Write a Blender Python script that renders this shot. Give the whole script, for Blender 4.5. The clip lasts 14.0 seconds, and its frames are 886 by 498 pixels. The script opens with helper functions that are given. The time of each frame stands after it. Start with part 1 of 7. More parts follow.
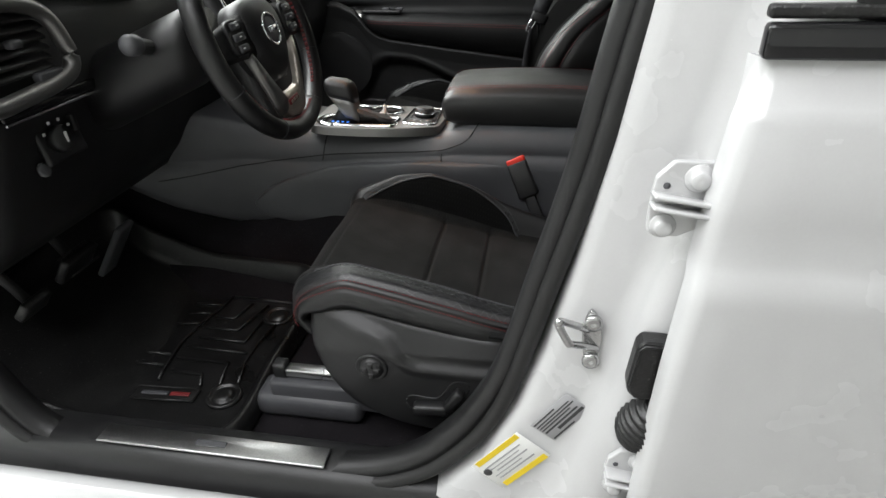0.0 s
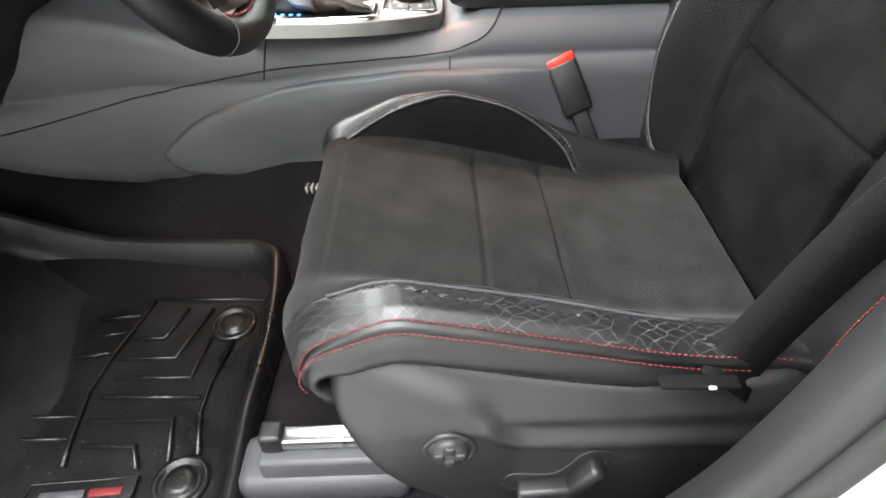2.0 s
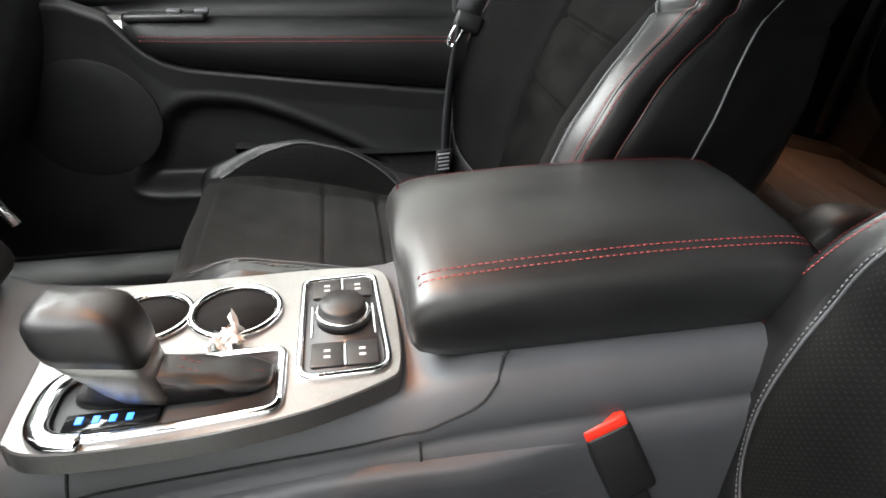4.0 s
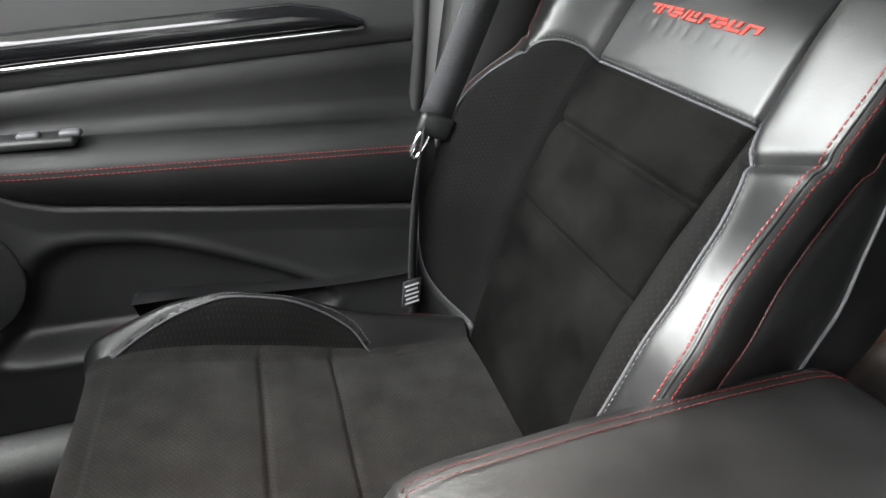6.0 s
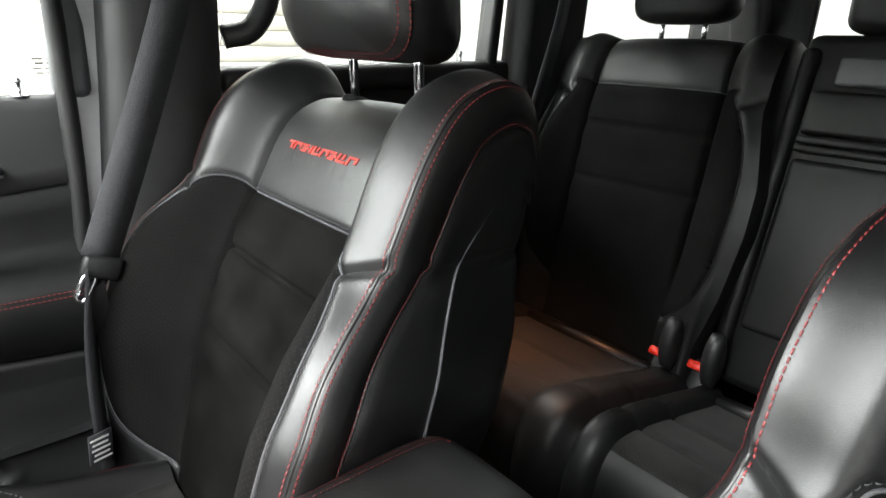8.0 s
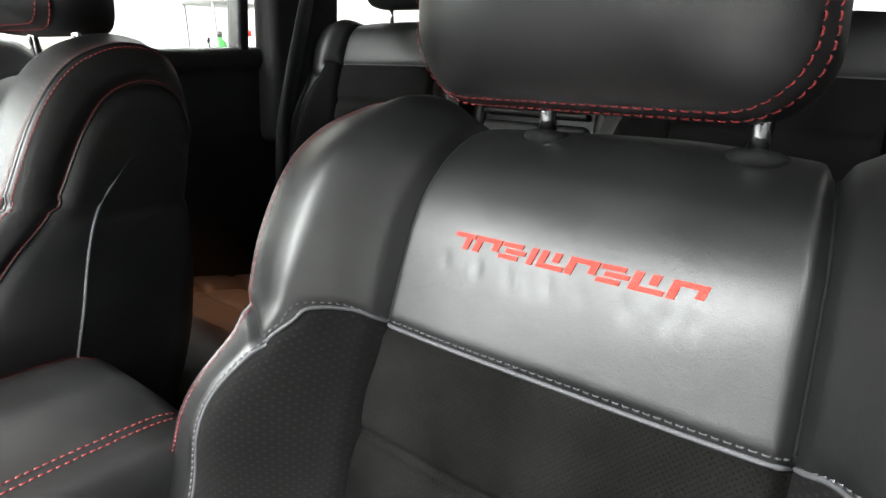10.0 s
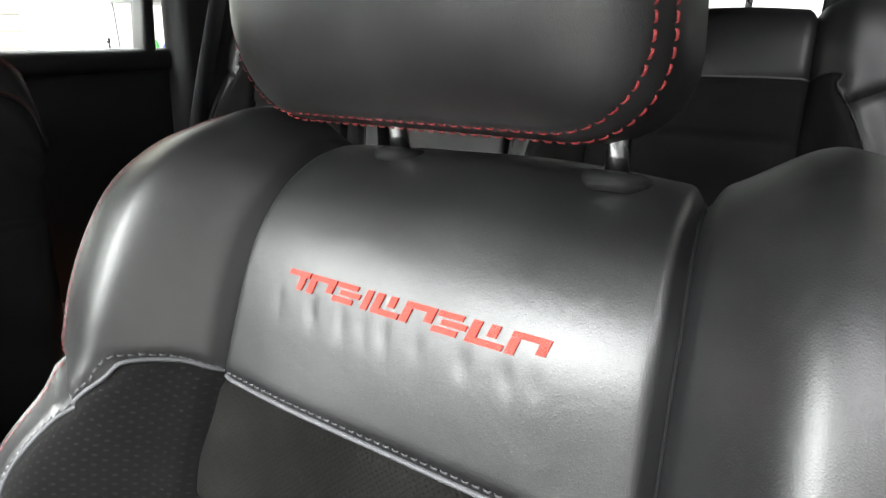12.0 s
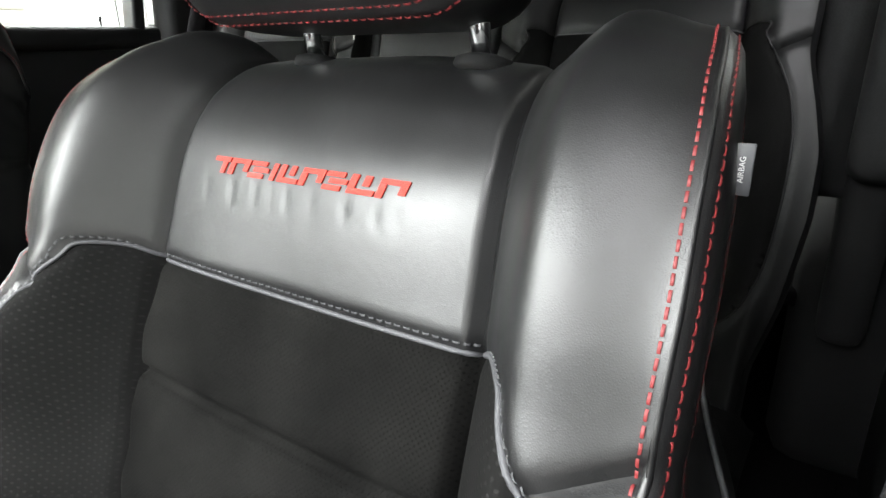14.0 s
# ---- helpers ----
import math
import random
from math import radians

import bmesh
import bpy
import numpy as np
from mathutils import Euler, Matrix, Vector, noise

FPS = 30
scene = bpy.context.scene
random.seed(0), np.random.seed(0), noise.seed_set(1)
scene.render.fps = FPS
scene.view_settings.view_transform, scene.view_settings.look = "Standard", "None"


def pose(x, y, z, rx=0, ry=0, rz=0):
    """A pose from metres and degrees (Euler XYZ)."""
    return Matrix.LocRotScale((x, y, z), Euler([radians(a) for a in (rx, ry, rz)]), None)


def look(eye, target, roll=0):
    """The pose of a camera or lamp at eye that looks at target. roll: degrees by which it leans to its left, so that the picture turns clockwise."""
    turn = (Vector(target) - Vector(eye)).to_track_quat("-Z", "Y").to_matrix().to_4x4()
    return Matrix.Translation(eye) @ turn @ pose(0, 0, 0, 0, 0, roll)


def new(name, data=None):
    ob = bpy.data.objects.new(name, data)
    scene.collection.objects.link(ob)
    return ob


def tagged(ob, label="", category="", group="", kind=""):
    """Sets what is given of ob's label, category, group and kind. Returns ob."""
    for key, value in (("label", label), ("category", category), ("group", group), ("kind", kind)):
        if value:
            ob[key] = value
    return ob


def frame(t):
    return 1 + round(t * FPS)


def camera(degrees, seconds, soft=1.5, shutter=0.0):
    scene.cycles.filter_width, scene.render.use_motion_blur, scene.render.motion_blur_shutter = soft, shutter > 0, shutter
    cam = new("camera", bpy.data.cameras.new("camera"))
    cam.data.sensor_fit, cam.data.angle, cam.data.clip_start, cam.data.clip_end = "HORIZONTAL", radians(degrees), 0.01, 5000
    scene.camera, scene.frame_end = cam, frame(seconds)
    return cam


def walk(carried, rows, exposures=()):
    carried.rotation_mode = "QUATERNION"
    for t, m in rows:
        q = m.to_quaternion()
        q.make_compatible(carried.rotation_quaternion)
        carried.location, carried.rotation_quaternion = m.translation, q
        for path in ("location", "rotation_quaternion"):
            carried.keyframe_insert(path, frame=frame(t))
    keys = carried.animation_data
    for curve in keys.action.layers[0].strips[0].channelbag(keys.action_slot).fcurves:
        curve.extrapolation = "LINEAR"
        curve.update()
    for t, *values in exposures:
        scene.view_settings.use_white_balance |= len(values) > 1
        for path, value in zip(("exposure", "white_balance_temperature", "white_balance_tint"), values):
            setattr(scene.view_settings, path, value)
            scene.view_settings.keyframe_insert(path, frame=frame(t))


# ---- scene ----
cam = camera(74.5, 14.0)
PATH = [
    (0, (-0.022, -0.970, 1.387), (-0.324, 0.731, 0.379), -1.6),
    (0.5, (-0.110, -0.878, 1.352), (-0.334, 0.805, 0.296), -1.5),
    (1, (-0.178, -0.740, 1.296), (-0.341, 0.905, 0.170), -1.6),
    (1.5, (-0.206, -0.661, 1.248), (-0.300, 0.923, 0.030), -1.7),
    (2, (-0.261, -0.595, 1.261), (-0.247, 0.922, -0.042), -1.5),
    (2.5, (-0.271, -0.535, 1.307), (-0.162, 0.972, -0.004), -1.5),
    (3, (-0.263, -0.438, 1.357), (-0.050, 1.051, 0.039), -0.6),
    (3.5, (-0.258, -0.247, 1.380), (-0.011, 1.278, 0.110), 0.3),
    (4, (-0.276, -0.069, 1.319), (0.020, 1.574, 0.217), 0.9),
    (4.2, (-0.290, 0.002, 1.296), (0.013, 1.656, 0.214), 0.8),
    (6.3, (-0.276, 0.245, 1.369), (0.369, 1.862, 0.383), 1.3),
    (6.5, (-0.268, 0.243, 1.379), (0.461, 1.862, 0.459), 1.2),
    (7, (-0.252, 0.233, 1.404), (0.695, 1.829, 0.656), 1.6),
    (7.5, (-0.211, 0.205, 1.408), (0.890, 1.731, 0.731), 1.5),
    (8, (-0.176, 0.137, 1.387), (1.057, 1.562, 0.717), 1.5),
    (8.5, (-0.131, 0.042, 1.358), (1.073, 1.240, 0.761), 1.9),
    (9, (-0.121, -0.042, 1.349), (1.156, 1.075, 0.749), 2.4),
    (9.2, (-0.123, -0.087, 1.350), (1.171, 1.015, 0.758), 1.8),
    (11.3, (-0.006, -0.169, 1.340), (1.425, 0.761, 0.758), 0.6),
    (11.5, (-0.008, -0.174, 1.348), (1.420, 0.756, 0.767), 0.8),
    (12, (0.010, -0.171, 1.352), (1.433, 0.760, 0.762), 0.0),
    (12.5, (0.012, -0.179, 1.399), (1.432, 0.760, 0.814), -1.2),
    (13, (0.022, -0.200, 1.443), (1.455, 0.734, 0.880), -2.2),
    (13.5, (0.008, -0.235, 1.362), (1.443, 0.685, 0.784), -0.5),
    (14, (-0.013, -0.271, 1.295), (1.396, 0.683, 0.708), -0.7),
]
walk(cam, [(t, look(eye, target, roll)) for t, eye, target, roll in PATH],
     [(0.0, -0.7), (0.5, -0.5), (1.0, 0.45), (1.5, 1.1), (2.0, 1.3), (2.5, 1.5), (3.0, 1.43), (3.5, 1.2), (4.2, 0.45), (6.3, 0.95), (7.0, 0.6), (7.5, 0.35), (8.0, 0.65), (8.5, 1.0), (9.2, 1.02), (11.3, 1.2), (12.0, 1.3), (12.5, 1.1), (13.0, 1.05), (13.5, 1.45), (14.0, 1.15)])

# ---- light ----
world = bpy.data.worlds.new("garage_air")
scene.world = world
world.use_nodes = True
world.node_tree.nodes["Background"].inputs[0].default_value = (1.0, 1.0, 1.0, 1)
world.node_tree.nodes["Background"].inputs[1].default_value = 0.02


def area(name, place, target, w, h, power, color=(1, 1, 1)):
    d = bpy.data.lights.new(name, "AREA")
    d.shape, d.size, d.size_y, d.energy, d.color = "RECTANGLE", w, h, power, color
    ob = new(name, d)
    ob.matrix_world = look(place, target)
    return ob


# broad area lights added under the unseen ceiling, sized to suit the cabin
area("ceiling_tube_light", (-1.0, -1.55, 3.0), (-1.0, -1.55, 0), 2.2, 1.5, 112, (1.0, 1.0, 1.03))
area("ceiling_tube_light", (-3.2, 1.25, 3.0), (-3.2, 1.25, 0), 3.4, 4.0, 740, (0.968, 1.0, 0.995))
area("ceiling_tube_light", (0.6, 2.6, 3.0), (0.6, 2.6, 0), 3.0, 0.6, 80, (0.97, 1.0, 0.97))
area("ceiling_tube_light", (3.4, 0.4, 3.0), (3.4, 0.4, 0), 0.6, 3.0, 75, (0.97, 1.0, 0.97))
# warm reading lamp in the overhead console
area("reading_lamp_light", (-0.42, 0.37, 1.60), (-0.30, 0.37, 0.8), 0.025, 0.04, 0.6, (1.0, 0.36, 0.12)).data.spread = radians(75)
# added warm spot without a lamp of its own, tints the rear cushion
area("reading_lamp_light", (0.50, 0.72, 1.66), (0.53, 0.82, 0.8), 0.04, 0.06, 0.7, (1.0, 0.42, 0.20)).data.spread = radians(44)


# ---- materials ----
def mat(name, color, rough=0.5, metal=0.0, spec=0.5, grain=0.0, gscale=400.0, bump=0.0, bscale=300.0, var=0.25, vscale=9.0, coat=0.0, kind="noise", soft=0.0, hole=0.2, lint=0.0):
    """Principled material with two scales of colour variation and fine relief."""
    m = bpy.data.materials.new(name)
    m.use_nodes = True
    nt = m.node_tree
    b = nt.nodes["Principled BSDF"]
    b.inputs["Roughness"].default_value = rough
    b.inputs["Metallic"].default_value = metal
    b.inputs["Specular IOR Level"].default_value = spec
    b.inputs["Coat Weight"].default_value = coat
    b.inputs["Coat Roughness"].default_value = 0.08
    tc = nt.nodes.new("ShaderNodeTexCoord")
    n1 = nt.nodes.new("ShaderNodeTexNoise")
    n1.inputs["Scale"].default_value, n1.inputs["Detail"].default_value = vscale, 4
    n2 = nt.nodes.new("ShaderNodeTexNoise")
    n2.inputs["Scale"].default_value, n2.inputs["Detail"].default_value = gscale, 2
    for n in (n1, n2):
        nt.links.new(tc.outputs["Object"], n.inputs["Vector"])
    r1 = nt.nodes.new("ShaderNodeMapRange")
    r1.inputs["From Min"].default_value, r1.inputs["From Max"].default_value = 0.3, 0.7
    r1.inputs["To Min"].default_value, r1.inputs["To Max"].default_value = 1 - var, 1 + var
    nt.links.new(n1.outputs["Fac"], r1.inputs["Value"])
    r2 = nt.nodes.new("ShaderNodeMapRange")
    r2.inputs["From Min"].default_value, r2.inputs["From Max"].default_value = 0.3, 0.7
    r2.inputs["To Min"].default_value, r2.inputs["To Max"].default_value = 1 - grain, 1 + grain
    nt.links.new(n2.outputs["Fac"], r2.inputs["Value"])
    mul = nt.nodes.new("ShaderNodeMath")
    mul.operation = "MULTIPLY"
    nt.links.new(r1.outputs[0], mul.inputs[0])
    nt.links.new(r2.outputs[0], mul.inputs[1])
    sc = nt.nodes.new("ShaderNodeVectorMath")
    sc.operation = "SCALE"
    sc.inputs[0].default_value = color
    nt.links.new(mul.outputs[0], sc.inputs["Scale"])
    nt.links.new(sc.outputs[0], b.inputs["Base Color"])
    if lint:
        # sparse pale specks of dust and lint
        n4 = nt.nodes.new("ShaderNodeTexNoise")
        n4.inputs["Scale"].default_value, n4.inputs["Detail"].default_value = 240, 1
        nt.links.new(tc.outputs["Object"], n4.inputs["Vector"])
        r4 = nt.nodes.new("ShaderNodeMapRange")
        r4.inputs["From Min"].default_value, r4.inputs["From Max"].default_value = 0.70, 0.76
        r4.inputs["To Max"].default_value = lint
        nt.links.new(n4.outputs["Fac"], r4.inputs["Value"])
        mx = nt.nodes.new("ShaderNodeMix")
        mx.data_type = "RGBA"
        nt.links.new(r4.outputs[0], mx.inputs["Factor"])
        nt.links.new(sc.outputs[0], mx.inputs[6])
        mx.inputs[7].default_value = (0.22, 0.21, 0.20, 1)
        nt.links.new(mx.outputs[2], b.inputs["Base Color"])
    rr = nt.nodes.new("ShaderNodeMapRange")
    rr.inputs["From Min"].default_value, rr.inputs["From Max"].default_value = 0.3, 0.7
    rr.inputs["To Min"].default_value, rr.inputs["To Max"].default_value = max(rough - 0.07, 0.02), min(rough + 0.07, 1)
    nt.links.new(n1.outputs["Fac"], rr.inputs["Value"])
    nt.links.new(rr.outputs[0], b.inputs["Roughness"])
    if bump:
        if kind == "voronoi":
            t = nt.nodes.new("ShaderNodeTexVoronoi")
            t.feature = "DISTANCE_TO_EDGE"
            out = t.outputs["Distance"]
        elif kind == "perforated":
            # rows of small holes set crosswise, in the panel's own metres
            uv = nt.nodes.new("ShaderNodeTexCoord")
            mp = nt.nodes.new("ShaderNodeMapping")
            mp.inputs["Rotation"].default_value = (0, 0, radians(45))
            nt.links.new(uv.outputs["UV"], mp.inputs["Vector"])
            t = nt.nodes.new("ShaderNodeTexVoronoi")
            t.voronoi_dimensions = "2D"
            t.inputs["Randomness"].default_value = 0.04
            st = nt.nodes.new("ShaderNodeMapRange")
            st.inputs["From Min"].default_value, st.inputs["From Max"].default_value = 0.13, 0.25
            nt.links.new(t.outputs["Distance"], st.inputs["Value"])
            hole_ = hole
            hole = nt.nodes.new("ShaderNodeMath")
            hole.operation = "MULTIPLY_ADD"
            hole.inputs[1].default_value, hole.inputs[2].default_value = 1 - hole_, hole_
            nt.links.new(st.outputs[0], hole.inputs[0])
            dark = nt.nodes.new("ShaderNodeVectorMath")
            dark.operation = "SCALE"
            nt.links.new(sc.outputs[0], dark.inputs[0])
            nt.links.new(hole.outputs[0], dark.inputs["Scale"])
            nt.links.new(dark.outputs[0], b.inputs["Base Color"])
            out = st.outputs[0]
        elif kind == "dots":
            t = nt.nodes.new("ShaderNodeTexVoronoi")
            t.inputs["Randomness"].default_value = 0.0
            out = t.outputs["Distance"]
        else:
            t = nt.nodes.new("ShaderNodeTexNoise")
            t.inputs["Detail"].default_value = 3
            out = t.outputs["Fac"]
        t.inputs["Scale"].default_value = bscale
        if kind == "perforated":
            nt.links.new(mp.outputs[0], t.inputs["Vector"])
        else:
            nt.links.new(tc.outputs["Object"], t.inputs["Vector"])
        bp = nt.nodes.new("ShaderNodeBump")
        bp.inputs["Strength"].default_value, bp.inputs["Distance"].default_value = bump, 0.001
        nt.links.new(out, bp.inputs["Height"])
        nt.links.new(bp.outputs[0], b.inputs["Normal"])
        if soft:
            n3 = nt.nodes.new("ShaderNodeTexNoise")
            n3.inputs["Scale"].default_value, n3.inputs["Detail"].default_value, n3.inputs["Distortion"].default_value = 34, 3, 0.6
            nt.links.new(tc.outputs["Object"], n3.inputs["Vector"])
            bs = nt.nodes.new("ShaderNodeBump")
            bs.inputs["Strength"].default_value, bs.inputs["Distance"].default_value = soft, 0.004
            nt.links.new(n3.outputs["Fac"], bs.inputs["Height"])
            nt.links.new(bs.outputs[0], bp.inputs["Normal"])
    return m


def worn_leather():
    """Black leather whose bolster has cracked into a net of pale crossing creases."""
    m = mat("worn_black_leather", (0.012, 0.012, 0.0125), 0.40, bump=0.10, bscale=1300, kind="voronoi", var=0.2, spec=0.62)
    nt = m.node_tree
    b = nt.nodes["Principled BSDF"]
    uv = nt.nodes.new("ShaderNodeTexCoord")
    lines = []
    for turn, size in ((36, 26.0), (-31, 30.0)):
        mp = nt.nodes.new("ShaderNodeMapping")
        mp.inputs["Rotation"].default_value = (0, 0, radians(turn))
        nt.links.new(uv.outputs["UV"], mp.inputs["Vector"])
        w = nt.nodes.new("ShaderNodeTexWave")
        w.inputs["Scale"].default_value, w.inputs["Distortion"].default_value = size, 6.0
        w.inputs["Detail"].default_value, w.inputs["Detail Scale"].default_value = 2.0, 1.2
        nt.links.new(mp.outputs[0], w.inputs["Vector"])
        r = nt.nodes.new("ShaderNodeMapRange")
        r.inputs["From Min"].default_value, r.inputs["From Max"].default_value = 0.955, 1.0
        nt.links.new(w.outputs["Fac"], r.inputs["Value"])
        lines.append(r)
    mx = nt.nodes.new("ShaderNodeMath")
    mx.operation = "MAXIMUM"
    nt.links.new(lines[0].outputs[0], mx.inputs[0])
    nt.links.new(lines[1].outputs[0], mx.inputs[1])
    patch = nt.nodes.new("ShaderNodeTexNoise")
    patch.inputs["Scale"].default_value = 16
    nt.links.new(uv.outputs["UV"], patch.inputs["Vector"])
    pr = nt.nodes.new("ShaderNodeMapRange")
    pr.inputs["From Min"].default_value, pr.inputs["From Max"].default_value = 0.32, 0.62
    nt.links.new(patch.outputs["Fac"], pr.inputs["Value"])
    k = nt.nodes.new("ShaderNodeMath")
    k.operation = "MULTIPLY"
    nt.links.new(mx.outputs[0], k.inputs[0])
    nt.links.new(pr.outputs[0], k.inputs[1])
    old = b.inputs["Base Color"].links[0].from_socket
    mix = nt.nodes.new("ShaderNodeMix")
    mix.data_type = "RGBA"
    nt.links.new(k.outputs[0], mix.inputs["Factor"])
    nt.links.new(old, mix.inputs[6])
    mix.inputs[7].default_value = (0.07, 0.07, 0.073, 1)
    nt.links.new(mix.outputs[2], b.inputs["Base Color"])
    return m


def clear_glass():
    m = bpy.data.materials.new("window_glass")
    m.use_nodes = True
    b = m.node_tree.nodes["Principled BSDF"]
    b.inputs["Base Color"].default_value = (0.96, 0.98, 0.97, 1)
    b.inputs["Transmission Weight"].default_value = 1.0
    b.inputs["Roughness"].default_value = 0.0
    b.inputs["IOR"].default_value = 1.45
    return m


def glow(name, color, strength):
    m = bpy.data.materials.new(name)
    m.use_nodes = True
    b = m.node_tree.nodes["Principled BSDF"]
    b.inputs["Base Color"].default_value = (*color, 1)
    b.inputs["Emission Color"].default_value = (*color, 1)
    b.inputs["Emission Strength"].default_value = strength
    return m


LEATHER = mat("black_leather", (0.0058, 0.0058, 0.0060), 0.415, bump=0.11, bscale=900, kind="voronoi", var=0.2, spec=0.58, soft=0.09)
# same leather, paler and glossier to carry the reflection on the armrest lid
LIDLEATHER = mat("lit_lid_leather", (0.0095, 0.0097, 0.0097), 0.43, bump=0.11, bscale=900, kind="voronoi", var=0.2, spec=0.75, soft=0.09)
SUEDE = mat("black_suede", (0.0048, 0.0047, 0.0044), 0.95, spec=0.05, grain=0.35, gscale=700, bump=0.4, bscale=370, kind="perforated", var=0.6, vscale=12, hole=0.55)
# dust pales this suede; on rear cushions the paleness stands for warm light
DUSTYLIT = mat("dusty_lit_suede", (0.0115, 0.0112, 0.0107), 0.95, spec=0.15, grain=0.35, gscale=700, bump=0.4, bscale=225, kind="perforated", var=0.45, vscale=22, hole=1.45)
DUSTYLIT.node_tree.nodes["Principled BSDF"].inputs["Sheen Weight"].default_value = 0.05
REARSUEDE = mat("rear_black_suede", (0.0045, 0.0044, 0.0043), 0.95, spec=0.12, grain=0.35, gscale=700, bump=0.2, bscale=300, var=0.5, vscale=12)
MESH = mat("perforated_suede", (0.0056, 0.0055, 0.0053), 0.9, spec=0.08, bump=0.3, bscale=225, kind="perforated", var=0.25, hole=1.9)
WORN = worn_leather()
GLASS = clear_glass()
PLASTIC = mat("black_plastic", (0.010, 0.010, 0.0105), 0.47, bump=0.1, bscale=900, kind="voronoi", var=0.12, spec=0.55)
VINYL = mat("soft_black_vinyl", (0.0065, 0.0066, 0.0067), 0.55, bump=0.15, bscale=900, kind="voronoi", var=0.15, spec=0.32)
# the front seats' leather, dulled to imitate shade over the rear seats
DEEP = mat("shaded_seat_leather", (0.0055, 0.0055, 0.0057), 0.5, bump=0.12, bscale=1100, kind="voronoi", var=0.15, spec=0.36)
DOORPLASTIC = mat("dark_grey_plastic", (0.017, 0.0172, 0.0172), 0.5, bump=0.12, bscale=900, kind="voronoi", var=0.15, spec=0.5)
# vinyl like VINYL, paler to carry window light on the upper door pad
UPPERPAD = mat("lit_soft_vinyl", (0.021, 0.021, 0.0215), 0.55, bump=0.2, bscale=800, kind="voronoi", var=0.12, spec=0.45)
GRILLE = mat("speaker_grille", (0.012, 0.012, 0.0125), 0.55, bump=0.9, bscale=330, kind="dots", var=0.1, spec=0.4)
GREYPLASTIC = mat("charcoal_plastic", (0.062, 0.063, 0.068), 0.5, bump=0.1, bscale=900, kind="voronoi", var=0.12, spec=0.5)
GLOSS = mat("gloss_black", (0.008, 0.008, 0.009), 0.08, var=0.1)
RUBBER = mat("rubber", (0.009, 0.009, 0.009), 0.34, var=0.4, bump=0.5, bscale=420, grain=0.4, gscale=260, lint=0.25)
SEAL = mat("door_seal_rubber", (0.012, 0.012, 0.012), 0.6, var=0.2, bump=0.2, bscale=300)
CARPET = mat("black_carpet", (0.0115, 0.0105, 0.0118), 1.0, spec=0.06, grain=0.4, gscale=500, bump=0.7, bscale=600, var=0.3, lint=0.10)
WHITE = mat("white_car_paint", (0.56, 0.56, 0.562), 0.25, var=0.02, coat=0.6, grain=0.01)
CHROME = mat("chrome", (0.85, 0.85, 0.87), 0.1, metal=1.0, var=0.05)
SATIN = mat("satin_silver", (0.25, 0.245, 0.24), 0.42, metal=0.9, var=0.06, grain=0.05)
# warm bright tone carries the reflections on the wheel's satin spokes
SPOKE = mat("lit_satin_metal", (0.54, 0.49, 0.43), 0.34, metal=0.85, var=0.06, grain=0.05)
STEEL = mat("brushed_steel", (0.55, 0.55, 0.55), 0.3, metal=1.0, var=0.1, grain=0.1)
RED = mat("red_thread", (0.15, 0.013, 0.014), 0.6, var=0.15)
GREYTHREAD = mat("grey_thread", (0.055, 0.055, 0.058), 0.6, var=0.15)
PIPING = mat("grey_piping", (0.06, 0.06, 0.064), 0.62, var=0.15, spec=0.3)
REDPLASTIC = mat("red_plastic", (0.75, 0.03, 0.015), 0.4, var=0.05)
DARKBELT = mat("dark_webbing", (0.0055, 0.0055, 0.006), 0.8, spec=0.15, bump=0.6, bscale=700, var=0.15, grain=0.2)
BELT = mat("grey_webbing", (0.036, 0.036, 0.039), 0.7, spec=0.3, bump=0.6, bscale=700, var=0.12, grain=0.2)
WALL = mat("white_garage_wall", (0.77, 0.78, 0.76), 0.8, var=0.03, vscale=1.5)
SHUTTER = mat("cream_shutter", (0.66, 0.63, 0.56), 0.6, var=0.03)
CONCRETE = mat("concrete", (0.32, 0.31, 0.30), 0.8, var=0.2, vscale=3, grain=0.2, gscale=80)
# near-black for shade in recesses, and for the black headrest post sleeves
WELL = mat("shade_and_trim_black", (0.004, 0.004, 0.0042), 0.8, spec=0.15, var=0.2)
HEADLINER = mat("dark_headliner", (0.011, 0.011, 0.0115), 0.95, var=0.1, grain=0.2)
YELLOW = mat("yellow_label", (0.85, 0.62, 0.02), 0.5, var=0.05)
PAPER = mat("white_label", (0.8, 0.8, 0.78), 0.5, var=0.05)
LABELGREY = mat("grey_label", (0.38, 0.38, 0.39), 0.4, var=0.1)
INK = mat("label_print", (0.05, 0.05, 0.05), 0.6, var=0.1)
PRINT = mat("white_print", (0.6, 0.6, 0.6), 0.6, var=0.05)
REDTEXT = mat("red_embroidery", (0.42, 0.026, 0.014), 0.6, var=0.12, bump=0.8, bscale=1400)


# ---- mesh tools ----
def mesh_from(verts, faces, smooth=True):
    me = bpy.data.meshes.new("mesh")
    me.from_pydata([tuple(map(float, v)) for v in verts], [], [tuple(map(int, f)) for f in faces])
    me.validate()
    bm = bmesh.new()
    bm.from_mesh(me)
    bpy.data.meshes.remove(me)
    bmesh.ops.recalc_face_normals(bm, faces=bm.faces)
    for f in bm.faces:
        f.smooth = smooth
    return bm


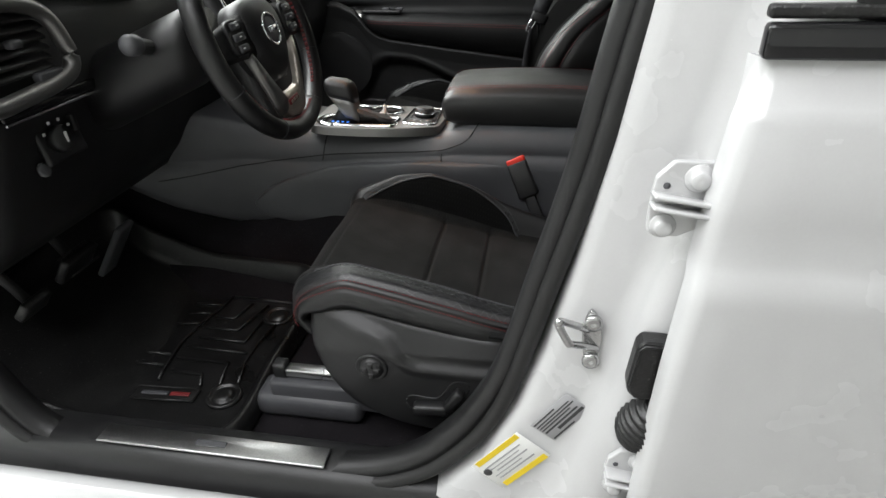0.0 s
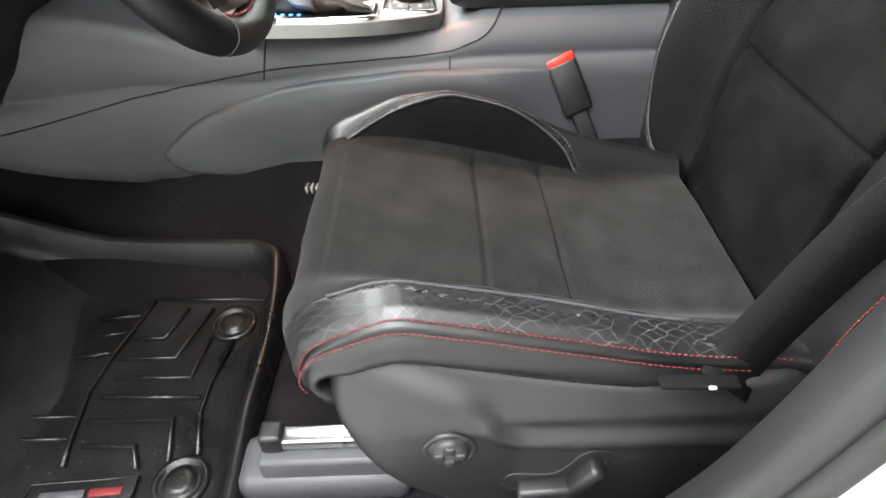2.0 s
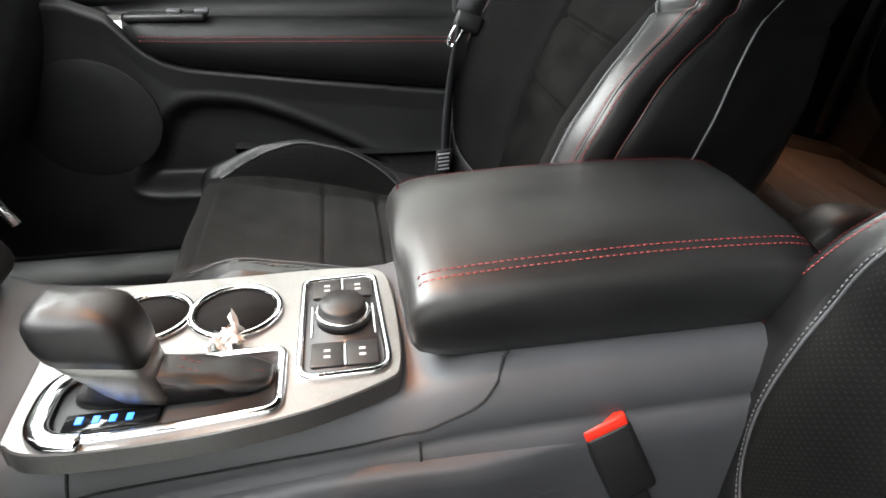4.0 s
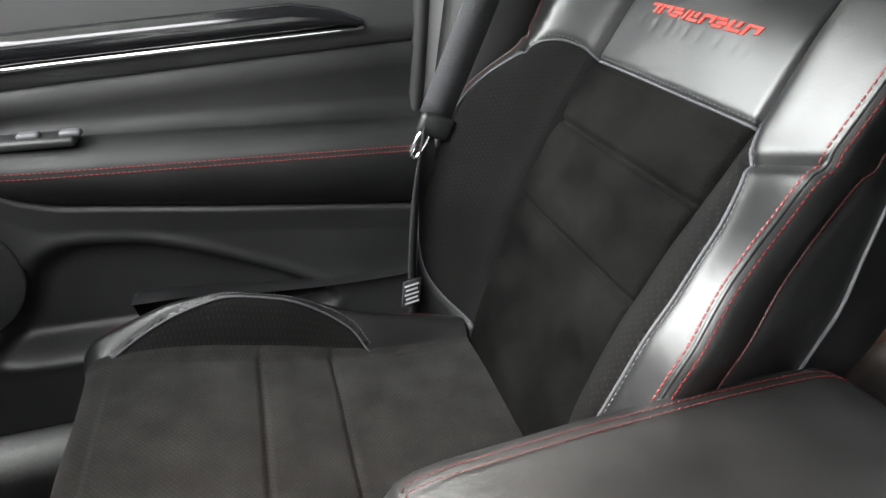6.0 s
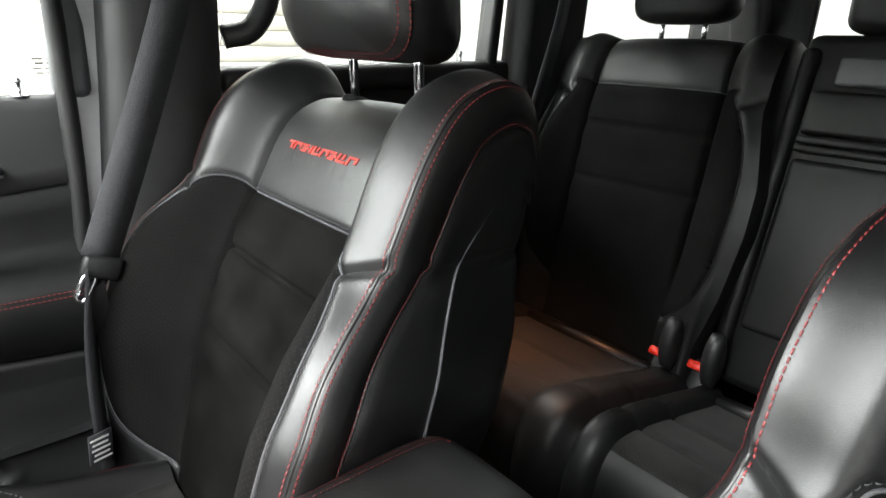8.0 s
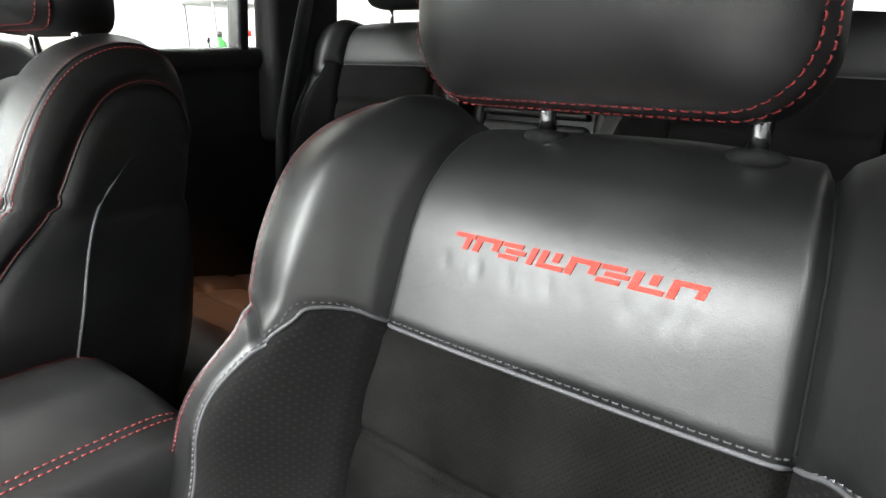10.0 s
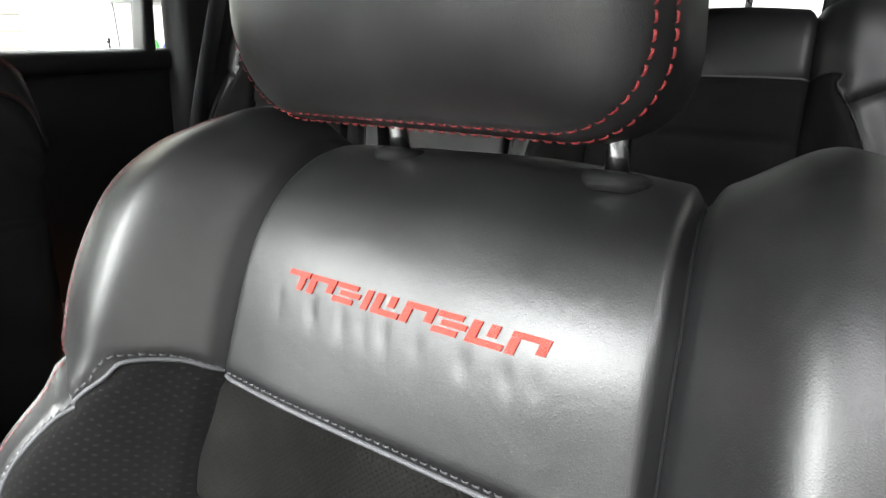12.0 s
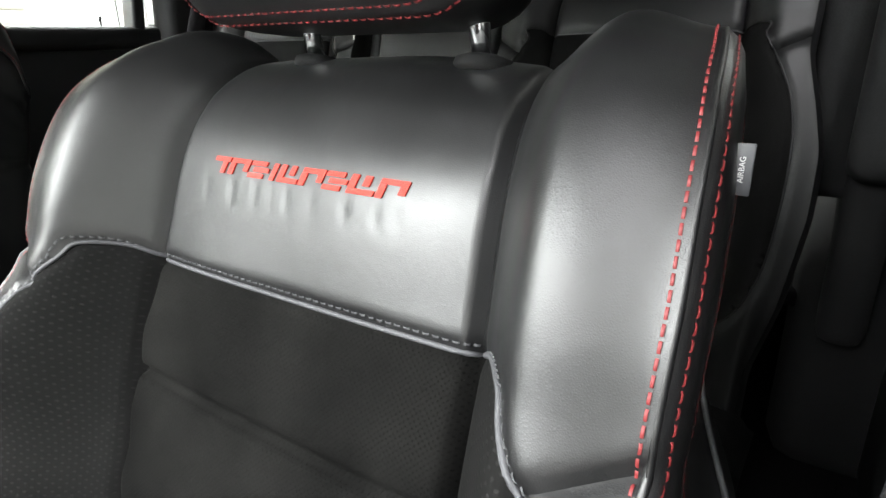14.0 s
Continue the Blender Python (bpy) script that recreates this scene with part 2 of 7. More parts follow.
def part(name, bm, material, parent=None, label="", sharp=None):
    me = bpy.data.meshes.new(name)
    if sharp:
        for e in bm.edges:
            if len(e.link_faces) == 2 and e.calc_face_angle(0) > radians(sharp):
                e.smooth = False
    bm.to_mesh(me)
    bm.free()
    me.materials.append(material)
    ob = new(name, me)
    ob.parent = parent
    if label:
        ob["label"] = label
    return ob


def thing(name, place, label, category, group="", kind=""):
    ob = new(name)
    ob.empty_display_size = 0.05
    ob.location = place
    return tagged(ob, label, category, group, kind)


def under(parent, ob):
    """Parent ob, built in world places, to a thing that stands elsewhere."""
    ob.parent = parent
    ob.matrix_parent_inverse = Matrix.Translation(parent.location).inverted()
    return ob


def block(sx, sy, sz, at=(0, 0, 0), bevel=0.0, segs=2, turn=(0, 0, 0)):
    bm = bmesh.new()
    bmesh.ops.create_cube(bm, size=1)
    bmesh.ops.scale(bm, vec=(sx, sy, sz), verts=bm.verts)
    if bevel:
        bmesh.ops.bevel(bm, geom=bm.edges[:], offset=bevel, segments=segs, profile=0.5, affect="EDGES")
    for f in bm.faces:
        f.smooth = bool(bevel)
    bm.transform(pose(*at, *turn))
    return bm


def lathe(profile, n=24, at=(0, 0, 0), turn=(0, 0, 0)):
    """Round body about z from (radius, height) pairs."""
    verts, faces = [], []
    for r, z in profile:
        for k in range(n):
            a = 2 * math.pi * k / n
            verts.append((r * math.cos(a), r * math.sin(a), z))
    m = len(profile)
    for i in range(m - 1):
        for k in range(n):
            faces.append((i * n + k, i * n + (k + 1) % n, (i + 1) * n + (k + 1) % n, (i + 1) * n + k))
    faces.append(tuple(range(n)))
    faces.append(tuple(range((m - 1) * n, m * n)))
    bm = mesh_from(verts, faces)
    bm.transform(pose(*at, *turn))
    return bm


def smooth_line(points, n=8, closed=False):
    """Catmull-Rom through the points."""
    p = [Vector(q) for q in points]
    m = len(p)
    out = []
    spans = m if closed else m - 1
    for i in range(spans):
        if closed:
            a, b, c, d = p[(i - 1) % m], p[i], p[(i + 1) % m], p[(i + 2) % m]
        else:
            b, c = p[i], p[i + 1]
            a = p[i - 1] if i else b * 2 - c
            d = p[i + 2] if i + 2 < m else c * 2 - b
        for k in range(n):
            t = k / n
            out.append(0.5 * (2 * b + (c - a) * t + (2 * a - 5 * b + 4 * c - d) * t * t + (3 * b - a - 3 * c + d) * t ** 3))
    if not closed:
        out.append(p[-1])
    return out


def sweep(line, shape, closed=False, up=(0, 0, 1), caps=True):
    """Carry a closed flat shape [(across, up)] along a line."""
    line = [Vector(q) for q in line]
    n, m = len(line), len(shape)
    verts, faces = [], []
    up = Vector(up)
    for i, q in enumerate(line):
        a = line[(i - 1) % n] if (i or closed) else line[0]
        b = line[(i + 1) % n] if (i + 1 < n or closed) else line[-1]
        d = (b - a).normalized()
        s = d.cross(up)
        s = s.normalized() if s.length > 1e-4 else d.orthogonal().normalized()
        w = s.cross(d)
        verts += [q + s * x + w * y for x, y in shape]
    for i in range(n if closed else n - 1):
        for k in range(m):
            j = (i + 1) % n
            faces.append((i * m + k, i * m + (k + 1) % m, j * m + (k + 1) % m, j * m + k))
    if caps and not closed:
        faces.append(tuple(range(m)))
        faces.append(tuple(range((n - 1) * m, n * m)))
    return mesh_from(verts, faces)


def ring(r, n=8, squash=1.0):
    return [(r * math.cos(2 * math.pi * k / n), r * squash * math.sin(2 * math.pi * k / n)) for k in range(n)]


def tube(line, r, n=8, closed=False):
    return sweep(line, ring(r, n), closed)


def stitches(line, normals, length=0.0044, gap=0.0015, r=0.0005, lift=0.0004):
    """A row of single raised stitches along a line."""
    verts, faces = [], []
    pts = [Vector(q) for q in line]
    acc, nxt = 0.0, 0.0
    for i in range(len(pts) - 1):
        seg = pts[i + 1] - pts[i]
        L = seg.length
        if L < 1e-7:
            continue
        d = seg / L
        while nxt < acc + L:
            t = nxt - acc
            c = pts[i] + d * t
            nn = Vector(normals[i]) if normals else Vector((0, 0, 1))
            s = d.cross(nn).normalized() * r * 1.25
            w = nn.normalized()
            base = len(verts)
            for f, h in ((-0.5, -0.2), (-0.3, 1.0), (0.3, 1.0), (0.5, -0.2)):
                q = c + d * (length * f) + w * (lift + r * h)
                verts += [q - s, q + w * r * 0.6, q + s]
            for k in range(3):
                a = base + 3 * k
                faces += [(a, a + 1, a + 4, a + 3), (a + 1, a + 2, a + 5, a + 4)]
            nxt += length + gap
        acc += L
    return mesh_from(verts, faces)


def text_mesh(body, width, depth=0.0006, bold=0.0):
    """Lettering in the built-in font, centred, lying in the xy plane."""
    cu = bpy.data.curves.new("letters", "FONT")
    cu.body, cu.extrude, cu.offset = body, depth, bold
    cu.align_x, cu.align_y = "CENTER", "CENTER"
    ob = new("letters", cu)
    dg = bpy.context.evaluated_depsgraph_get()
    me = bpy.data.meshes.new_from_object(ob.evaluated_get(dg))
    bm = bmesh.new()
    bm.from_mesh(me)
    bpy.data.objects.remove(ob)
    bpy.data.curves.remove(cu)
    bpy.data.meshes.remove(me)
    xs = [v.co.x for v in bm.verts]
    k = width / (max(xs) - min(xs))
    mid = (max(xs) + min(xs)) / 2
    for v in bm.verts:
        v.co.x, v.co.y = (v.co.x - mid) * k, v.co.y * k
    return bm


def seg_dist(P, poly):
    """Distance of the points P (n, 2) to a polyline, and the nearest place on it."""
    best = np.full(len(P), 9.0)
    near = P.copy()
    poly = np.asarray(poly, float)
    for a, b in zip(poly[:-1], poly[1:]):
        ab = b - a
        t = np.clip(((P - a) @ ab) / max(ab @ ab, 1e-12), 0, 1)
        q = a + t[:, None] * ab
        d = np.hypot(*(P - q).T)
        m = d < best
        best[m], near[m] = d[m], q[m]
    return best, near


def inside(P, poly):
    poly = np.asarray(poly, float)
    c = np.zeros(len(P), bool)
    for (x1, y1), (x2, y2) in zip(poly, np.roll(poly, -1, 0)):
        if y1 == y2:
            continue
        cond = ((y1 > P[:, 1]) != (y2 > P[:, 1])) & (P[:, 0] < (x2 - x1) * (P[:, 1] - y1) / (y2 - y1) + x1)
        c ^= cond
    return c


def line2(points, n=8):
    return np.array([(p.x, p.y) for p in smooth_line([(x, y, 0) for x, y in points], n)])


def ease(x, a, b):
    t = np.clip((np.asarray(x, float) - a) / (b - a), 0, 1)
    return t * t * (3 - 2 * t)


def uv_mesh(V, F, UV):
    """mesh_from with the panel's own coordinates as its UV map."""
    bm = mesh_from(V, F)
    layer = bm.loops.layers.uv.new("panel")
    bm.verts.index_update()
    for f in bm.faces:
        for lp in f.loops:
            q = UV[lp.vert.index]
            lp[layer].uv = (float(q[0]), float(q[1]))
    return bm


def blend(x, xs, ys, wide=0.014):
    """np.interp with its corners rounded off."""
    x = np.asarray(x, float)
    return sum(k * np.interp(x + o * wide, xs, ys) for o, k in ((-1.0, 0.1), (-0.5, 0.24), (0.0, 0.32), (0.5, 0.24), (1.0, 0.1)))


# ---- front seats ----
def spline2(points, n=24):
    p = line2(points, n)
    s = np.r_[0, np.cumsum(np.hypot(*np.diff(p, axis=0).T))]
    t = np.gradient(p, axis=0)
    t /= np.hypot(*t.T)[:, None]
    return s, p, t


def along(s, tab):
    S, p, t = tab
    x, z = np.interp(s, S, p[:, 0]), np.interp(s, S, p[:, 1])
    tx, tz = np.interp(s, S, t[:, 0]), np.interp(s, S, t[:, 1])
    return x, z, tx, tz


PASSENGER_BACK = [(0.09, 0.70), (0.125, 0.85), (0.158, 0.98), (0.206, 1.092), (0.256, 1.183), (0.292, 1.251), (0.322, 1.286), (0.350, 1.302),
                  (0.376, 1.307), (0.402, 1.303), (0.419, 1.290), (0.424, 1.250)]
# the driver's backrest is the same one, set 7.5 degrees more upright
UPRIGHT = radians(7.5)


def driver_place(x, z):
    dx, dz = x - 0.256, z - 1.183
    return 0.207 + dx * math.cos(UPRIGHT) - dz * math.sin(UPRIGHT), 1.145 + dz * math.cos(UPRIGHT) + dx * math.sin(UPRIGHT)


DRIVER_BACK = [driver_place(x, z) for x, z in PASSENGER_BACK]
CUSH = spline2([(-0.34, 0.805), (-0.372, 0.796), (-0.402, 0.800), (-0.420, 0.817), (-0.41, 0.840), (-0.38, 0.849), (-0.30, 0.832), (-0.20, 0.808), (-0.10, 0.784),
                (0.0, 0.772), (0.10, 0.77)])


def s_of_z(tab, z):
    S, p, t = tab
    return float(S[np.argmax(p[:, 1] > z)])


def q_of_x(x):
    S, p, t = CUSH
    k = np.where(p[:, 0] > x)[0]
    k = k[k > int(np.argmin(p[:, 0]))][0]
    return float(S[k])


class Backrest:
    """Padded front of a backrest: a profile, its seams and its depth over the profile."""

    def __init__(self, profile, seam_height, wide, sink=0.0, full=1.0, low=1.0):
        self.tab = spline2(profile)
        self.seam = s_of_z(self.tab, seam_height)
        self.end = float(self.tab[0][-1])
        self.wide = wide
        self.sink, self.full, self.low = sink, full, low
        self.ribs = (-0.084, -0.198)
        k = self.seam
        e = wide / 0.25
        self.wing = line2([(0.139, k), (0.156, k + 0.006), (0.174, k + 0.002), (0.192 * e, k - 0.012), (0.207 * e, k - 0.034), (0.222 * e, k - 0.058),
                           (0.238 * e, k - 0.09), (0.250 * e, k - 0.135), (0.254 * e, k - 0.185), (0.252 * e, k - 0.25), (0.243 * e, k - 0.32), (0.220 * e, k - 0.375), (0.186 * e, k - 0.41), (0.143, k - 0.43)], 6)
        self.fold = (0.207 * e, k - 0.034)
        self.crease = np.array([self.fold, (self.fold[0] + 0.05, k - 0.006)])
        self.mid = np.array([(float(self.c(v)), v) for v in np.linspace(0, self.end, 90)])
        self.lines = [self.wing, self.crease]
        self.cuts = [0.0, k, self.end]

    def c(self, s):
        return np.interp(s - self.seam, [-0.46, -0.36, -0.16, 0, 0.10, 0.16, 0.3], [0.135, 0.142, 0.142, 0.139, 0.134, 0.128, 0.118])

    def w(self, s):
        return self.wide * (1 + 0.18 * (1 - self.low) * ease(self.seam - s, 0.05, 0.17)) * blend(s - self.seam, [-0.46, -0.36, -0.24, -0.16, -0.10, -0.034, 0.05, 0.10, 0.14, 0.18, 0.24, 0.30],
                                     [0.98, 1.09, 1.155, 1.15, 1.085, 1.0, 1.0, 0.985, 0.955, 0.92, 0.88, 0.86])

    def point(self, u, s):
        u, s = np.asarray(u, float), np.asarray(s, float)
        au, c, w = np.abs(u), self.c(s), self.w(s)
        r = s - self.seam
        x, z, tx, tz = along(s, self.tab)
        top = blend(r, [-0.46, -0.36, -0.26, -0.173, -0.11, -0.077, -0.055, -0.034, 0, 0.06, 0.12, 0.17, 0.24, 0.30],
                        [0.06, 0.082, 0.099, 0.101, 0.091, 0.079, 0.069, 0.061, 0.058, 0.060, 0.062, 0.056, 0.038, 0.02])
        top = self.full * top * (1 - self.sink * blend(r, [0.03, 0.10, 0.15, 0.20, 0.30], [0.0, 0.3, 0.85, 1.0, 1.0]))
        top = top * (1 - (1 - self.low) * ease(-r, 0.05, 0.17))
        peak = self.wide / 0.25 * blend(r, [-0.46, -0.16, -0.09, -0.034, 0.04, 0.14, 0.24], [0.235, 0.240, 0.226, 0.205, 0.200, 0.192, 0.186])
        d = top * ease(au, c - 0.004, peak)
        d = d - 0.010 * ease(au, peak, w)
        P = np.stack([au, s], -1).reshape(-1, 2)
        centre = au < c
        d = d + np.where(centre, 0.005 * (1 - np.minimum(au / c, 1) ** 2), 0)
        # seams press into the padding
        dw = seg_dist(P, self.wing)[0].reshape(au.shape)
        d = d - 0.004 * np.exp(-(dw / 0.005) ** 2)
        d = d - 0.0110 * np.exp(-((au - c) / 0.0048) ** 2) * ease(r, -0.41, -0.28)
        d = d - 0.004 * np.exp(-(r / 0.005) ** 2) * centre
        for sv in self.ribs:
            d = d - 0.0085 * np.exp(-((r - sv) / 0.0038) ** 2) * centre + 0.0035 * np.exp(-((np.abs(r - sv) - 0.03) / 0.02) ** 2) * centre
        dr = seg_dist(P, self.crease)[0].reshape(au.shape)
        d = d - 0.006 * np.exp(-(dr / 0.005) ** 2)
        # puckers round the embroidery
        for k in range(9):
            uk = -0.080 + 0.0205 * k + 0.006 * math.sin(5 * k)
            d = d - (0.0005 + 0.0005 * (k * 7 % 5) / 4) * np.exp(-((u - uk - 0.1 * (r - 0.058)) / 0.0035) ** 2) * np.exp(-((r - 0.060) / 0.007) ** 2)
        d = d + 0.0012 * np.sin(31 * u + 17 * s) * np.sin(23 * s - 9 * u)
        return np.stack([x - np.maximum(tz, -0.15) * d, u, z + np.maximum(tx, 0.35 * (tz < 0)) * d], -1)

    def regions(self, C):
        au, s = np.abs(C[:, 0]), C[:, 1]
        k = self.seam
        n = np.where(C[:, 0] > 0, "a", "b").astype(object)
        kind = np.full(len(C), "bolster", object)
        kind[s > self.fold[1] + (au - self.fold[0]) * 0.55] = "shoulder"
        kind[inside(np.stack([au, s], -1), np.r_[self.wing, [(0.0, k - 0.43), (0.0, k)]])] = "wing"
        mid = au < self.c(s)
        kind[mid & (s < k)] = "insert"
        kind[mid & (s >= k)] = "top_panel"
        return np.array([q if q in ("insert", "top_panel") else q + "." + m for q, m in zip(kind, n)], object)


Q_SEAMS = (q_of_x(-0.212), q_of_x(-0.116))
Q_FRONT = q_of_x(-0.385)
Q_END = float(CUSH[0][-1])
Q_NOSE = float(CUSH[0][int(np.argmin(CUSH[1][:, 0]))]) - 0.012
EDGE = 0.175
ARC = line2([(0.175, q_of_x(-0.385)), (0.186, q_of_x(-0.345)), (0.195, q_of_x(-0.28)), (0.198, q_of_x(-0.22)), (0.195, q_of_x(-0.15)), (0.187, q_of_x(-0.09)),
             (0.173, q_of_x(-0.055))], 6)


def cush_w(q):
    return np.interp(q, [0, 0.03, 0.07, 0.11, 0.16, 0.35, Q_END], [0.195, 0.207, 0.216, 0.222, 0.226, 0.228, 0.225])


def cush_point(u, q):
    """The bolster on the +u side stands up in an arc, the worn one on the -u side is low and wide."""
    u, q = np.asarray(u, float), np.asarray(q, float)
    au, w = np.abs(u), cush_w(q)
    x, z, tx, tz = along(q, CUSH)
    rise = blend(q, [0, Q_FRONT - 0.05, Q_FRONT, q_of_x(-0.33), q_of_x(-0.26), q_of_x(-0.18), q_of_x(-0.10), q_of_x(-0.04), q_of_x(0.03), Q_END],
                     [0.0, 0.004, 0.02, 0.062, 0.086, 0.082, 0.062, 0.05, 0.036, 0.02])
    d = rise * ease(au, EDGE - 0.012, 0.199)
    d = d - (0.006 + 0.22 * rise) * ease(au, 0.199, w) ** 1.5
    low = blend(q, wide=0.035, xs= [0, Q_FRONT - 0.04, Q_FRONT, q_of_x(-0.345), q_of_x(-0.25), q_of_x(-0.14), q_of_x(-0.06), q_of_x(0.03), Q_END],
                ys=[0.0, 0.012, 0.044, 0.076, 0.084, 0.082, 0.078, 0.074, 0.06])
    dl = low * ease(au, EDGE - 0.085, EDGE + 0.015) - 0.008 * ease(au, 0.208, w) ** 1.5
    d = np.where(u < 0, dl, d)
    P = np.stack([au, q], -1).reshape(-1, 2)
    centre = au < EDGE
    d = d + np.where(centre & (q > Q_FRONT), 0.004 * (1 - (au / EDGE) ** 2), 0)
    da = np.where(u < 0, 9.0, seg_dist(P, ARC)[0].reshape(au.shape))
    d = d - 0.003 * np.exp(-(da / 0.004) ** 2)
    d = d - 0.003 * np.exp(-((au - EDGE) / 0.005) ** 2) * (q > Q_FRONT)
    for sv in Q_SEAMS:
        d = d - 0.0062 * np.exp(-((q - sv) / 0.0036) ** 2) * centre + 0.003 * np.exp(-((np.abs(q - sv) - 0.03) / 0.02) ** 2) * centre
    d = d + 0.0015 * np.sin(27 * u + 13 * q) * np.sin(19 * q - 11 * u)
    y = np.where(u < 0, -np.where(au > EDGE, EDGE + (au - EDGE) * 0.86, au), u)
    x = x + np.where(u < 0, 0.034 * ease(au, 0.11, 0.222) * (1 - ease(q, Q_FRONT - 0.02, Q_FRONT + 0.13)), 0)
    return np.stack([x - tz * d, y, z + tx * d], -1)


def panels(width, inner, cuts, na, ns, lines, regions, point):
    """One padded surface cut along its seams: {region: (verts, faces)}. Columns follow the inner seam, rows the cuts."""
    k = int(na * 0.58) // 2
    half = np.r_[np.linspace(0, 1, k + 1), 1 + np.linspace(0, 1, na // 2 - k + 1)[1:]]
    a = np.r_[-half[:0:-1], half]
    na = len(a)
    total = cuts[-1] - cuts[0]
    s = np.concatenate([np.linspace(p, q, max(3, int(ns * (q - p) / total)) + 1)[(0 if i == 0 else 1):] for i, (p, q) in enumerate(zip(cuts[:-1], cuts[1:]))])
    ns = len(s)
    A, S = np.meshgrid(a, s)
    c, w = inner(S), width(S)
    AA = np.abs(A)
    U = np.sign(A) * np.where(AA <= 1, AA * c, c + (AA - 1) * (w - c))
    P = np.stack([U.ravel(), S.ravel()], -1)
    cell = (total / ns) * 0.66
    M = P.copy()
    M[:, 0] = np.abs(M[:, 0])
    fixed = (np.isclose(AA, 1) | np.isclose(AA, 2) | (AA < 1)).ravel()
    best = np.full(len(P), 9.0)
    near = M.copy()
    for ln in lines:
        d, q = seg_dist(M, ln)
        m = d < best
        best[m], near[m] = d[m], q[m]
    hit = (best < cell) & ~fixed
    sign = np.where(P[:, 0] < 0, -1, 1)
    P[hit, 0], P[hit, 1] = near[hit, 0] * sign[hit], near[hit, 1]
    V = point(P[:, 0], P[:, 1])
    idx = np.arange(na * ns).reshape(ns, na)
    F = np.stack([idx[:-1, :-1], idx[:-1, 1:], idx[1:, 1:], idx[1:, :-1]], -1).reshape(-1, 4)
    C = P[F].mean(1)
    names = regions(C)
    out = {}
    for n in sorted(set(names)):
        f = F[names == n]
        used, inv = np.unique(f, return_inverse=True)
        out[n] = (V[used], inv.reshape(f.shape), P[used])
    return out


def cush_regions(C):
    au, q = np.abs(C[:, 0]), C[:, 1]
    n = np.where(C[:, 0] > 0, "a", "b").astype(object)
    kind = np.full(len(C), "bolster", object)
    kind[inside(np.stack([au, q], -1), np.r_[ARC, [(0.0, ARC[-1][1]), (0.0, ARC[0][1])]])] = "wing"
    kind[(C[:, 0] < 0) & (kind == "wing")] = "bolster"
    kind[au < EDGE] = "insert"
    return np.array([k if k == "insert" else k + "." + m for k, m in zip(kind, n)], object)


CUSH_LINES = [ARC]


def surf_line(point, pts2, flip=1, lift=0.0):
    """Places and normals along a line (u, s) of a padded surface."""
    U, S = np.array([p[0] for p in pts2]) * flip, np.array([p[1] for p in pts2])
    P = point(U, S)
    e = 2e-3
    n = np.cross(point(U + e, S) - point(U - e, S), point(U, S + e) - point(U, S - e))
    n /= np.linalg.norm(n, axis=1)[:, None]
    n *= np.where(n[:, 0] - n[:, 2] > 0, -1, 1)[:, None]
    return P + n * lift, n


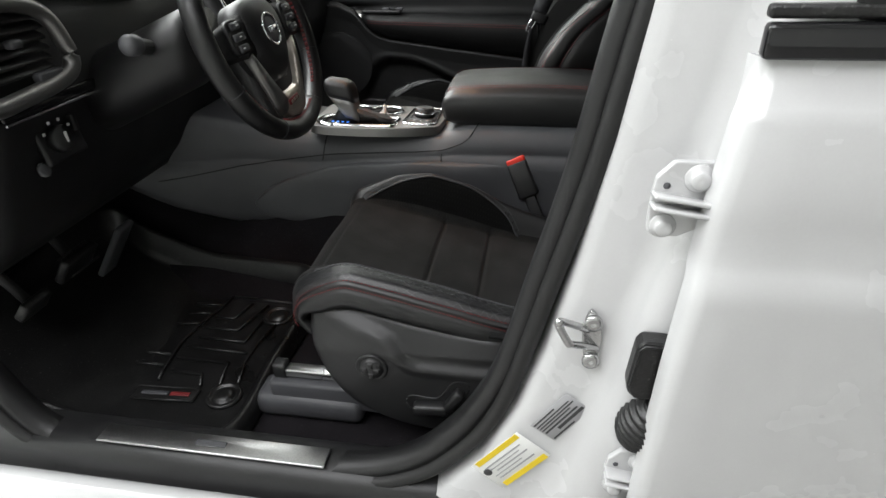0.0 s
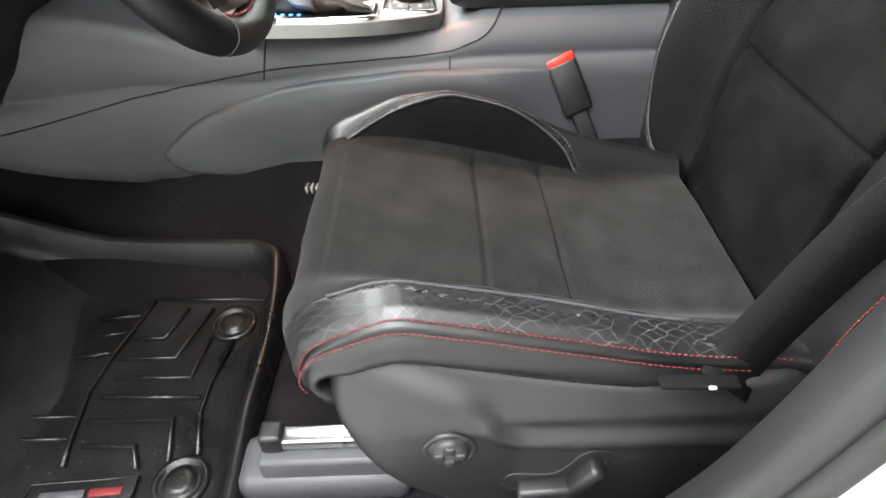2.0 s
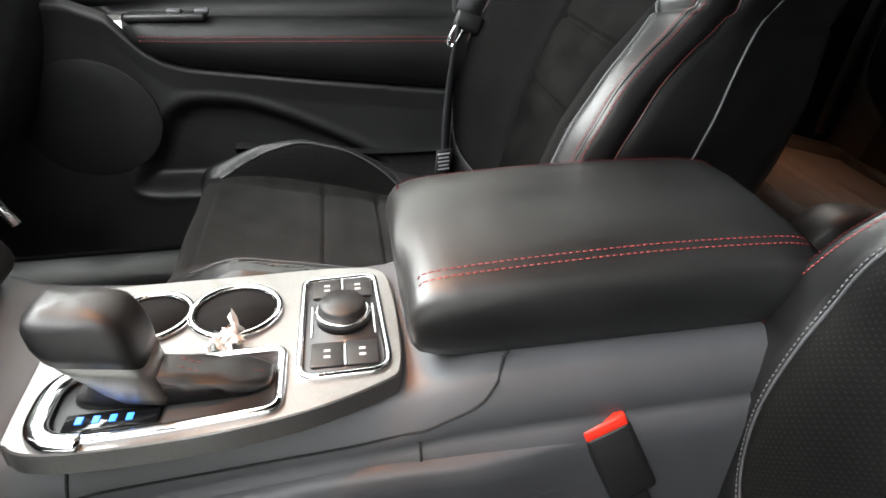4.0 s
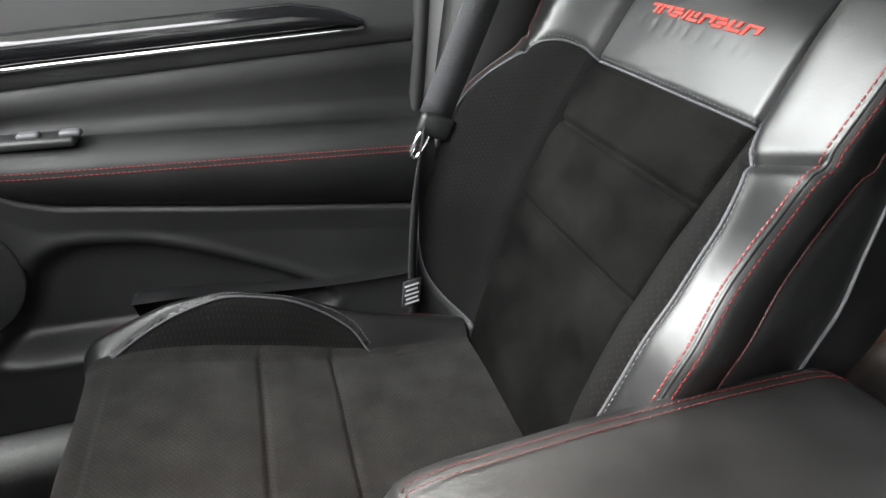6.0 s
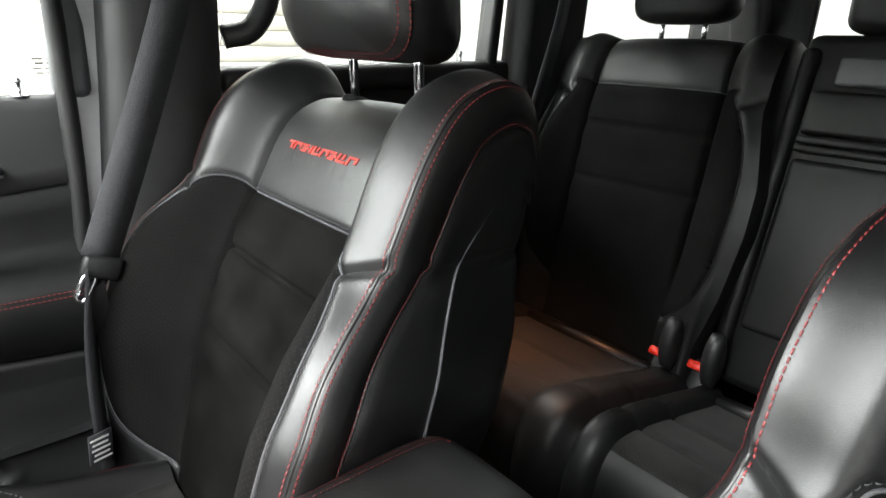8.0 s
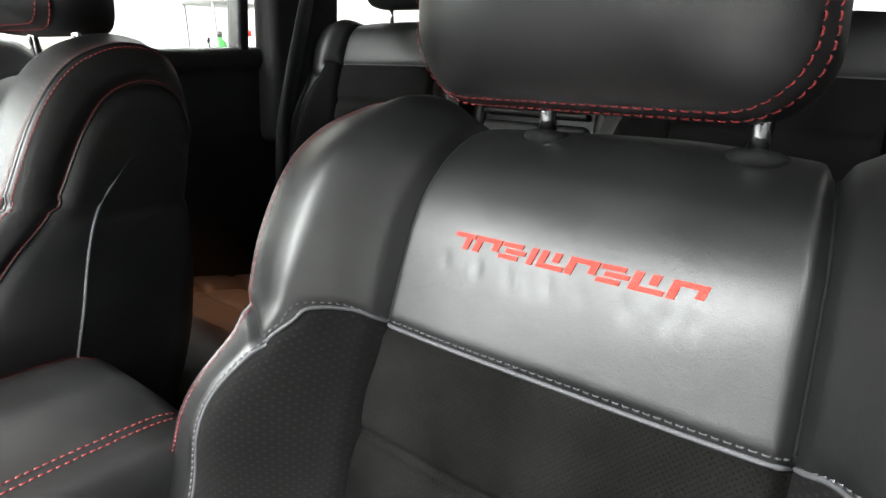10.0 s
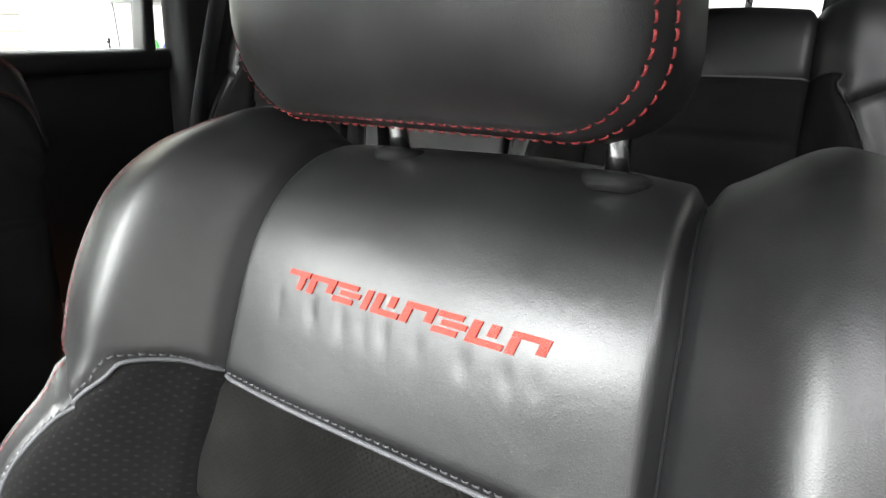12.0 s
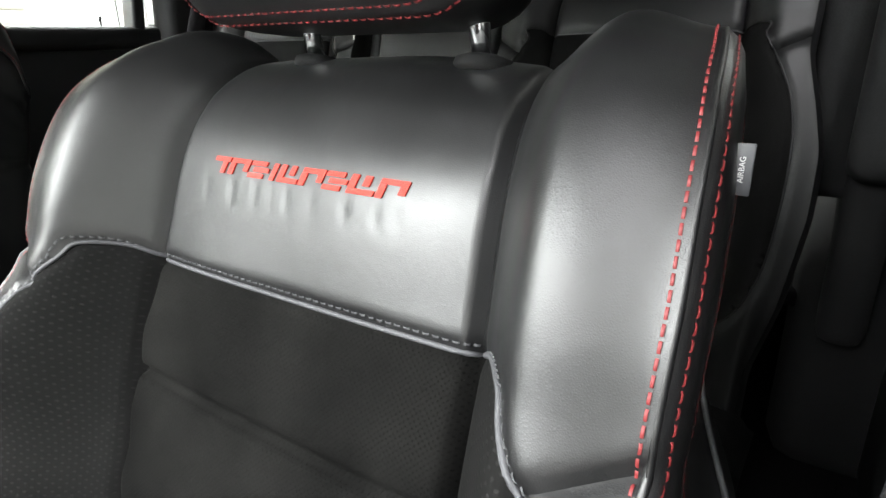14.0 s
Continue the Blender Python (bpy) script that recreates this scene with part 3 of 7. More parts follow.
def headrest_parts(name_parent, rest, at, shift):
    """Padded headrest on two chrome posts."""
    hw, hh = 0.534 * rest.wide, 0.405 * rest.wide
    per = []
    for sy, sz, r, a0 in ((1, 1, 0.088, 0), (-1, 1, 0.088, 90), (-1, -1, 0.043, 180), (1, -1, 0.043, 270)):
        cy, cz = sy * (hw - r), sz * (hh - r)
        for k in range(9):
            a = radians(a0 + 90 * k / 8)
            z = cz + r * math.sin(a)
            per.append(((cy + r * math.cos(a)) * (1 - 0.075 * max(0.0, z / hh + 0.3)), z))
    m = len(per)
    tilt = pose(at[0], shift, at[1], 0, 6, 0)
    def rings(rows):
        verts, faces = [], []
        for sc, dx in rows:
            for y, z in per:
                bow = 0.012 * (y * sc / hw) ** 2 + 0.014 * max(0.0, 0.25 - z * sc / hh) ** 2
                verts.append(tilt @ Vector((dx + bow, y * sc, z * sc)))
        for i in range(len(rows) - 1):
            for k in range(m):
                faces.append((i * m + k, i * m + (k + 1) % m, (i + 1) * m + (k + 1) % m, (i + 1) * m + k))
        return verts, faces
    rows = [(0.02, -0.046), (0.2, -0.0458), (0.4, -0.0448), (0.6, -0.0415), (0.75, -0.0365), (0.86, -0.030), (0.93, -0.0235), (0.97, -0.017), (0.99, -0.010)]
    v, f = rings(rows)
    f.append(tuple(range(m)))
    front = part("headrest_front", mesh_from(v, f), LEATHER, name_parent)
    rows = [(0.99, -0.010), (0.985, -0.006), (0.985, -0.004), (1.0, 0.0), (1.01, 0.02), (1.0, 0.05), (0.96, 0.066), (0.86, 0.076), (0.3, 0.08)]
    v, f = rings(rows)
    f.append(tuple(range((len(rows) - 1) * m, len(rows) * m)))
    part("headrest_shell", mesh_from(v, f), LEATHER, name_parent)
    for sc, dx in ((0.950, -0.0225), (0.992, -0.0105)):
        ln, nn = [], []
        for y, z in per + per[:1]:
            ln.append(tilt @ Vector((dx + 0.012 * (y / hw) ** 2 + 0.014 * max(0.0, 0.25 - z * sc / hh) ** 2, y * sc, z * sc)))
            nn.append(tilt.to_3x3() @ Vector((-0.6 if dx < 0 else -0.1, y / hw, z / hh)).normalized())
        part("headrest_stitching", stitches(ln, nn, 0.0045, 0.002, 0.0007), RED, front, "red contrast stitching")
    for y in (-0.070, 0.070):
        p0 = rest.point(0.0, rest.seam + 0.166)
        base = Vector((float(p0[0]) + 0.018, y - 0.012, float(p0[2]) + 0.001))
        topp = tilt @ Vector((0.045, y - shift - 0.016, -0.06))
        post = part("post", tube([base - Vector((0, 0, 0.02)), base.lerp(topp, 0.5), topp], 0.0065, 12), CHROME, name_parent, "chrome headrest post")
        g = lathe([(0.0, 0.003), (0.013, 0.003), (0.018, 0.001), (0.019, -0.002), (0.019, -0.008)], 20, tuple(base), (0, 14, 0))
        part("post_sleeve", g, WELL, post)


MARKS = {"a": [(0, 1, 0.72, 1), (0.60, 0.86, 0, 0.72)], "b": [(0, 0.25, 0, 0.7), (0, 1, 0.73, 1), (0.75, 1, 0.28, 0.73)], "c": [(0.2, 0.8, 0, 1)],
         "d": [(0, 1, 0, 0.27), (0, 0.25, 0.27, 1), (0.5, 0.75, 0.45, 1)], "e": [(0, 0.8, 0.74, 1), (0.2, 1, 0.37, 0.63), (0, 0.8, 0, 0.26)]}


def embroidery_marks(width=0.170, height=0.0110):
    """One raised shape for each mark: (u, v, top) corners laid out along the row."""
    out, x, total = [], 0.0, 10.3
    for key, w in zip("abecdbedb", (1, 1.15, 1.1, 0.42, 1.1, 1.15, 1.1, 1.2, 1.15)):
        bm = bmesh.new()
        for x0, x1, y0, y1 in MARKS[key]:
            n = max(2, int((x1 - x0) * w * 4))
            rows = []
            for top in (1, 0):
                row = []
                for i in range(n + 1):
                    f = x0 + (x1 - x0) * i / n
                    for y in (y0, y1):
                        row.append(bm.verts.new(((x + f * w + 0.18 * (y - 0.5)) * width / total - width / 2, (y - 0.5) * height, top)))
                rows.append(row)
            upper, lower = rows
            for i in range(n):
                bm.faces.new((upper[2 * i], upper[2 * i + 2], upper[2 * i + 3], upper[2 * i + 1]))
            rim = list(range(0, 2 * n + 2, 2)) + list(range(2 * n + 1, 0, -2))
            for i, j in zip(rim, rim[1:] + rim[:1]):
                bm.faces.new((upper[i], lower[i], lower[j], upper[j]))
        out.append(bm)
        x += w + 0.1
    return out


def front_seat(label, cy, cx, flip, rest, head, head_shift, cush_shift):
    """Front bucket seat; flip is the side on which the car's middle lies (+1: towards +y)."""
    seat = thing("front_seat", (cx, cy, 0.60), label, "car seat", "front seats")
    low = Matrix.Translation((0, 0, -0.60))
    bpt = rest.point
    mats = {"insert": SUEDE, "wing": MESH, "bolster": LEATHER, "shoulder": LEATHER, "top_panel": LEATHER}
    nice = {"insert": "backrest_insert", "wing": "backrest_wing", "bolster": "backrest_bolster", "shoulder": "backrest_shoulder", "top_panel": "backrest_top_panel"}
    made = {}
    lab = {"insert": "black suede centre panel", "wing": "black perforated suede side panel"}
    for key, (V, F, UV) in panels(rest.w, rest.c, rest.cuts, 170, 240, rest.lines, rest.regions, bpt).items():
        k = key.split(".")[0]
        made[key] = part(nice[k], uv_mesh(V, F, UV), mats[k], seat, lab.get(k, ""))
    # sides and rear shell of the backrest
    m = 110
    ss = np.linspace(0, rest.end, m)
    spine_low = np.array([rest.tab[1][0][0] + 0.16, 0, rest.tab[1][0][1]])
    for sg in (1, -1):
        P, n = surf_line(bpt, [(float(rest.w(s)), s) for s in ss], sg)
        top = int(np.argmax(P[:, 2]))
        px, pz = P[-1, 0], P[-1, 2]
        k0 = int(np.argmax(P[:, 2] > pz - 0.10))
        far = np.r_[P[:k0, 2], P[k0, 2] + (pz - P[k0, 2]) * np.linspace(0, 1, m - k0) ** 1.15]
        line_x = spine_low[0] + (px - spine_low[0]) * (far - spine_low[2]) / (pz - spine_low[2])
        T = np.stack([np.maximum(P[:, 0] + 0.001, line_x), P[:, 1], far], -1)
        T[:, 1] -= sg * 0.12 * np.maximum(T[:, 0] - P[:, 0], 0)
        way = T - P
        reach = np.linalg.norm(way, axis=1)[:, None]
        way = way / np.maximum(reach, 1e-4)
        out = np.array([0, sg, 0.0])
        V, F = [], []
        rows = [(0.0, 0.0), (0.0035, 0.0025), (0.0065, 0.0055), (0.010, 0.013), (0.012, 0.03), (0.012, 0.044), (0.008, 0.047), (0.011, 0.050), (0.013, 0.07), (0.012, 0.11), (0.008, 0.15)]
        for o, b in rows:
            V += list(P + out * o * np.minimum(1, reach / 0.03) + way * np.minimum(b, reach))
        V += list(T + out * 0.0)
        low_z = spine_low[2] + (T[:, 2] - spine_low[2]) * (pz - 0.03 - spine_low[2]) / (pz - spine_low[2])
        swell = ease(T[:, 2], spine_low[2], spine_low[2] + 0.25) * (1 - 0.85 * ease(T[:, 2], pz - 0.30, pz))
        shell_rows = ((0.985, 0.018, 0.05), (0.93, 0.044, 0.15), (0.80, 0.066, 0.4), (0.5, 0.078, 0.8), (0.0, 0.082, 1.0))
        for fy, back, fz in shell_rows:
            V += list(np.stack([T[:, 0] + back * swell + 0.006 * (1 - swell), T[:, 1] * fy, T[:, 2] * (1 - fz) + low_z * fz], -1))
        for i in range(len(rows) + len(shell_rows)):
            for k in range(m - 1):
                F.append((i * m + k, i * m + k + 1, (i + 1) * m + k + 1, (i + 1) * m + k))
        side = part("backrest_side", mesh_from(V, F), LEATHER, seat)
        # double seam with red thread, and welts round the side
        k1 = m - 6
        ln = P + out * 0.0062 + way * 0.0052
        nn = [Vector(out) * 0.8 - Vector(q) * 0.5 for q in way]
        part("backrest_stitching", stitches(ln[4:k1], nn[4:k1]), RED, side, "red contrast stitching")
        ln, nn = surf_line(bpt, [(float(rest.w(s)) - 0.003, s) for s in ss], sg)
        part("backrest_stitching", stitches(ln[4:k1], [Vector(q) for q in nn[4:k1]]), RED, side, "red contrast stitching")
        part("welt", tube([Vector(q) for q in P[:k1] + out * 0.0005 + way[:k1] * 0.002], 0.0022, 6), LEATHER, side)
        k2 = top + int(np.argmax(reach[top:, 0] < 0.049))
        part("welt", tube([Vector(q) for q in P[4:k2] + out * 0.0112 + way[4:k2] * 0.047], 0.0016, 6), LEATHER, side, "leather welt")
        ln = P + out * 0.0118 + way * 0.0445
        part("backrest_stitching", stitches(ln[4:k2], [Vector(out)] * (k2 - 4), r=0.0004), RED, side, "red contrast stitching")
        zt = P[:, 2].max()
        arc = [(T[3, 0] - 0.040, zt - 0.44), (T[3, 0] - 0.024, zt - 0.33), (T[3, 0] + 0.020, zt - 0.20), (T[3, 0] + 0.068, zt - 0.135), (T[3, 0] + 0.10, zt - 0.11)]
        up = P[:top]
        deep = [(q.x, q.z, q.x - float(np.interp(q.z, up[:, 2], up[:, 0])), float(np.interp(q.z, up[:, 2], up[:, 1]))) for q in smooth_line([(x, 0, z) for x, z in arc], 8)]
        part("welt", tube([(x, y - sg * 0.12 * d + sg * float(np.interp(d, [0.11, 0.15, 0.30], [0.0125, 0.009, 0.003])), z) for x, z, d, y in deep], 0.0018, 6), GREYPLASTIC, side, "grey edge of the rear shell")
        # grey piping along the seams
        ln, nn = surf_line(bpt, rest.wing, sg, 0.0008)
        part("piping", tube([Vector(q) for q in ln], 0.0016, 6), PIPING, seat, "grey piping")
    ln, nn = surf_line(bpt, [(u, rest.seam) for u in np.linspace(-0.139, 0.139, 40)], 1, 0.0008)
    part("piping", tube([Vector(q) for q in ln], 0.0016, 6), PIPING, seat, "grey piping")
    ln, nn = surf_line(bpt, [(u, rest.seam + 0.005) for u in np.linspace(-0.135, 0.135, 60)])
    part("top_stitching", stitches(ln, [Vector(q) for q in nn], 0.004, 0.002, 0.0006), GREYTHREAD, seat)
    for sg in (1, -1):
        off = [(p[0] + 0.004, p[1] + (0.003 if k < 18 else 0)) for k, p in enumerate(rest.wing)]
        ln, nn = surf_line(bpt, off, sg)
        part("top_stitching", stitches(ln, [Vector(q) for q in nn], 0.004, 0.002, 0.0006), GREYTHREAD, seat)
    # near-black tubes draw the shadow in the deep seams beside the top panel
    for sg in (1, -1):
        ln, nn = surf_line(bpt, [(float(rest.c(v)), v) for v in np.linspace(rest.seam + 0.002, rest.seam + 0.19, 60)], sg, 0.0004)
        part("seam", tube([Vector(q) for q in ln], 0.0014, 6), WELL, seat, "seam shadow drawn as a dark tube")
    # embroidered mark: nine plain angular shapes
    for bm in embroidery_marks():
        co = np.array([v.co[:] for v in bm.verts])
        pts, nn = surf_line(bpt, list(zip(-co[:, 0], rest.seam + 0.076 + co[:, 1])))
        for v, p, q, t in zip(bm.verts, pts, nn, co[:, 2] > 0):
            v.co = Vector(p) + Vector(q) * (0.0011 if t else -0.002)
        part("embroidered_mark", bm, REDTEXT, made["top_panel"], "red embroidered angular mark")
    headrest_parts(seat, rest, head, head_shift)
    # cushion
    nice = {"insert": "cushion_insert", "wing": "cushion_wing", "bolster": "cushion_bolster"}
    cush = []
    for key, (V, F, UV) in panels(cush_w, lambda q: EDGE + 0 * q, (0.0, Q_FRONT, Q_END), 150, 190, CUSH_LINES, cush_regions, cush_point).items():
        k = key.split(".")[0]
        cush.append(part(nice[k], uv_mesh(V, F, UV), WORN if key == "bolster.b" and flip > 0 else DUSTYLIT if key == "insert" else mats[k], seat, lab.get(k, "").replace("centre", "seat")))
    qq = np.linspace(Q_NOSE, Q_END, 80)
    for sg in (1, -1):
        P, n = surf_line(cush_point, [(float(cush_w(q)), q) for q in qq], sg)
        rows = [(0, 0), (0.004, -0.002), (0.006, -0.005), (0.005, -0.007), (0.010, -0.011), (0.015, -0.020), (0.016, -0.031), (0.012, -0.040), (0.0, -0.047), (-0.03, -0.056), (-0.12, -0.075)]
        x, z, tx, tz = along(qq, CUSH)
        f = np.clip((qq - Q_NOSE) / 0.07, 0.15, 1)
        V, F = [], []
        for o, b in (rows if sg < 0 else rows[:-1]):
            V += list(P + np.stack([tz * b * -1 * (1 - f), sg * o * np.ones_like(x), b * f], -1))
        m = len(qq)
        for i in range(len(V) // m - 1):
            for k in range(m - 1):
                F.append((i * m + k, i * m + k + 1, (i + 1) * m + k + 1, (i + 1) * m + k))
        cush.append(part("cushion_side", mesh_from(V, F), LEATHER, seat))
        for o in (-0.0015, None):
            if o is None:
                ln = P + np.stack([0 * x, sg * 0.0070 + 0 * x, -0.0072 * f], -1)
                nn = np.array([(0, sg, 0.4)] * m)
            else:
                ln, nn = surf_line(cush_point, [(float(cush_w(q)) + o, q) for q in qq], sg)
            cush.append(part("cushion_stitching", stitches(ln[1:74], [Vector(q) for q in nn[1:74]]), RED, seat, "red contrast stitching"))
        edge = ARC if sg > 0 else [(EDGE + 0.002, q) for q in np.linspace(Q_FRONT, q_of_x(-0.03), 30)]
        ln, nn = surf_line(cush_point, edge, sg, 0.0018)
        cush.append(part("piping", tube([Vector(q) for q in ln], 0.0017, 6), PIPING, seat, "grey piping"))
        ln, nn = surf_line(cush_point, [(p[0] + 0.005, p[1]) for p in edge], sg)
        cush.append(part("top_stitching", stitches(ln, [Vector(q) for q in nn], 0.004, 0.002, 0.0006), GREYTHREAD, seat))
    for ob in cush:
        ob.data.transform(Matrix.Translation((0, cush_shift * flip, 0)))
    # outer plastic shield with its switches, built for the side away from the middle
    sy = -flip
    outer = 0.305
    prof = line2([(-0.366, 0.872), (-0.362, 0.81), (-0.334, 0.744), (-0.287, 0.688), (-0.21, 0.655), (-0.12, 0.648), (-0.03, 0.66), (0.05, 0.69), (0.085, 0.73),
                  (0.09, 0.79), (0.06, 0.828), (0.0, 0.828), (-0.10, 0.830), (-0.20, 0.842), (-0.30, 0.860)], 6)
    ledge = lambda x: float(np.interp(x, [-0.37, -0.337, -0.27, -0.235, -0.205, -0.188, 0.0, 0.09], [0.872, 0.861, 0.836, 0.824, 0.790, 0.783, 0.778, 0.776]))  # noqa: E731
    V, F = [], []
    cx0, cz0 = -0.14, 0.735
    rows = [(1.0, -0.03), (1.0, -0.010), (0.992, -0.004), (0.975, 0.001), (0.95, 0.0035)] + [(float(q), 0.004) for q in np.linspace(0.92, 0.04, 30)]
    for sc, o in rows:
        for x, z in prof:
            xx, zz_ = cx0 + (x - cx0) * sc, cz0 + (z - cz0) * sc
            y = outer + o - 0.55 * max(0.0, zz_ - 0.800) - 0.008 * float(ease(zz_ - ledge(xx), -0.006, 0.010)) + 0.003 * math.exp(-((zz_ - ledge(xx) + 0.008) / 0.008) ** 2) - 0.02 * (1 - ease(xx, -0.38, -0.30)) ** 2
            V.append((xx, sy * y, zz_))
    m = len(prof)
    for i in range(len(rows) - 1):
        for k in range(m):
            F.append((i * m + k, i * m + (k + 1) % m, (i + 1) * m + (k + 1) % m, (i + 1) * m + k))
    F.append(tuple(range((len(rows) - 1) * m, len(rows) * m)))
    part("side_shield", mesh_from(V, F), PLASTIC, seat, "black plastic seat side shield")
    fy = sy * (outer + 0.003)
    kx, kz = -0.257, 0.774
    part("lumbar_switch", lathe([(0.025, -0.004), (0.026, 0.002), (0.024, 0.005), (0.0205, 0.003), (0.019, 0.0025), (0.018, 0.007), (0.015, 0.010), (0.0, 0.010)], 28, (kx, fy, kz), (90 * -sy, 0, 0)), PLASTIC, seat, "round four-way lumbar switch")
    for k in range(4):
        a = math.pi / 2 * k
        part("switch_key", block(0.010, 0.005, 0.010, (kx + 0.010 * math.cos(a), fy + sy * 0.0095, kz + 0.010 * math.sin(a)), 0.002), PLASTIC, seat)
    part("seat_switch", block(0.056, 0.020, 0.019, (-0.165, fy + sy * 0.008, 0.706), 0.005, 2, (0, -4, 0)), PLASTIC, seat, "horizontal seat switch")
    part("recline_switch", block(0.016, 0.020, 0.044, (-0.128, fy + sy * 0.008, 0.728), 0.005, 2, (0, 32, 0)), PLASTIC, seat, "upright recline switch")
    part("switch_bezel", tube(smooth_line([(-0.20, fy, 0.696), (-0.198, fy, 0.722), (-0.155, fy, 0.722), (-0.128, fy, 0.758), (-0.104, fy, 0.752), (-0.122, fy, 0.71), (-0.145, fy, 0.692)], 5, True), 0.002, 6, True), PLASTIC, seat)
    # base, runners, rounded cap over the wiring
    part("wiring_cap", block(0.046, 0.052, 0.15, (-0.450, 0.070 * flip, 0.655), 0.020, 4, (0, 10, 0)), PLASTIC, seat)
    part("seat_base", block(0.44, 0.38, 0.13, (-0.10, 0, 0.688), 0.02), PLASTIC, seat)
    for sg in (1, -1):
        y = sg * 0.215 + cush_shift * flip * 0.4
        part("runner", block(0.62, 0.05, 0.05, (-0.16, y, 0.645), 0.006), GREYPLASTIC, seat)
        part("runner_rail", block(0.58, 0.022, 0.016, (-0.17, y, 0.682), 0.003), STEEL, seat, "steel seat rail")
        part("runner_end", block(0.026, 0.026, 0.030, (-0.452, y, 0.685), 0.005), PLASTIC, seat)
        part("runner_foot", block(0.20, 0.07, 0.05, (-0.40, y, 0.618), 0.015), GREYPLASTIC, seat)
    for ob in seat.children_recursive:
        ob.data.transform(low)
    return seat


# ---- garage ----
def slab(name, sx, sy, sz, at, material, label, category, bevel=0.0):
    ob = part(name, block(sx, sy, sz, (0, 0, 0), bevel), material)
    ob.location = at
    return tagged(ob, label, category, kind="structure")


slab("floor", 12.0, 10.0, 0.2, (0.5, 0.4, 0.06), CONCRETE, "grey concrete garage floor under the car", "floor")
slab("ceiling", 12.0, 10.0, 0.1, (0.5, 0.4, 3.45), WALL, "white garage ceiling over the car", "ceiling")
slab("wall_east", 12.0, 0.15, 3.25, (0.5, 3.35, 1.78), WALL, "white painted garage wall beside the car", "wall")
slab("wall_west", 12.0, 0.15, 3.25, (0.5, -4.5, 1.78), WALL, "white painted garage wall on the driver side", "wall")
slab("wall_south", 0.15, 7.7, 3.25, (6.0, -0.575, 1.78), WALL, "white painted garage wall behind the car", "wall")
slab("wall_north", 0.15, 7.7, 3.25, (-5.0, -0.575, 1.78), WALL, "white painted garage wall ahead of the car", "wall")

shutter = thing("roller_shutter", (0.62, 3.24, 0.16), "cream slatted roller shutter, closed, in the wall", "shutter")
for k in range(30):
    part("slat", block(1.64, 0.03, 0.0770, (0, 0, 0.05 + 0.078 * k), 0.008, 1), SHUTTER, shutter)


# ---- car shell ----
car = thing("car_body", (0.0, 0.38, 0.17), "white four-door car body with its driver door open", "car")


def shell(name, bm, material, label="", sharp=None):
    return under(car, part(name, bm, material, None, label, sharp))


def hull(sections, material, name, closed=True, label="", caps=True, sharp=None):
    """Loft through rings of equal length."""
    verts, faces = [], []
    m = len(sections[0])
    for r in sections:
        verts += r
    for i in range(len(sections) - 1):
        for k in range(m if closed else m - 1):
            faces.append((i * m + k, i * m + (k + 1) % m, (i + 1) * m + (k + 1) % m, (i + 1) * m + k))
    if caps and closed:
        faces.append(tuple(range(m)))
        faces.append(tuple(range((len(sections) - 1) * m, len(sections) * m)))
    return mesh_from(verts, faces)


# floor pan and carpet
shell("floor_pan", block(3.75, 1.50, 0.05, (0.175, 0.38, 0.565), 0.01), CARPET, "black carpeted floor")
for y in (-0.415, 1.16):
    shell("rear_floor_edge", block(1.9, 0.12, 0.05, (1.15, y, 0.567), 0.01), CARPET)
shell("footwell_bulkhead", block(0.06, 1.50, 0.60, (-1.28, 0.38, 0.82), 0.02, 2, (0, -35, 0)), CARPET, "black carpeted footwell end")
tun = line2([(-0.02, 0.585), (0.05, 0.60), (0.12, 0.64), (0.18, 0.70), (0.225, 0.76), (0.30, 0.80), (0.46, 0.80), (0.535, 0.76), (0.58, 0.70), (0.64, 0.64), (0.71, 0.60), (0.78, 0.585)], 4)
shell("tunnel_carpet", hull([[(x, y, z) for y, z in tun] for x in (-1.3, -0.9, -0.5, -0.1, 0.4)], CARPET, "t", closed=False), CARPET)
# sill
sill = line2([(-0.335, 0.60), (-0.35, 0.645), (-0.375, 0.662), (-0.41, 0.664), (-0.435, 0.65), (-0.445, 0.61), (-0.445, 0.56), (-0.34, 0.56)], 4)
shell("sill_trim", hull([[(x, y, z) for y, z in sill] for x in (-1.0, -0.5, -0.15, 0.05)], PLASTIC, "s"), PLASTIC, "black plastic sill trim")
outer = line2([(-0.44, 0.60), (-0.455, 0.625), (-0.48, 0.63), (-0.51, 0.60), (-0.525, 0.54), (-0.52, 0.42), (-0.44, 0.42)], 4)
shell("sill_panel", hull([[(x, y, z) for y, z in outer] for x in (-1.3, -0.5, 0.4, 1.1)], WHITE, "s"), WHITE, "white painted outer sill")
plate = part("scuff_plate", block(0.38, 0.036, 0.004, (-0.50, -0.404, 0.669), 0.0015), STEEL, None, "brushed steel sill scuff plate")
under(car, plate)
shell("scuff_emblem", block(0.05, 0.010, 0.002, (-0.50, -0.404, 0.672), 0.0005), GREYPLASTIC)

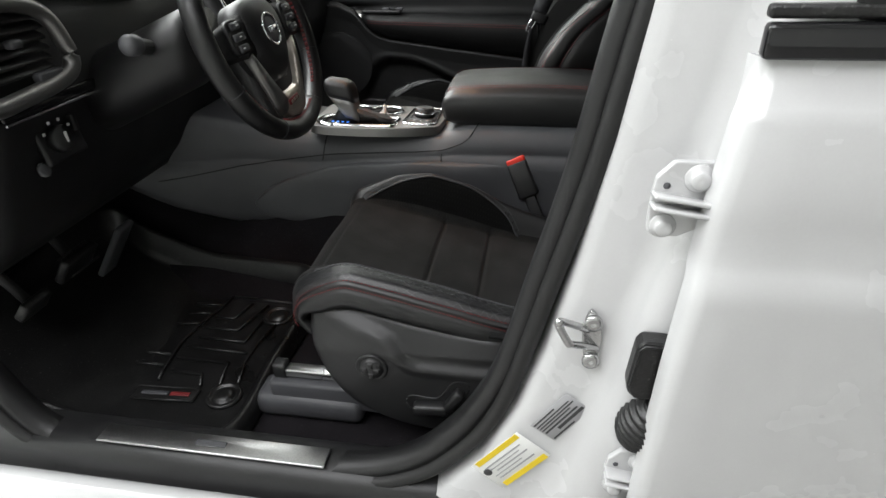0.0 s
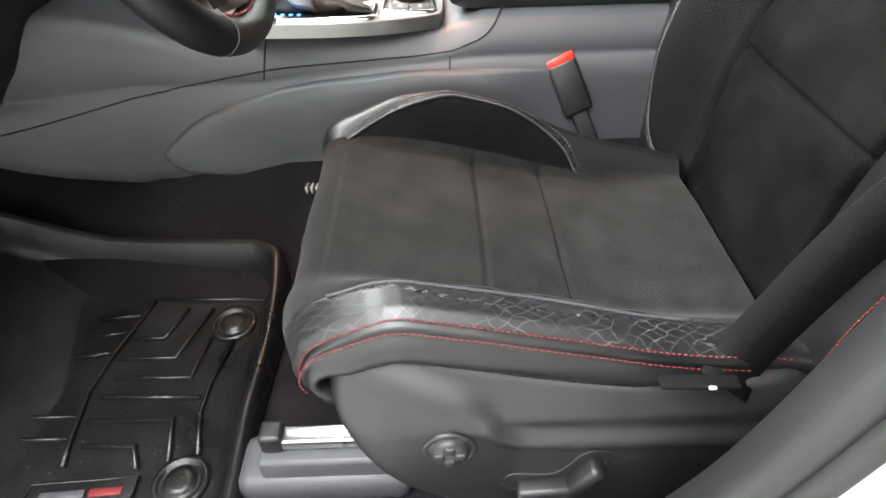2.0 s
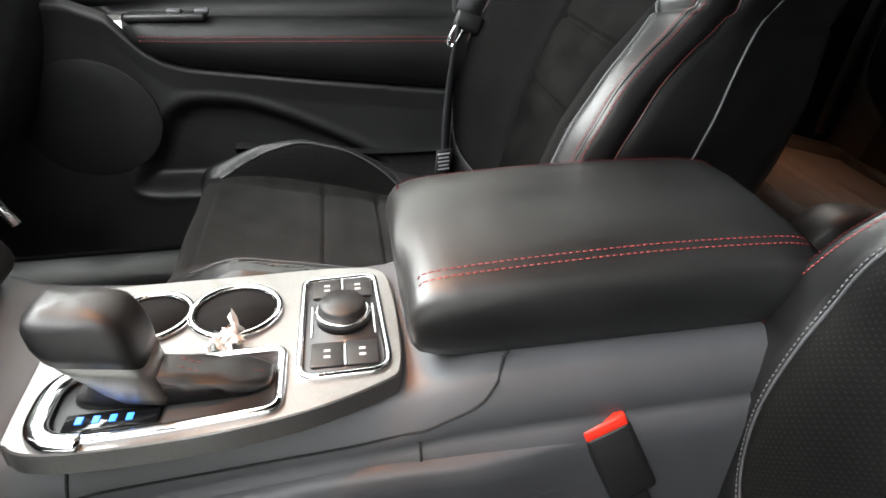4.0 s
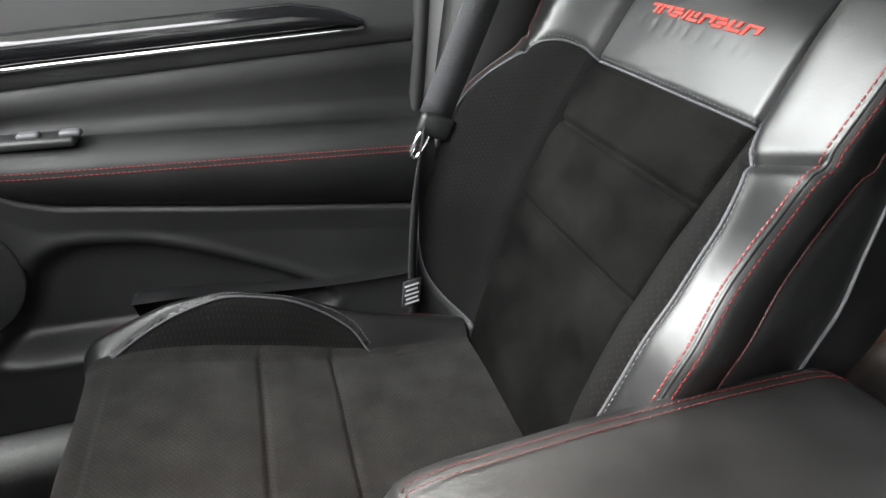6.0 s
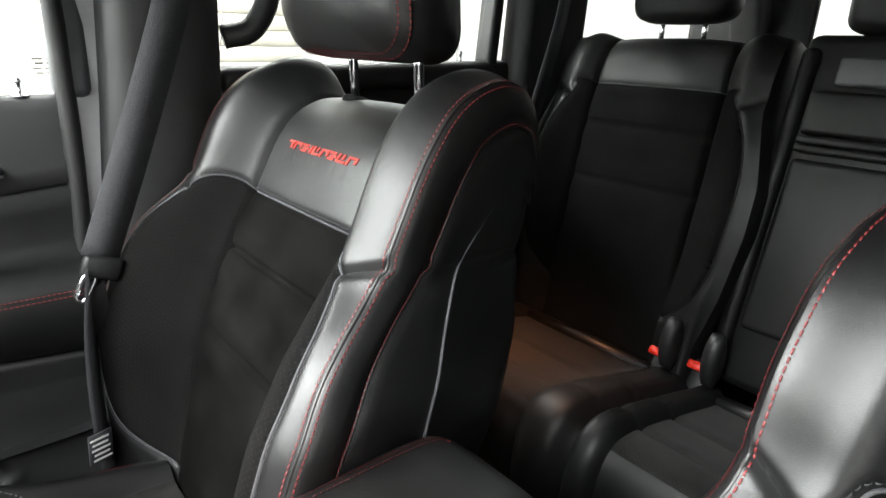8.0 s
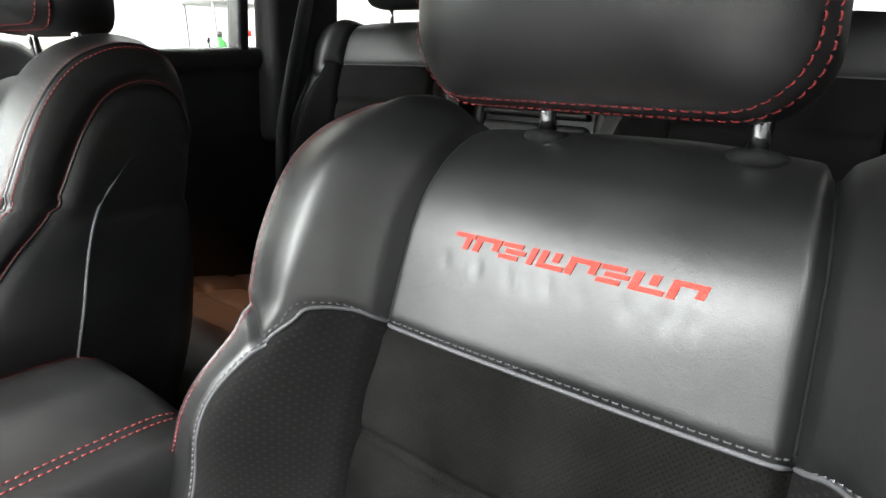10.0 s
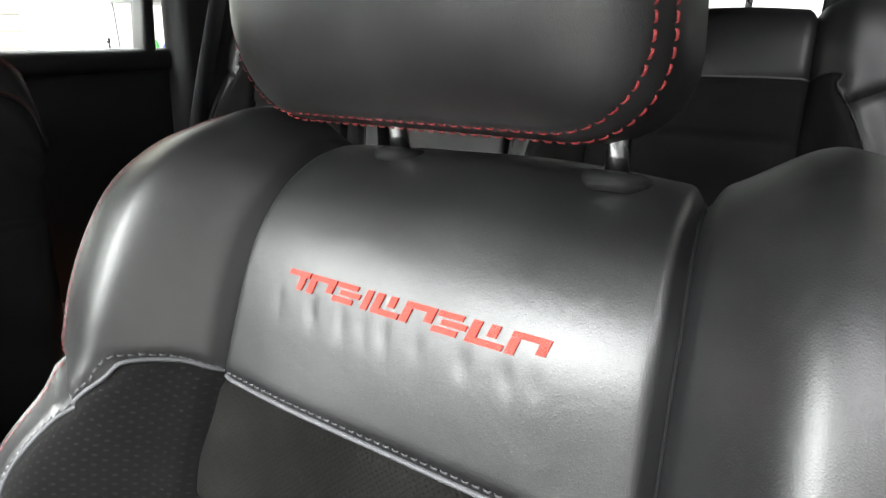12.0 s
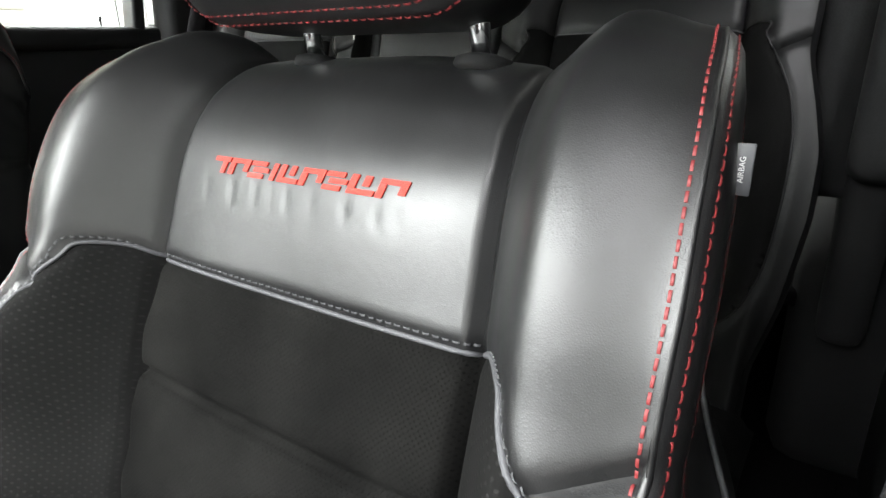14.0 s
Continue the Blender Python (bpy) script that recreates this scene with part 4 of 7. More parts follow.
# driver door opening: rubber seal and inner trim
opening = [(-0.90, 1.20), (-0.905, 1.0), (-0.895, 0.85), (-0.865, 0.74), (-0.81, 0.648), (-0.70, 0.622), (-0.50, 0.622), (-0.28, 0.64), (-0.17, 0.677), (-0.10, 0.745), (-0.055, 0.82), (-0.028, 0.905),
           (0.0, 1.02), (0.032, 1.15), (0.056, 1.28), (0.085, 1.45), (0.075, 1.60), (-0.05, 1.66), (-0.35, 1.66), (-0.60, 1.55), (-0.80, 1.38)]
ln = smooth_line([(x, -0.421, z) for x, z in opening], 6, True)
shell("door_seal", sweep(ln, ring(0.0105, 10), True, (0, 1, 0)), SEAL, "black rubber door seal")
ln = smooth_line([(x - 0.014 * (1 if x > -0.4 else -1), -0.40, z + (0.012 if z < 0.9 else 0)) for x, z in opening], 6, True)
shell("opening_trim", sweep(ln, [(-0.010, -0.02), (0.010, -0.02), (0.013, 0.0), (0.010, 0.02), (-0.010, 0.02), (-0.013, 0)], True, (0, 1, 0)), PLASTIC)

# white B pillar between the doors
rows = []
for z, x0, x1 in ((0.50, -0.20, 0.14), (0.58, -0.18, 0.14), (0.66, -0.14, 0.14), (0.74, -0.075, 0.14), (0.84, -0.03, 0.145), (0.94, 0.0, 0.15), (1.06, 0.025, 0.17), (1.20, 0.048, 0.21), (1.34, 0.065, 0.25), (1.50, 0.09, 0.28), (1.66, 0.09, 0.28)):
    d = x1 - x0
    ring_ = [(x0 - 0.01, -0.37, z), (x0, -0.415, z), (x0 + 0.02 * d, -0.432, z), (x0 + 0.12 * d, -0.440, z), (x0 + 0.36 * d, -0.444, z), (x0 + 0.44 * d, -0.448, z), (x0 + 0.50 * d, -0.462, z), (x0 + 0.56 * d, -0.478, z), (x0 + 0.7 * d, -0.484, z), (x0 + 0.95 * d, -0.486, z), (x1, -0.47, z), (x1, -0.37, z)]
    rows.append(ring_)
shell("b_pillar", hull(rows, WHITE, "b"), WHITE, "white painted door pillar")
def cut_plate(outline, y0, y1, bevel=0.0015):
    """Flat plate of the given outline (x, z) between two depths."""
    bm = bmesh.new()
    bm.faces.new([bm.verts.new((x, y0, z)) for x, z in outline])
    got = bmesh.ops.extrude_face_region(bm, geom=bm.faces[:])
    for v in got["geom"]:
        if isinstance(v, bmesh.types.BMVert):
            v.co.y = y1
    bmesh.ops.recalc_face_normals(bm, faces=bm.faces[:])
    bmesh.ops.bevel(bm, geom=bm.edges[:], offset=bevel, segments=2, profile=0.5, affect="EDGES")
    return bm


for dz in (0.0, -0.35):
    leaf = [(0.079, 1.186), (0.091, 1.200), (0.095, 1.201), (0.135, 1.201), (0.135, 1.150), (0.118, 1.138), (0.104, 1.130), (0.083, 1.130), (0.078, 1.134), (0.077, 1.142), (0.077, 1.170)]
    shell("hinge_plate", cut_plate([(x, z + dz) for x, z in leaf], -0.483, -0.4905), WHITE, "white painted door hinge")
    for z, out in ((1.1685, -0.507), (1.1585, -0.511)):
        shell("hinge_arm", block(0.068, 0.024, 0.0042, (0.110, (out - 0.487) / 2, z + dz), 0.0018, 2, (-12, 8, 0)), WHITE)
    for x, z, r in ((0.113, 1.187, 0.0125), (0.090, 1.141, 0.0115)):
        shell("hinge_bolt", lathe([(r, 0), (r, 0.002), (r * 0.92, 0.0032), (r * 0.7, 0.0036), (r * 0.66, 0.008), (r * 0.58, 0.0095), (r * 0.2, 0.0098), (0.0, 0.0096)], 20, (x, -0.490, z + dz), (90, 0, 0)), WHITE)
    shell("hinge_hole", lathe([(0.0032, 0), (0.0030, 0.0008), (0.0, 0.0006)], 12, (0.088, -0.4903, 1.179 + dz), (90, 0, 0)), GREYPLASTIC)
shell("striker_plate", cut_plate([(0.041, 1.008), (0.045, 1.014), (0.050, 1.010), (0.057, 0.999), (0.060, 0.975), (0.058, 0.950), (0.054, 0.934), (0.049, 0.933), (0.043, 0.945), (0.039, 0.965), (0.037, 0.990)], -0.444, -0.4505), STEEL, "steel door striker plate")
shell("striker", tube(smooth_line([(0.044, -0.447, 0.986), (0.028, -0.458, 0.999), (0.013, -0.468, 1.010), (0.010, -0.470, 1.009), (0.014, -0.470, 0.999), (0.0215, -0.470, 0.985), (0.025, -0.468, 0.981), (0.042, -0.458, 0.972), (0.056, -0.447, 0.962)], 5), 0.0042, 10), STEEL)
for xx, zz in ((0.048, 0.999), (0.050, 0.947)):
    shell("striker_bolt", lathe([(0.010, 0), (0.010, 0.004), (0.005, 0.005), (0.0, 0.003)], 14, (xx, -0.4505, zz), (90, 0, 0)), STEEL)
folds = []
for k in range(49):
    f = k / 48
    folds.append((0.004 + 0.024 * math.sin(math.pi * (0.06 + 0.88 * f)) ** 0.6 + 0.0016 * math.cos(2 * math.pi * 9 * f), -0.037 + 0.074 * f))
shell("wiring_boot", lathe(folds, 26, (0.110, -0.489, 0.896), (12, 14, 0)), RUBBER, "ribbed black rubber wiring boot")
shell("wiring_cover", cut_plate([(0.086, 1.009), (0.091, 1.017), (0.126, 1.017), (0.126, 0.943), (0.092, 0.943), (0.083, 0.952), (0.082, 0.960)], -0.480, -0.503, 0.004), RUBBER, "black rubber wiring cover")
shell("cover_lip", tube([(0.085, -0.5035, 0.962), (0.0885, -0.5035, 1.008), (0.093, -0.5035, 1.0135), (0.124, -0.5035, 1.0135)], 0.0016, 6), RUBBER)

# rear driver-side door
rear_door = thing("rear_door", (0.55, -0.52, 0.60), "closed white rear car door with black window trim", "car door")
prof = [(-0.498, 0.50), (-0.515, 0.56), (-0.527, 0.66), (-0.531, 0.78), (-0.531, 0.90), (-0.530, 1.0), (-0.529, 1.08), (-0.5285, 1.100), (-0.5225, 1.112), (-0.519, 1.122), (-0.519, 1.16), (-0.515, 1.24), (-0.508, 1.252), (-0.498, 1.262), (-0.492, 1.285)]
def lead(z):
    return float(np.interp(z, [0.5, 0.62, 0.71, 0.80, 0.95, 1.08, 1.19, 1.23, 1.262, 1.31], [0.125, 0.108, 0.102, 0.102, 0.105, 0.112, 0.119, 0.121, 0.133, 0.136]))
V, F = [], []
cols = [0.0, 0.004, 0.010, 0.02, 0.06, 0.3, 0.7, 1.0]
for y, z in prof:
    for c in cols:
        x = lead(z) + c * (1.0 - 0.12)
        yy = y + (0.022 if c == 0 else 0.010 if c == 0.004 else 0.003 if c == 0.010 else 0)
        V.append((x, yy + 0.02 * c * c, z + 0.008 * c))
m = len(cols)
for i in range(len(prof) - 1):
    for k in range(m - 1):
        F.append((i * m + k, i * m + k + 1, (i + 1) * m + k + 1, (i + 1) * m + k))
bm = mesh_from(V, F)
bmesh.ops.solidify(bm, geom=bm.faces[:], thickness=0.006)
under(rear_door, part("door_skin", bm, WHITE, None, "white painted door skin", 40))
under(rear_door, part("belt_trim", block(0.84, 0.016, 0.026, (0.556, -0.492, 1.298), 0.004), GLOSS, None, "gloss black window trim"))
under(rear_door, part("belt_rubber", block(0.84, 0.012, 0.010, (0.556, -0.488, 1.318), 0.003), RUBBER))
under(rear_door, part("window_glass", block(0.80, 0.006, 0.34, (0.57, -0.470, 1.48), 0.001, 1, (5, 0, 0)), GLOSS, None, "dark tinted window glass"))
under(rear_door, part("window_frame", block(0.05, 0.03, 0.36, (0.228, -0.492, 1.49), 0.006, 2, (5, 3, 0)), PLASTIC, None, "black window frame"))
under(rear_door, part("inner_panel", block(0.86, 0.05, 0.72, (0.59, -0.415, 0.98), 0.02), PLASTIC, None, "black inner door panel"))

# stickers on the pillar
def sticker(name, at, w, h, roll, material, label):
    ob = thing(name, at, label, "sticker")
    ob.rotation_euler = (radians(90), 0, radians(0))
    m = Matrix.Rotation(radians(roll), 4, "Z")
    b = block(w, h, 0.0012, (0, 0, 0), 0.0004, 1)
    b.transform(m)
    part("sheet", b, material, ob)
    return ob, m


def bars(ob, m, rows, w, material, z=0.0010):
    for k, (y, x0, x1, hh) in enumerate(rows):
        b = block((x1 - x0) * w, hh, 0.0006, ((x0 + x1 - 1) * w / 2, y, z))
        b.transform(m)
        part("print_bar", b, material, ob)


tyre, m = sticker("tyre_label", (-0.034, -0.447, 0.762), 0.094, 0.056, 52, PAPER, "white and yellow tyre information sticker on the pillar")
for y in (0.024, -0.024):
    b = block(0.082, 0.008, 0.0006, (0.002, y, 0.001))
    b.transform(m)
    part("yellow_band", b, YELLOW, tyre)
bars(tyre, m, [(0.012, 0.08, 0.9, 0.0022), (0.006, 0.08, 0.8, 0.0016), (0.0, 0.2, 0.9, 0.0022), (-0.006, 0.08, 0.7, 0.0016), (-0.012, 0.1, 0.9, 0.0022)], 0.085, LABELGREY)
b = lathe([(0.006, 0), (0.006, 0.0006), (0, 0.0007)], 18, (-0.038, 0.006, 0.0007))
b.transform(m)
part("round_mark", b, INK, tyre)
vin, m = sticker("vehicle_label", (0.024, -0.447, 0.849), 0.070, 0.038, 57, LABELGREY, "silver grey vehicle data sticker on the pillar")
bars(vin, m, [(0.015, 0.05, 0.6, 0.002), (0.010, 0.05, 0.9, 0.0016), (0.006, 0.05, 0.95, 0.0016), (0.002, 0.05, 0.8, 0.0016), (-0.003, 0.05, 0.9, 0.0022), (-0.009, 0.3, 0.95, 0.004), (-0.016, 0.05, 0.6, 0.002)], 0.072, INK)

# roof, pillars and rear end, closing the cabin
shell("headliner", block(2.2, 1.26, 0.03, (0.78, 0.38, 1.70), 0.012), HEADLINER, "dark roof lining")
shell("roof_panel", block(2.3, 1.34, 0.02, (0.78, 0.38, 1.735), 0.008), WHITE, "white roof panel")
for y in (-0.30, 1.06):
    shell("roof_rail_trim", block(2.2, 0.06, 0.08, (0.78, y, 1.665), 0.02), HEADLINER)
    a = tube([(-1.05, y + (0.03 if y > 0 else -0.03), 1.25), (-0.70, y, 1.50), (-0.32, y, 1.68)], 0.04, 10)
    shell("a_pillar", a, PLASTIC, "dark windscreen pillar")
shell("windscreen_header", block(0.10, 1.30, 0.06, (-0.32, 0.38, 1.69), 0.02), HEADLINER)
shell("rear_quarter", block(0.50, 0.06, 0.51, (1.14, 1.08, 1.145), 0.02), HEADLINER, "dark rear side trim")
shell("rear_quarter", block(0.50, 0.06, 0.62, (1.14, -0.32, 1.20), 0.02), HEADLINER, "dark rear side trim")
shell("c_pillar", block(0.22, 0.08, 0.60, (0.940, 1.085, 1.42), 0.025, 3, (0, 4, 0)), HEADLINER, "dark rear pillar trim")
shell("c_pillar", block(0.14, 0.08, 0.60, (0.95, -0.325, 1.42), 0.025, 3, (0, 14, 0)), HEADLINER, "dark rear pillar trim")
shell("c_pillar", block(0.55, 0.17, 0.70, (1.20, -0.31, 1.44), 0.03, 3), HEADLINER, "dark rear quarter trim")
shell("tailgate_frame", block(0.06, 1.36, 0.20, (1.98, 0.38, 1.325), 0.03, 3), HEADLINER)
for y in (-0.30, 1.06):
    shell("tailgate_pillar", block(0.08, 0.40, 0.56, (1.94, y, 1.46), 0.05, 3), HEADLINER, "dark tailgate pillar trim")
shell("d_pillar", block(0.10, 0.10, 0.50, (1.85, 1.02, 1.48), 0.02, 2, (0, -20, 0)), HEADLINER)
shell("d_pillar", block(0.10, 0.10, 0.50, (1.85, -0.26, 1.48), 0.02, 2, (0, -20, 0)), HEADLINER)
for y in (-0.455, 1.205):
    shell("side_lining", block(1.72, 0.03, 0.85, (1.20, y, 0.90), 0.008), HEADLINER, "dark side lining")
shell("rear_wheel_arch", block(0.9, 0.20, 0.40, (1.45, -0.35, 0.80), 0.05), HEADLINER)
shell("rear_wheel_arch", block(0.9, 0.20, 0.40, (1.45, 1.11, 0.80), 0.05), HEADLINER)
shell("load_floor", block(0.95, 1.30, 0.03, (1.50, 0.38, 0.90), 0.01), CARPET)
shell("tailgate_panel", block(0.05, 1.36, 0.70, (1.98, 0.38, 0.90), 0.02), PLASTIC)
shell("passenger_sill", block(2.2, 0.14, 0.14, (0.0, 1.16, 0.60), 0.03), PLASTIC)
shell("bulkhead_panel", block(0.05, 1.5, 0.55, (-1.30, 0.38, 1.05), 0.02), PLASTIC)

shell("driver_pillar_trim", hull([[(x0, -0.395, z), (x0 + 0.01, -0.36, z), (x0 + 0.05, -0.345, z), (x1 - 0.05, -0.345, z), (x1, -0.37, z), (x1, -0.40, z)]
                                  for z, x0, x1 in ((0.58, -0.20, 0.20), (0.70, -0.10, 0.20), (0.85, -0.03, 0.19), (1.1, 0.02, 0.18), (1.3, 0.05, 0.19), (1.5, 0.08, 0.21), (1.68, 0.09, 0.22))], None, "p"), DOORPLASTIC, "dark grey pillar trim")

# ---- passenger front door ----
pdoor = thing("passenger_door", (-0.5, 1.10, 0.62), "closed black front passenger door with gloss trim strip", "car door")
def pd(name, bm, material, label="", sharp=None):
    return under(pdoor, part(name, bm, material, None, label, sharp))


def door_strip(rows, xs):
    """Panel whose section (y, z) changes along x; rows(x) gives the section."""
    return hull([[(x, y, z) for y, z in rows(x)] for x in xs], None, "d", closed=False)


XS = list(np.linspace(-1.05, -0.045, 24))
zl = lambda x: float(np.interp(x, [-1.05, -0.72, -0.66, -0.636, -0.615, -0.585, -0.545, -0.34, -0.12, -0.04], [1.14, 1.125, 1.10, 1.070, 1.045, 1.024, 1.011, 0.983, 0.957, 0.948]))  # noqa: E731
za = lambda x: float(np.interp(x, [-1.0, -0.65, -0.55, -0.05], [1.10, 1.078, 1.072, 1.060]))  # noqa: E731
zr = lambda x: float(np.interp(x, [-1.0, -0.5, -0.05], [1.112, 1.151, 1.184]))  # noqa: E731
pd("upper_pad", door_strip(lambda x: [(1.135, 1.30), (1.118, 1.306), (1.105, 1.300), (1.096, 1.285), (1.09, 1.25), (1.082, zr(x) + 0.03), (1.082, zr(x) + 0.006), (1.09, zr(x))], XS), UPPERPAD, "soft upper door pad, window light put into its grey")
pd("middle_panel", door_strip(lambda x: [(1.09, zr(x) + 0.004), (1.080, zr(x) - 0.004), (1.082, zr(x) - 0.03), (1.083, 1.11), (1.075, 1.085), (1.05, za(x) + 0.022)], XS), VINYL, "black leather door panel")
def arm_in(x):
    """The armrest's front end rounds back into the panel."""
    return 0.045 * (1 - min(1.0, (x + 0.638) / 0.05)) ** 2


XA = list(np.linspace(-0.638, -0.045, 40))
pd("armrest", door_strip(lambda x: [(1.062, za(x) + 0.022), (1.03 + 0.6 * arm_in(x), za(x) + 0.020), (1.006 + arm_in(x), za(x) + 0.012), (0.998 + arm_in(x), za(x) - 0.002), (1.000 + arm_in(x), za(x) - 0.4 * (za(x) - zl(x))), (1.012 + 0.7 * arm_in(x), za(x) - 0.75 * (za(x) - zl(x))), (1.03 + 0.4 * arm_in(x), zl(x) + 0.006), (1.048, zl(x))], XA), VINYL, "black leather door armrest")
POCKET = [(p.x, p.z) for p in smooth_line([(-0.688, 0, 0.785), (-0.664, 0, 0.83), (-0.636, 0, 0.878), (-0.605, 0, 0.920), (-0.562, 0, 0.945), (-0.500, 0, 0.944), (-0.430, 0, 0.928), (-0.300, 0, 0.866), (-0.200, 0, 0.80), (-0.24, 0, 0.765), (-0.42, 0, 0.755), (-0.60, 0, 0.757), (-0.672, 0, 0.764)], 6, True)]


def lower_panel():
    """Moulded lower door panel with the map pocket sunk into it."""
    nx, nz = 130, 74
    X = np.linspace(-1.05, -0.045, nx)
    V = []
    for x in X:
        zs = np.linspace(zl(x) + 0.004, 0.64, nz)
        y = np.interp(zl(x) + 0.004 - zs, [0.0, 0.010, 0.05, 0.14, 0.5], [1.048, 1.034, 1.044, 1.050, 1.042])
        P = np.stack([np.full(nz, x), zs], -1)
        edge = seg_dist(P, POCKET + POCKET[:1])[0]
        into = np.where(inside(P, POCKET), edge, -edge)
        y = y + 0.050 * ease(into, -0.004, 0.030) - 0.004 * np.exp(-((into + 0.010) / 0.007) ** 2)
        V += [(x, b, c) for b, c in zip(y, zs)]
    return mesh_from(V, [(i * nz + k, i * nz + k + 1, (i + 1) * nz + k + 1, (i + 1) * nz + k) for i in range(nx - 1) for k in range(nz - 1)])


pd("lower_panel", lower_panel(), DOORPLASTIC, "dark grey plastic lower door panel with map pocket")
grille = [[(-0.735 + 0.125 * sc * math.cos(a), 1.046 - o, 0.920 + 0.112 * sc * math.sin(a)) for a in np.linspace(0, 2 * math.pi, 48, endpoint=False)] for sc, o in ((1.0, -0.004), (0.985, 0.002), (0.96, 0.003), (0.6, 0.005), (0.02, 0.006))]
pd("speaker_grille", hull(grille, None, "g"), GRILLE, "perforated black loudspeaker grille")
for dz in (0.004, -0.003):
    l2 = [(x, 0.9975, za(x) + dz - 0.004) for x in np.linspace(-0.600, -0.06, 60)]
    pd("armrest_stitching", stitches([Vector(q) for q in l2], [Vector((0, -1, 0.1))] * 60), RED, "red contrast stitching")
V = []
xs = np.linspace(-1.05, -0.125, 30)
secs = []
for x in xs:
    f = min(1.0, (-0.118 - x) / 0.10) ** 0.5
    z0, z1 = zr(x) + 0.026, zr(x) + 0.026 + 0.040 * f
    secs.append([(x, 1.083, z0 + 0.004), (x, 1.074, z0 + 0.008), (x, 1.070, (z0 + z1) / 2), (x, 1.074, z1), (x, 1.083, z1 + 0.002)])
pd("gloss_strip", hull(secs, None, "g", closed=False), GLOSS, "gloss black trim strip")
pd("chrome_strip", tube([(x, 1.076, zr(x) + 0.028) for x in xs], 0.0035, 8), CHROME, "chrome edge strip")
pd("lock_pin", lathe([(0.011, 0), (0.009, 0.002), (0.003, 0.003), (0.003, 0.016), (0.005, 0.018), (0.004, 0.024), (0, 0.025)], 14, (-0.085, 1.118, 1.304)), CHROME)
pd("switch_panel", block(0.13, 0.035, 0.012, (-0.56, 1.035, za(-0.56) + 0.026), 0.004), PLASTIC)
for k in range(2):
    pd("window_switch", block(0.024, 0.016, 0.008, (-0.545 + 0.045 * k, 1.032, za(-0.56) + 0.034), 0.003), GREYPLASTIC)
pd("grab_recess", block(0.036, 0.012, 0.022, (-0.41, 1.064, 1.062), 0.004), HEADLINER, "dark grab recess")
pd("window_frame", block(0.045, 0.05, 0.50, (-0.010, 1.125, 1.55), 0.012, 2, (-5, 4, 0)), GREYPLASTIC, "window frame post")

# passenger B pillar trim
shell("pillar_trim", hull([[(x0, 1.10, z), (x0 + 0.01, 1.06, z), (x0 + 0.04, 1.045, z), (x1 - 0.04, 1.045, z), (x1 - 0.006, 1.055, z), (x1, 1.075, z), (x1, 1.12, z), (x0, 1.12, z)]
                           for z, x0, x1 in ((0.60, -0.10, 0.10), (0.85, -0.06, 0.13), (1.1, -0.025, 0.15), (1.3, 0.0, 0.168), (1.5, 0.02, 0.18), (1.68, 0.03, 0.19))], None, "p"), DOORPLASTIC, "dark grey pillar trim")
# closes the gap; its pale grey carries light on a grey plastic weatherstrip
shell("door_jamb", block(0.05, 0.03, 1.10, (-0.022, 1.105, 1.12), 0.008, 2, (0, 4, 0)), LABELGREY, "grey weatherstrip coloured pale as if lit")
shell("pillar_seal", tube(smooth_line([(-0.035, 1.085, 1.68), (-0.035, 1.085, 1.40), (-0.042, 1.085, 1.2), (-0.06, 1.085, 1.0), (-0.09, 1.085, 0.80), (-0.14, 1.085, 0.66)], 6), 0.012, 8), SEAL, "black door seal")
shell("grab_handle", sweep(smooth_line([(0.19, 1.07, 1.60), (0.25, 1.06, 1.55), (0.255, 1.06, 1.46), (0.225, 1.065, 1.40), (0.18, 1.075, 1.385)], 6), ring(0.014, 10, 1.3)), PLASTIC, "black pillar loop")

# passenger rear door
prd = thing("rear_passenger_door", (0.5, 1.12, 0.62), "closed black rear passenger door seen from inside", "car door")
under(prd, part("door_panel", block(0.82, 0.05, 0.72, (0.585, 1.125, 0.98), 0.02), PLASTIC, None, "black rear door panel"))
under(prd, part("sill_pad", block(0.82, 0.06, 0.05, (0.585, 1.115, 1.322), 0.018, 3, (0, -0.8, 0)), PLASTIC))
under(prd, part("window_frame", block(0.03, 0.05, 0.40, (0.800, 1.115, 1.53), 0.008, 2, (0, 6, 0)), PLASTIC, None, "black window frame"))
under(prd, part("lock_pin", lathe([(0.011, 0), (0.009, 0.002), (0.003, 0.003), (0.003, 0.016), (0.005, 0.018), (0.004, 0.024), (0, 0.025)], 14, (0.705, 1.115, 1.345)), CHROME))


# side glass on the passenger side, with the maker's etched marks as bars
def pane(owner, x0, x1, z0, z1, y0, y1):
    g = mesh_from([(x0, y0, z0), (x1, y0, z0), (x1 + 0.05, y1, z1), (x0 + 0.05, y1, z1)], [(0, 1, 2, 3)], False)
    bmesh.ops.solidify(g, geom=g.faces[:], thickness=0.004)
    ob = under(owner, part("window_pane", g, GLASS, None, "clear window pane"))
    ob.visible_shadow = False
    return ob


pane(pdoor, -1.0, -0.035, 1.292, 1.68, 1.130, 1.105)
pane(prd, 0.19, 0.775, 1.33, 1.68, 1.130, 1.105)
for k, (n, w) in enumerate(((2, 0.034), (3, 0.040), (2, 0.028), (3, 0.036))):
    for j in range(n):
        pd("etched_bar", block(w / n * 0.75, 0.0006, 0.0022, (-0.066 + w * (j + 0.5) / n + 0.003 * (k % 2), 1.1235, 1.352 - 0.0062 * k)), INK)

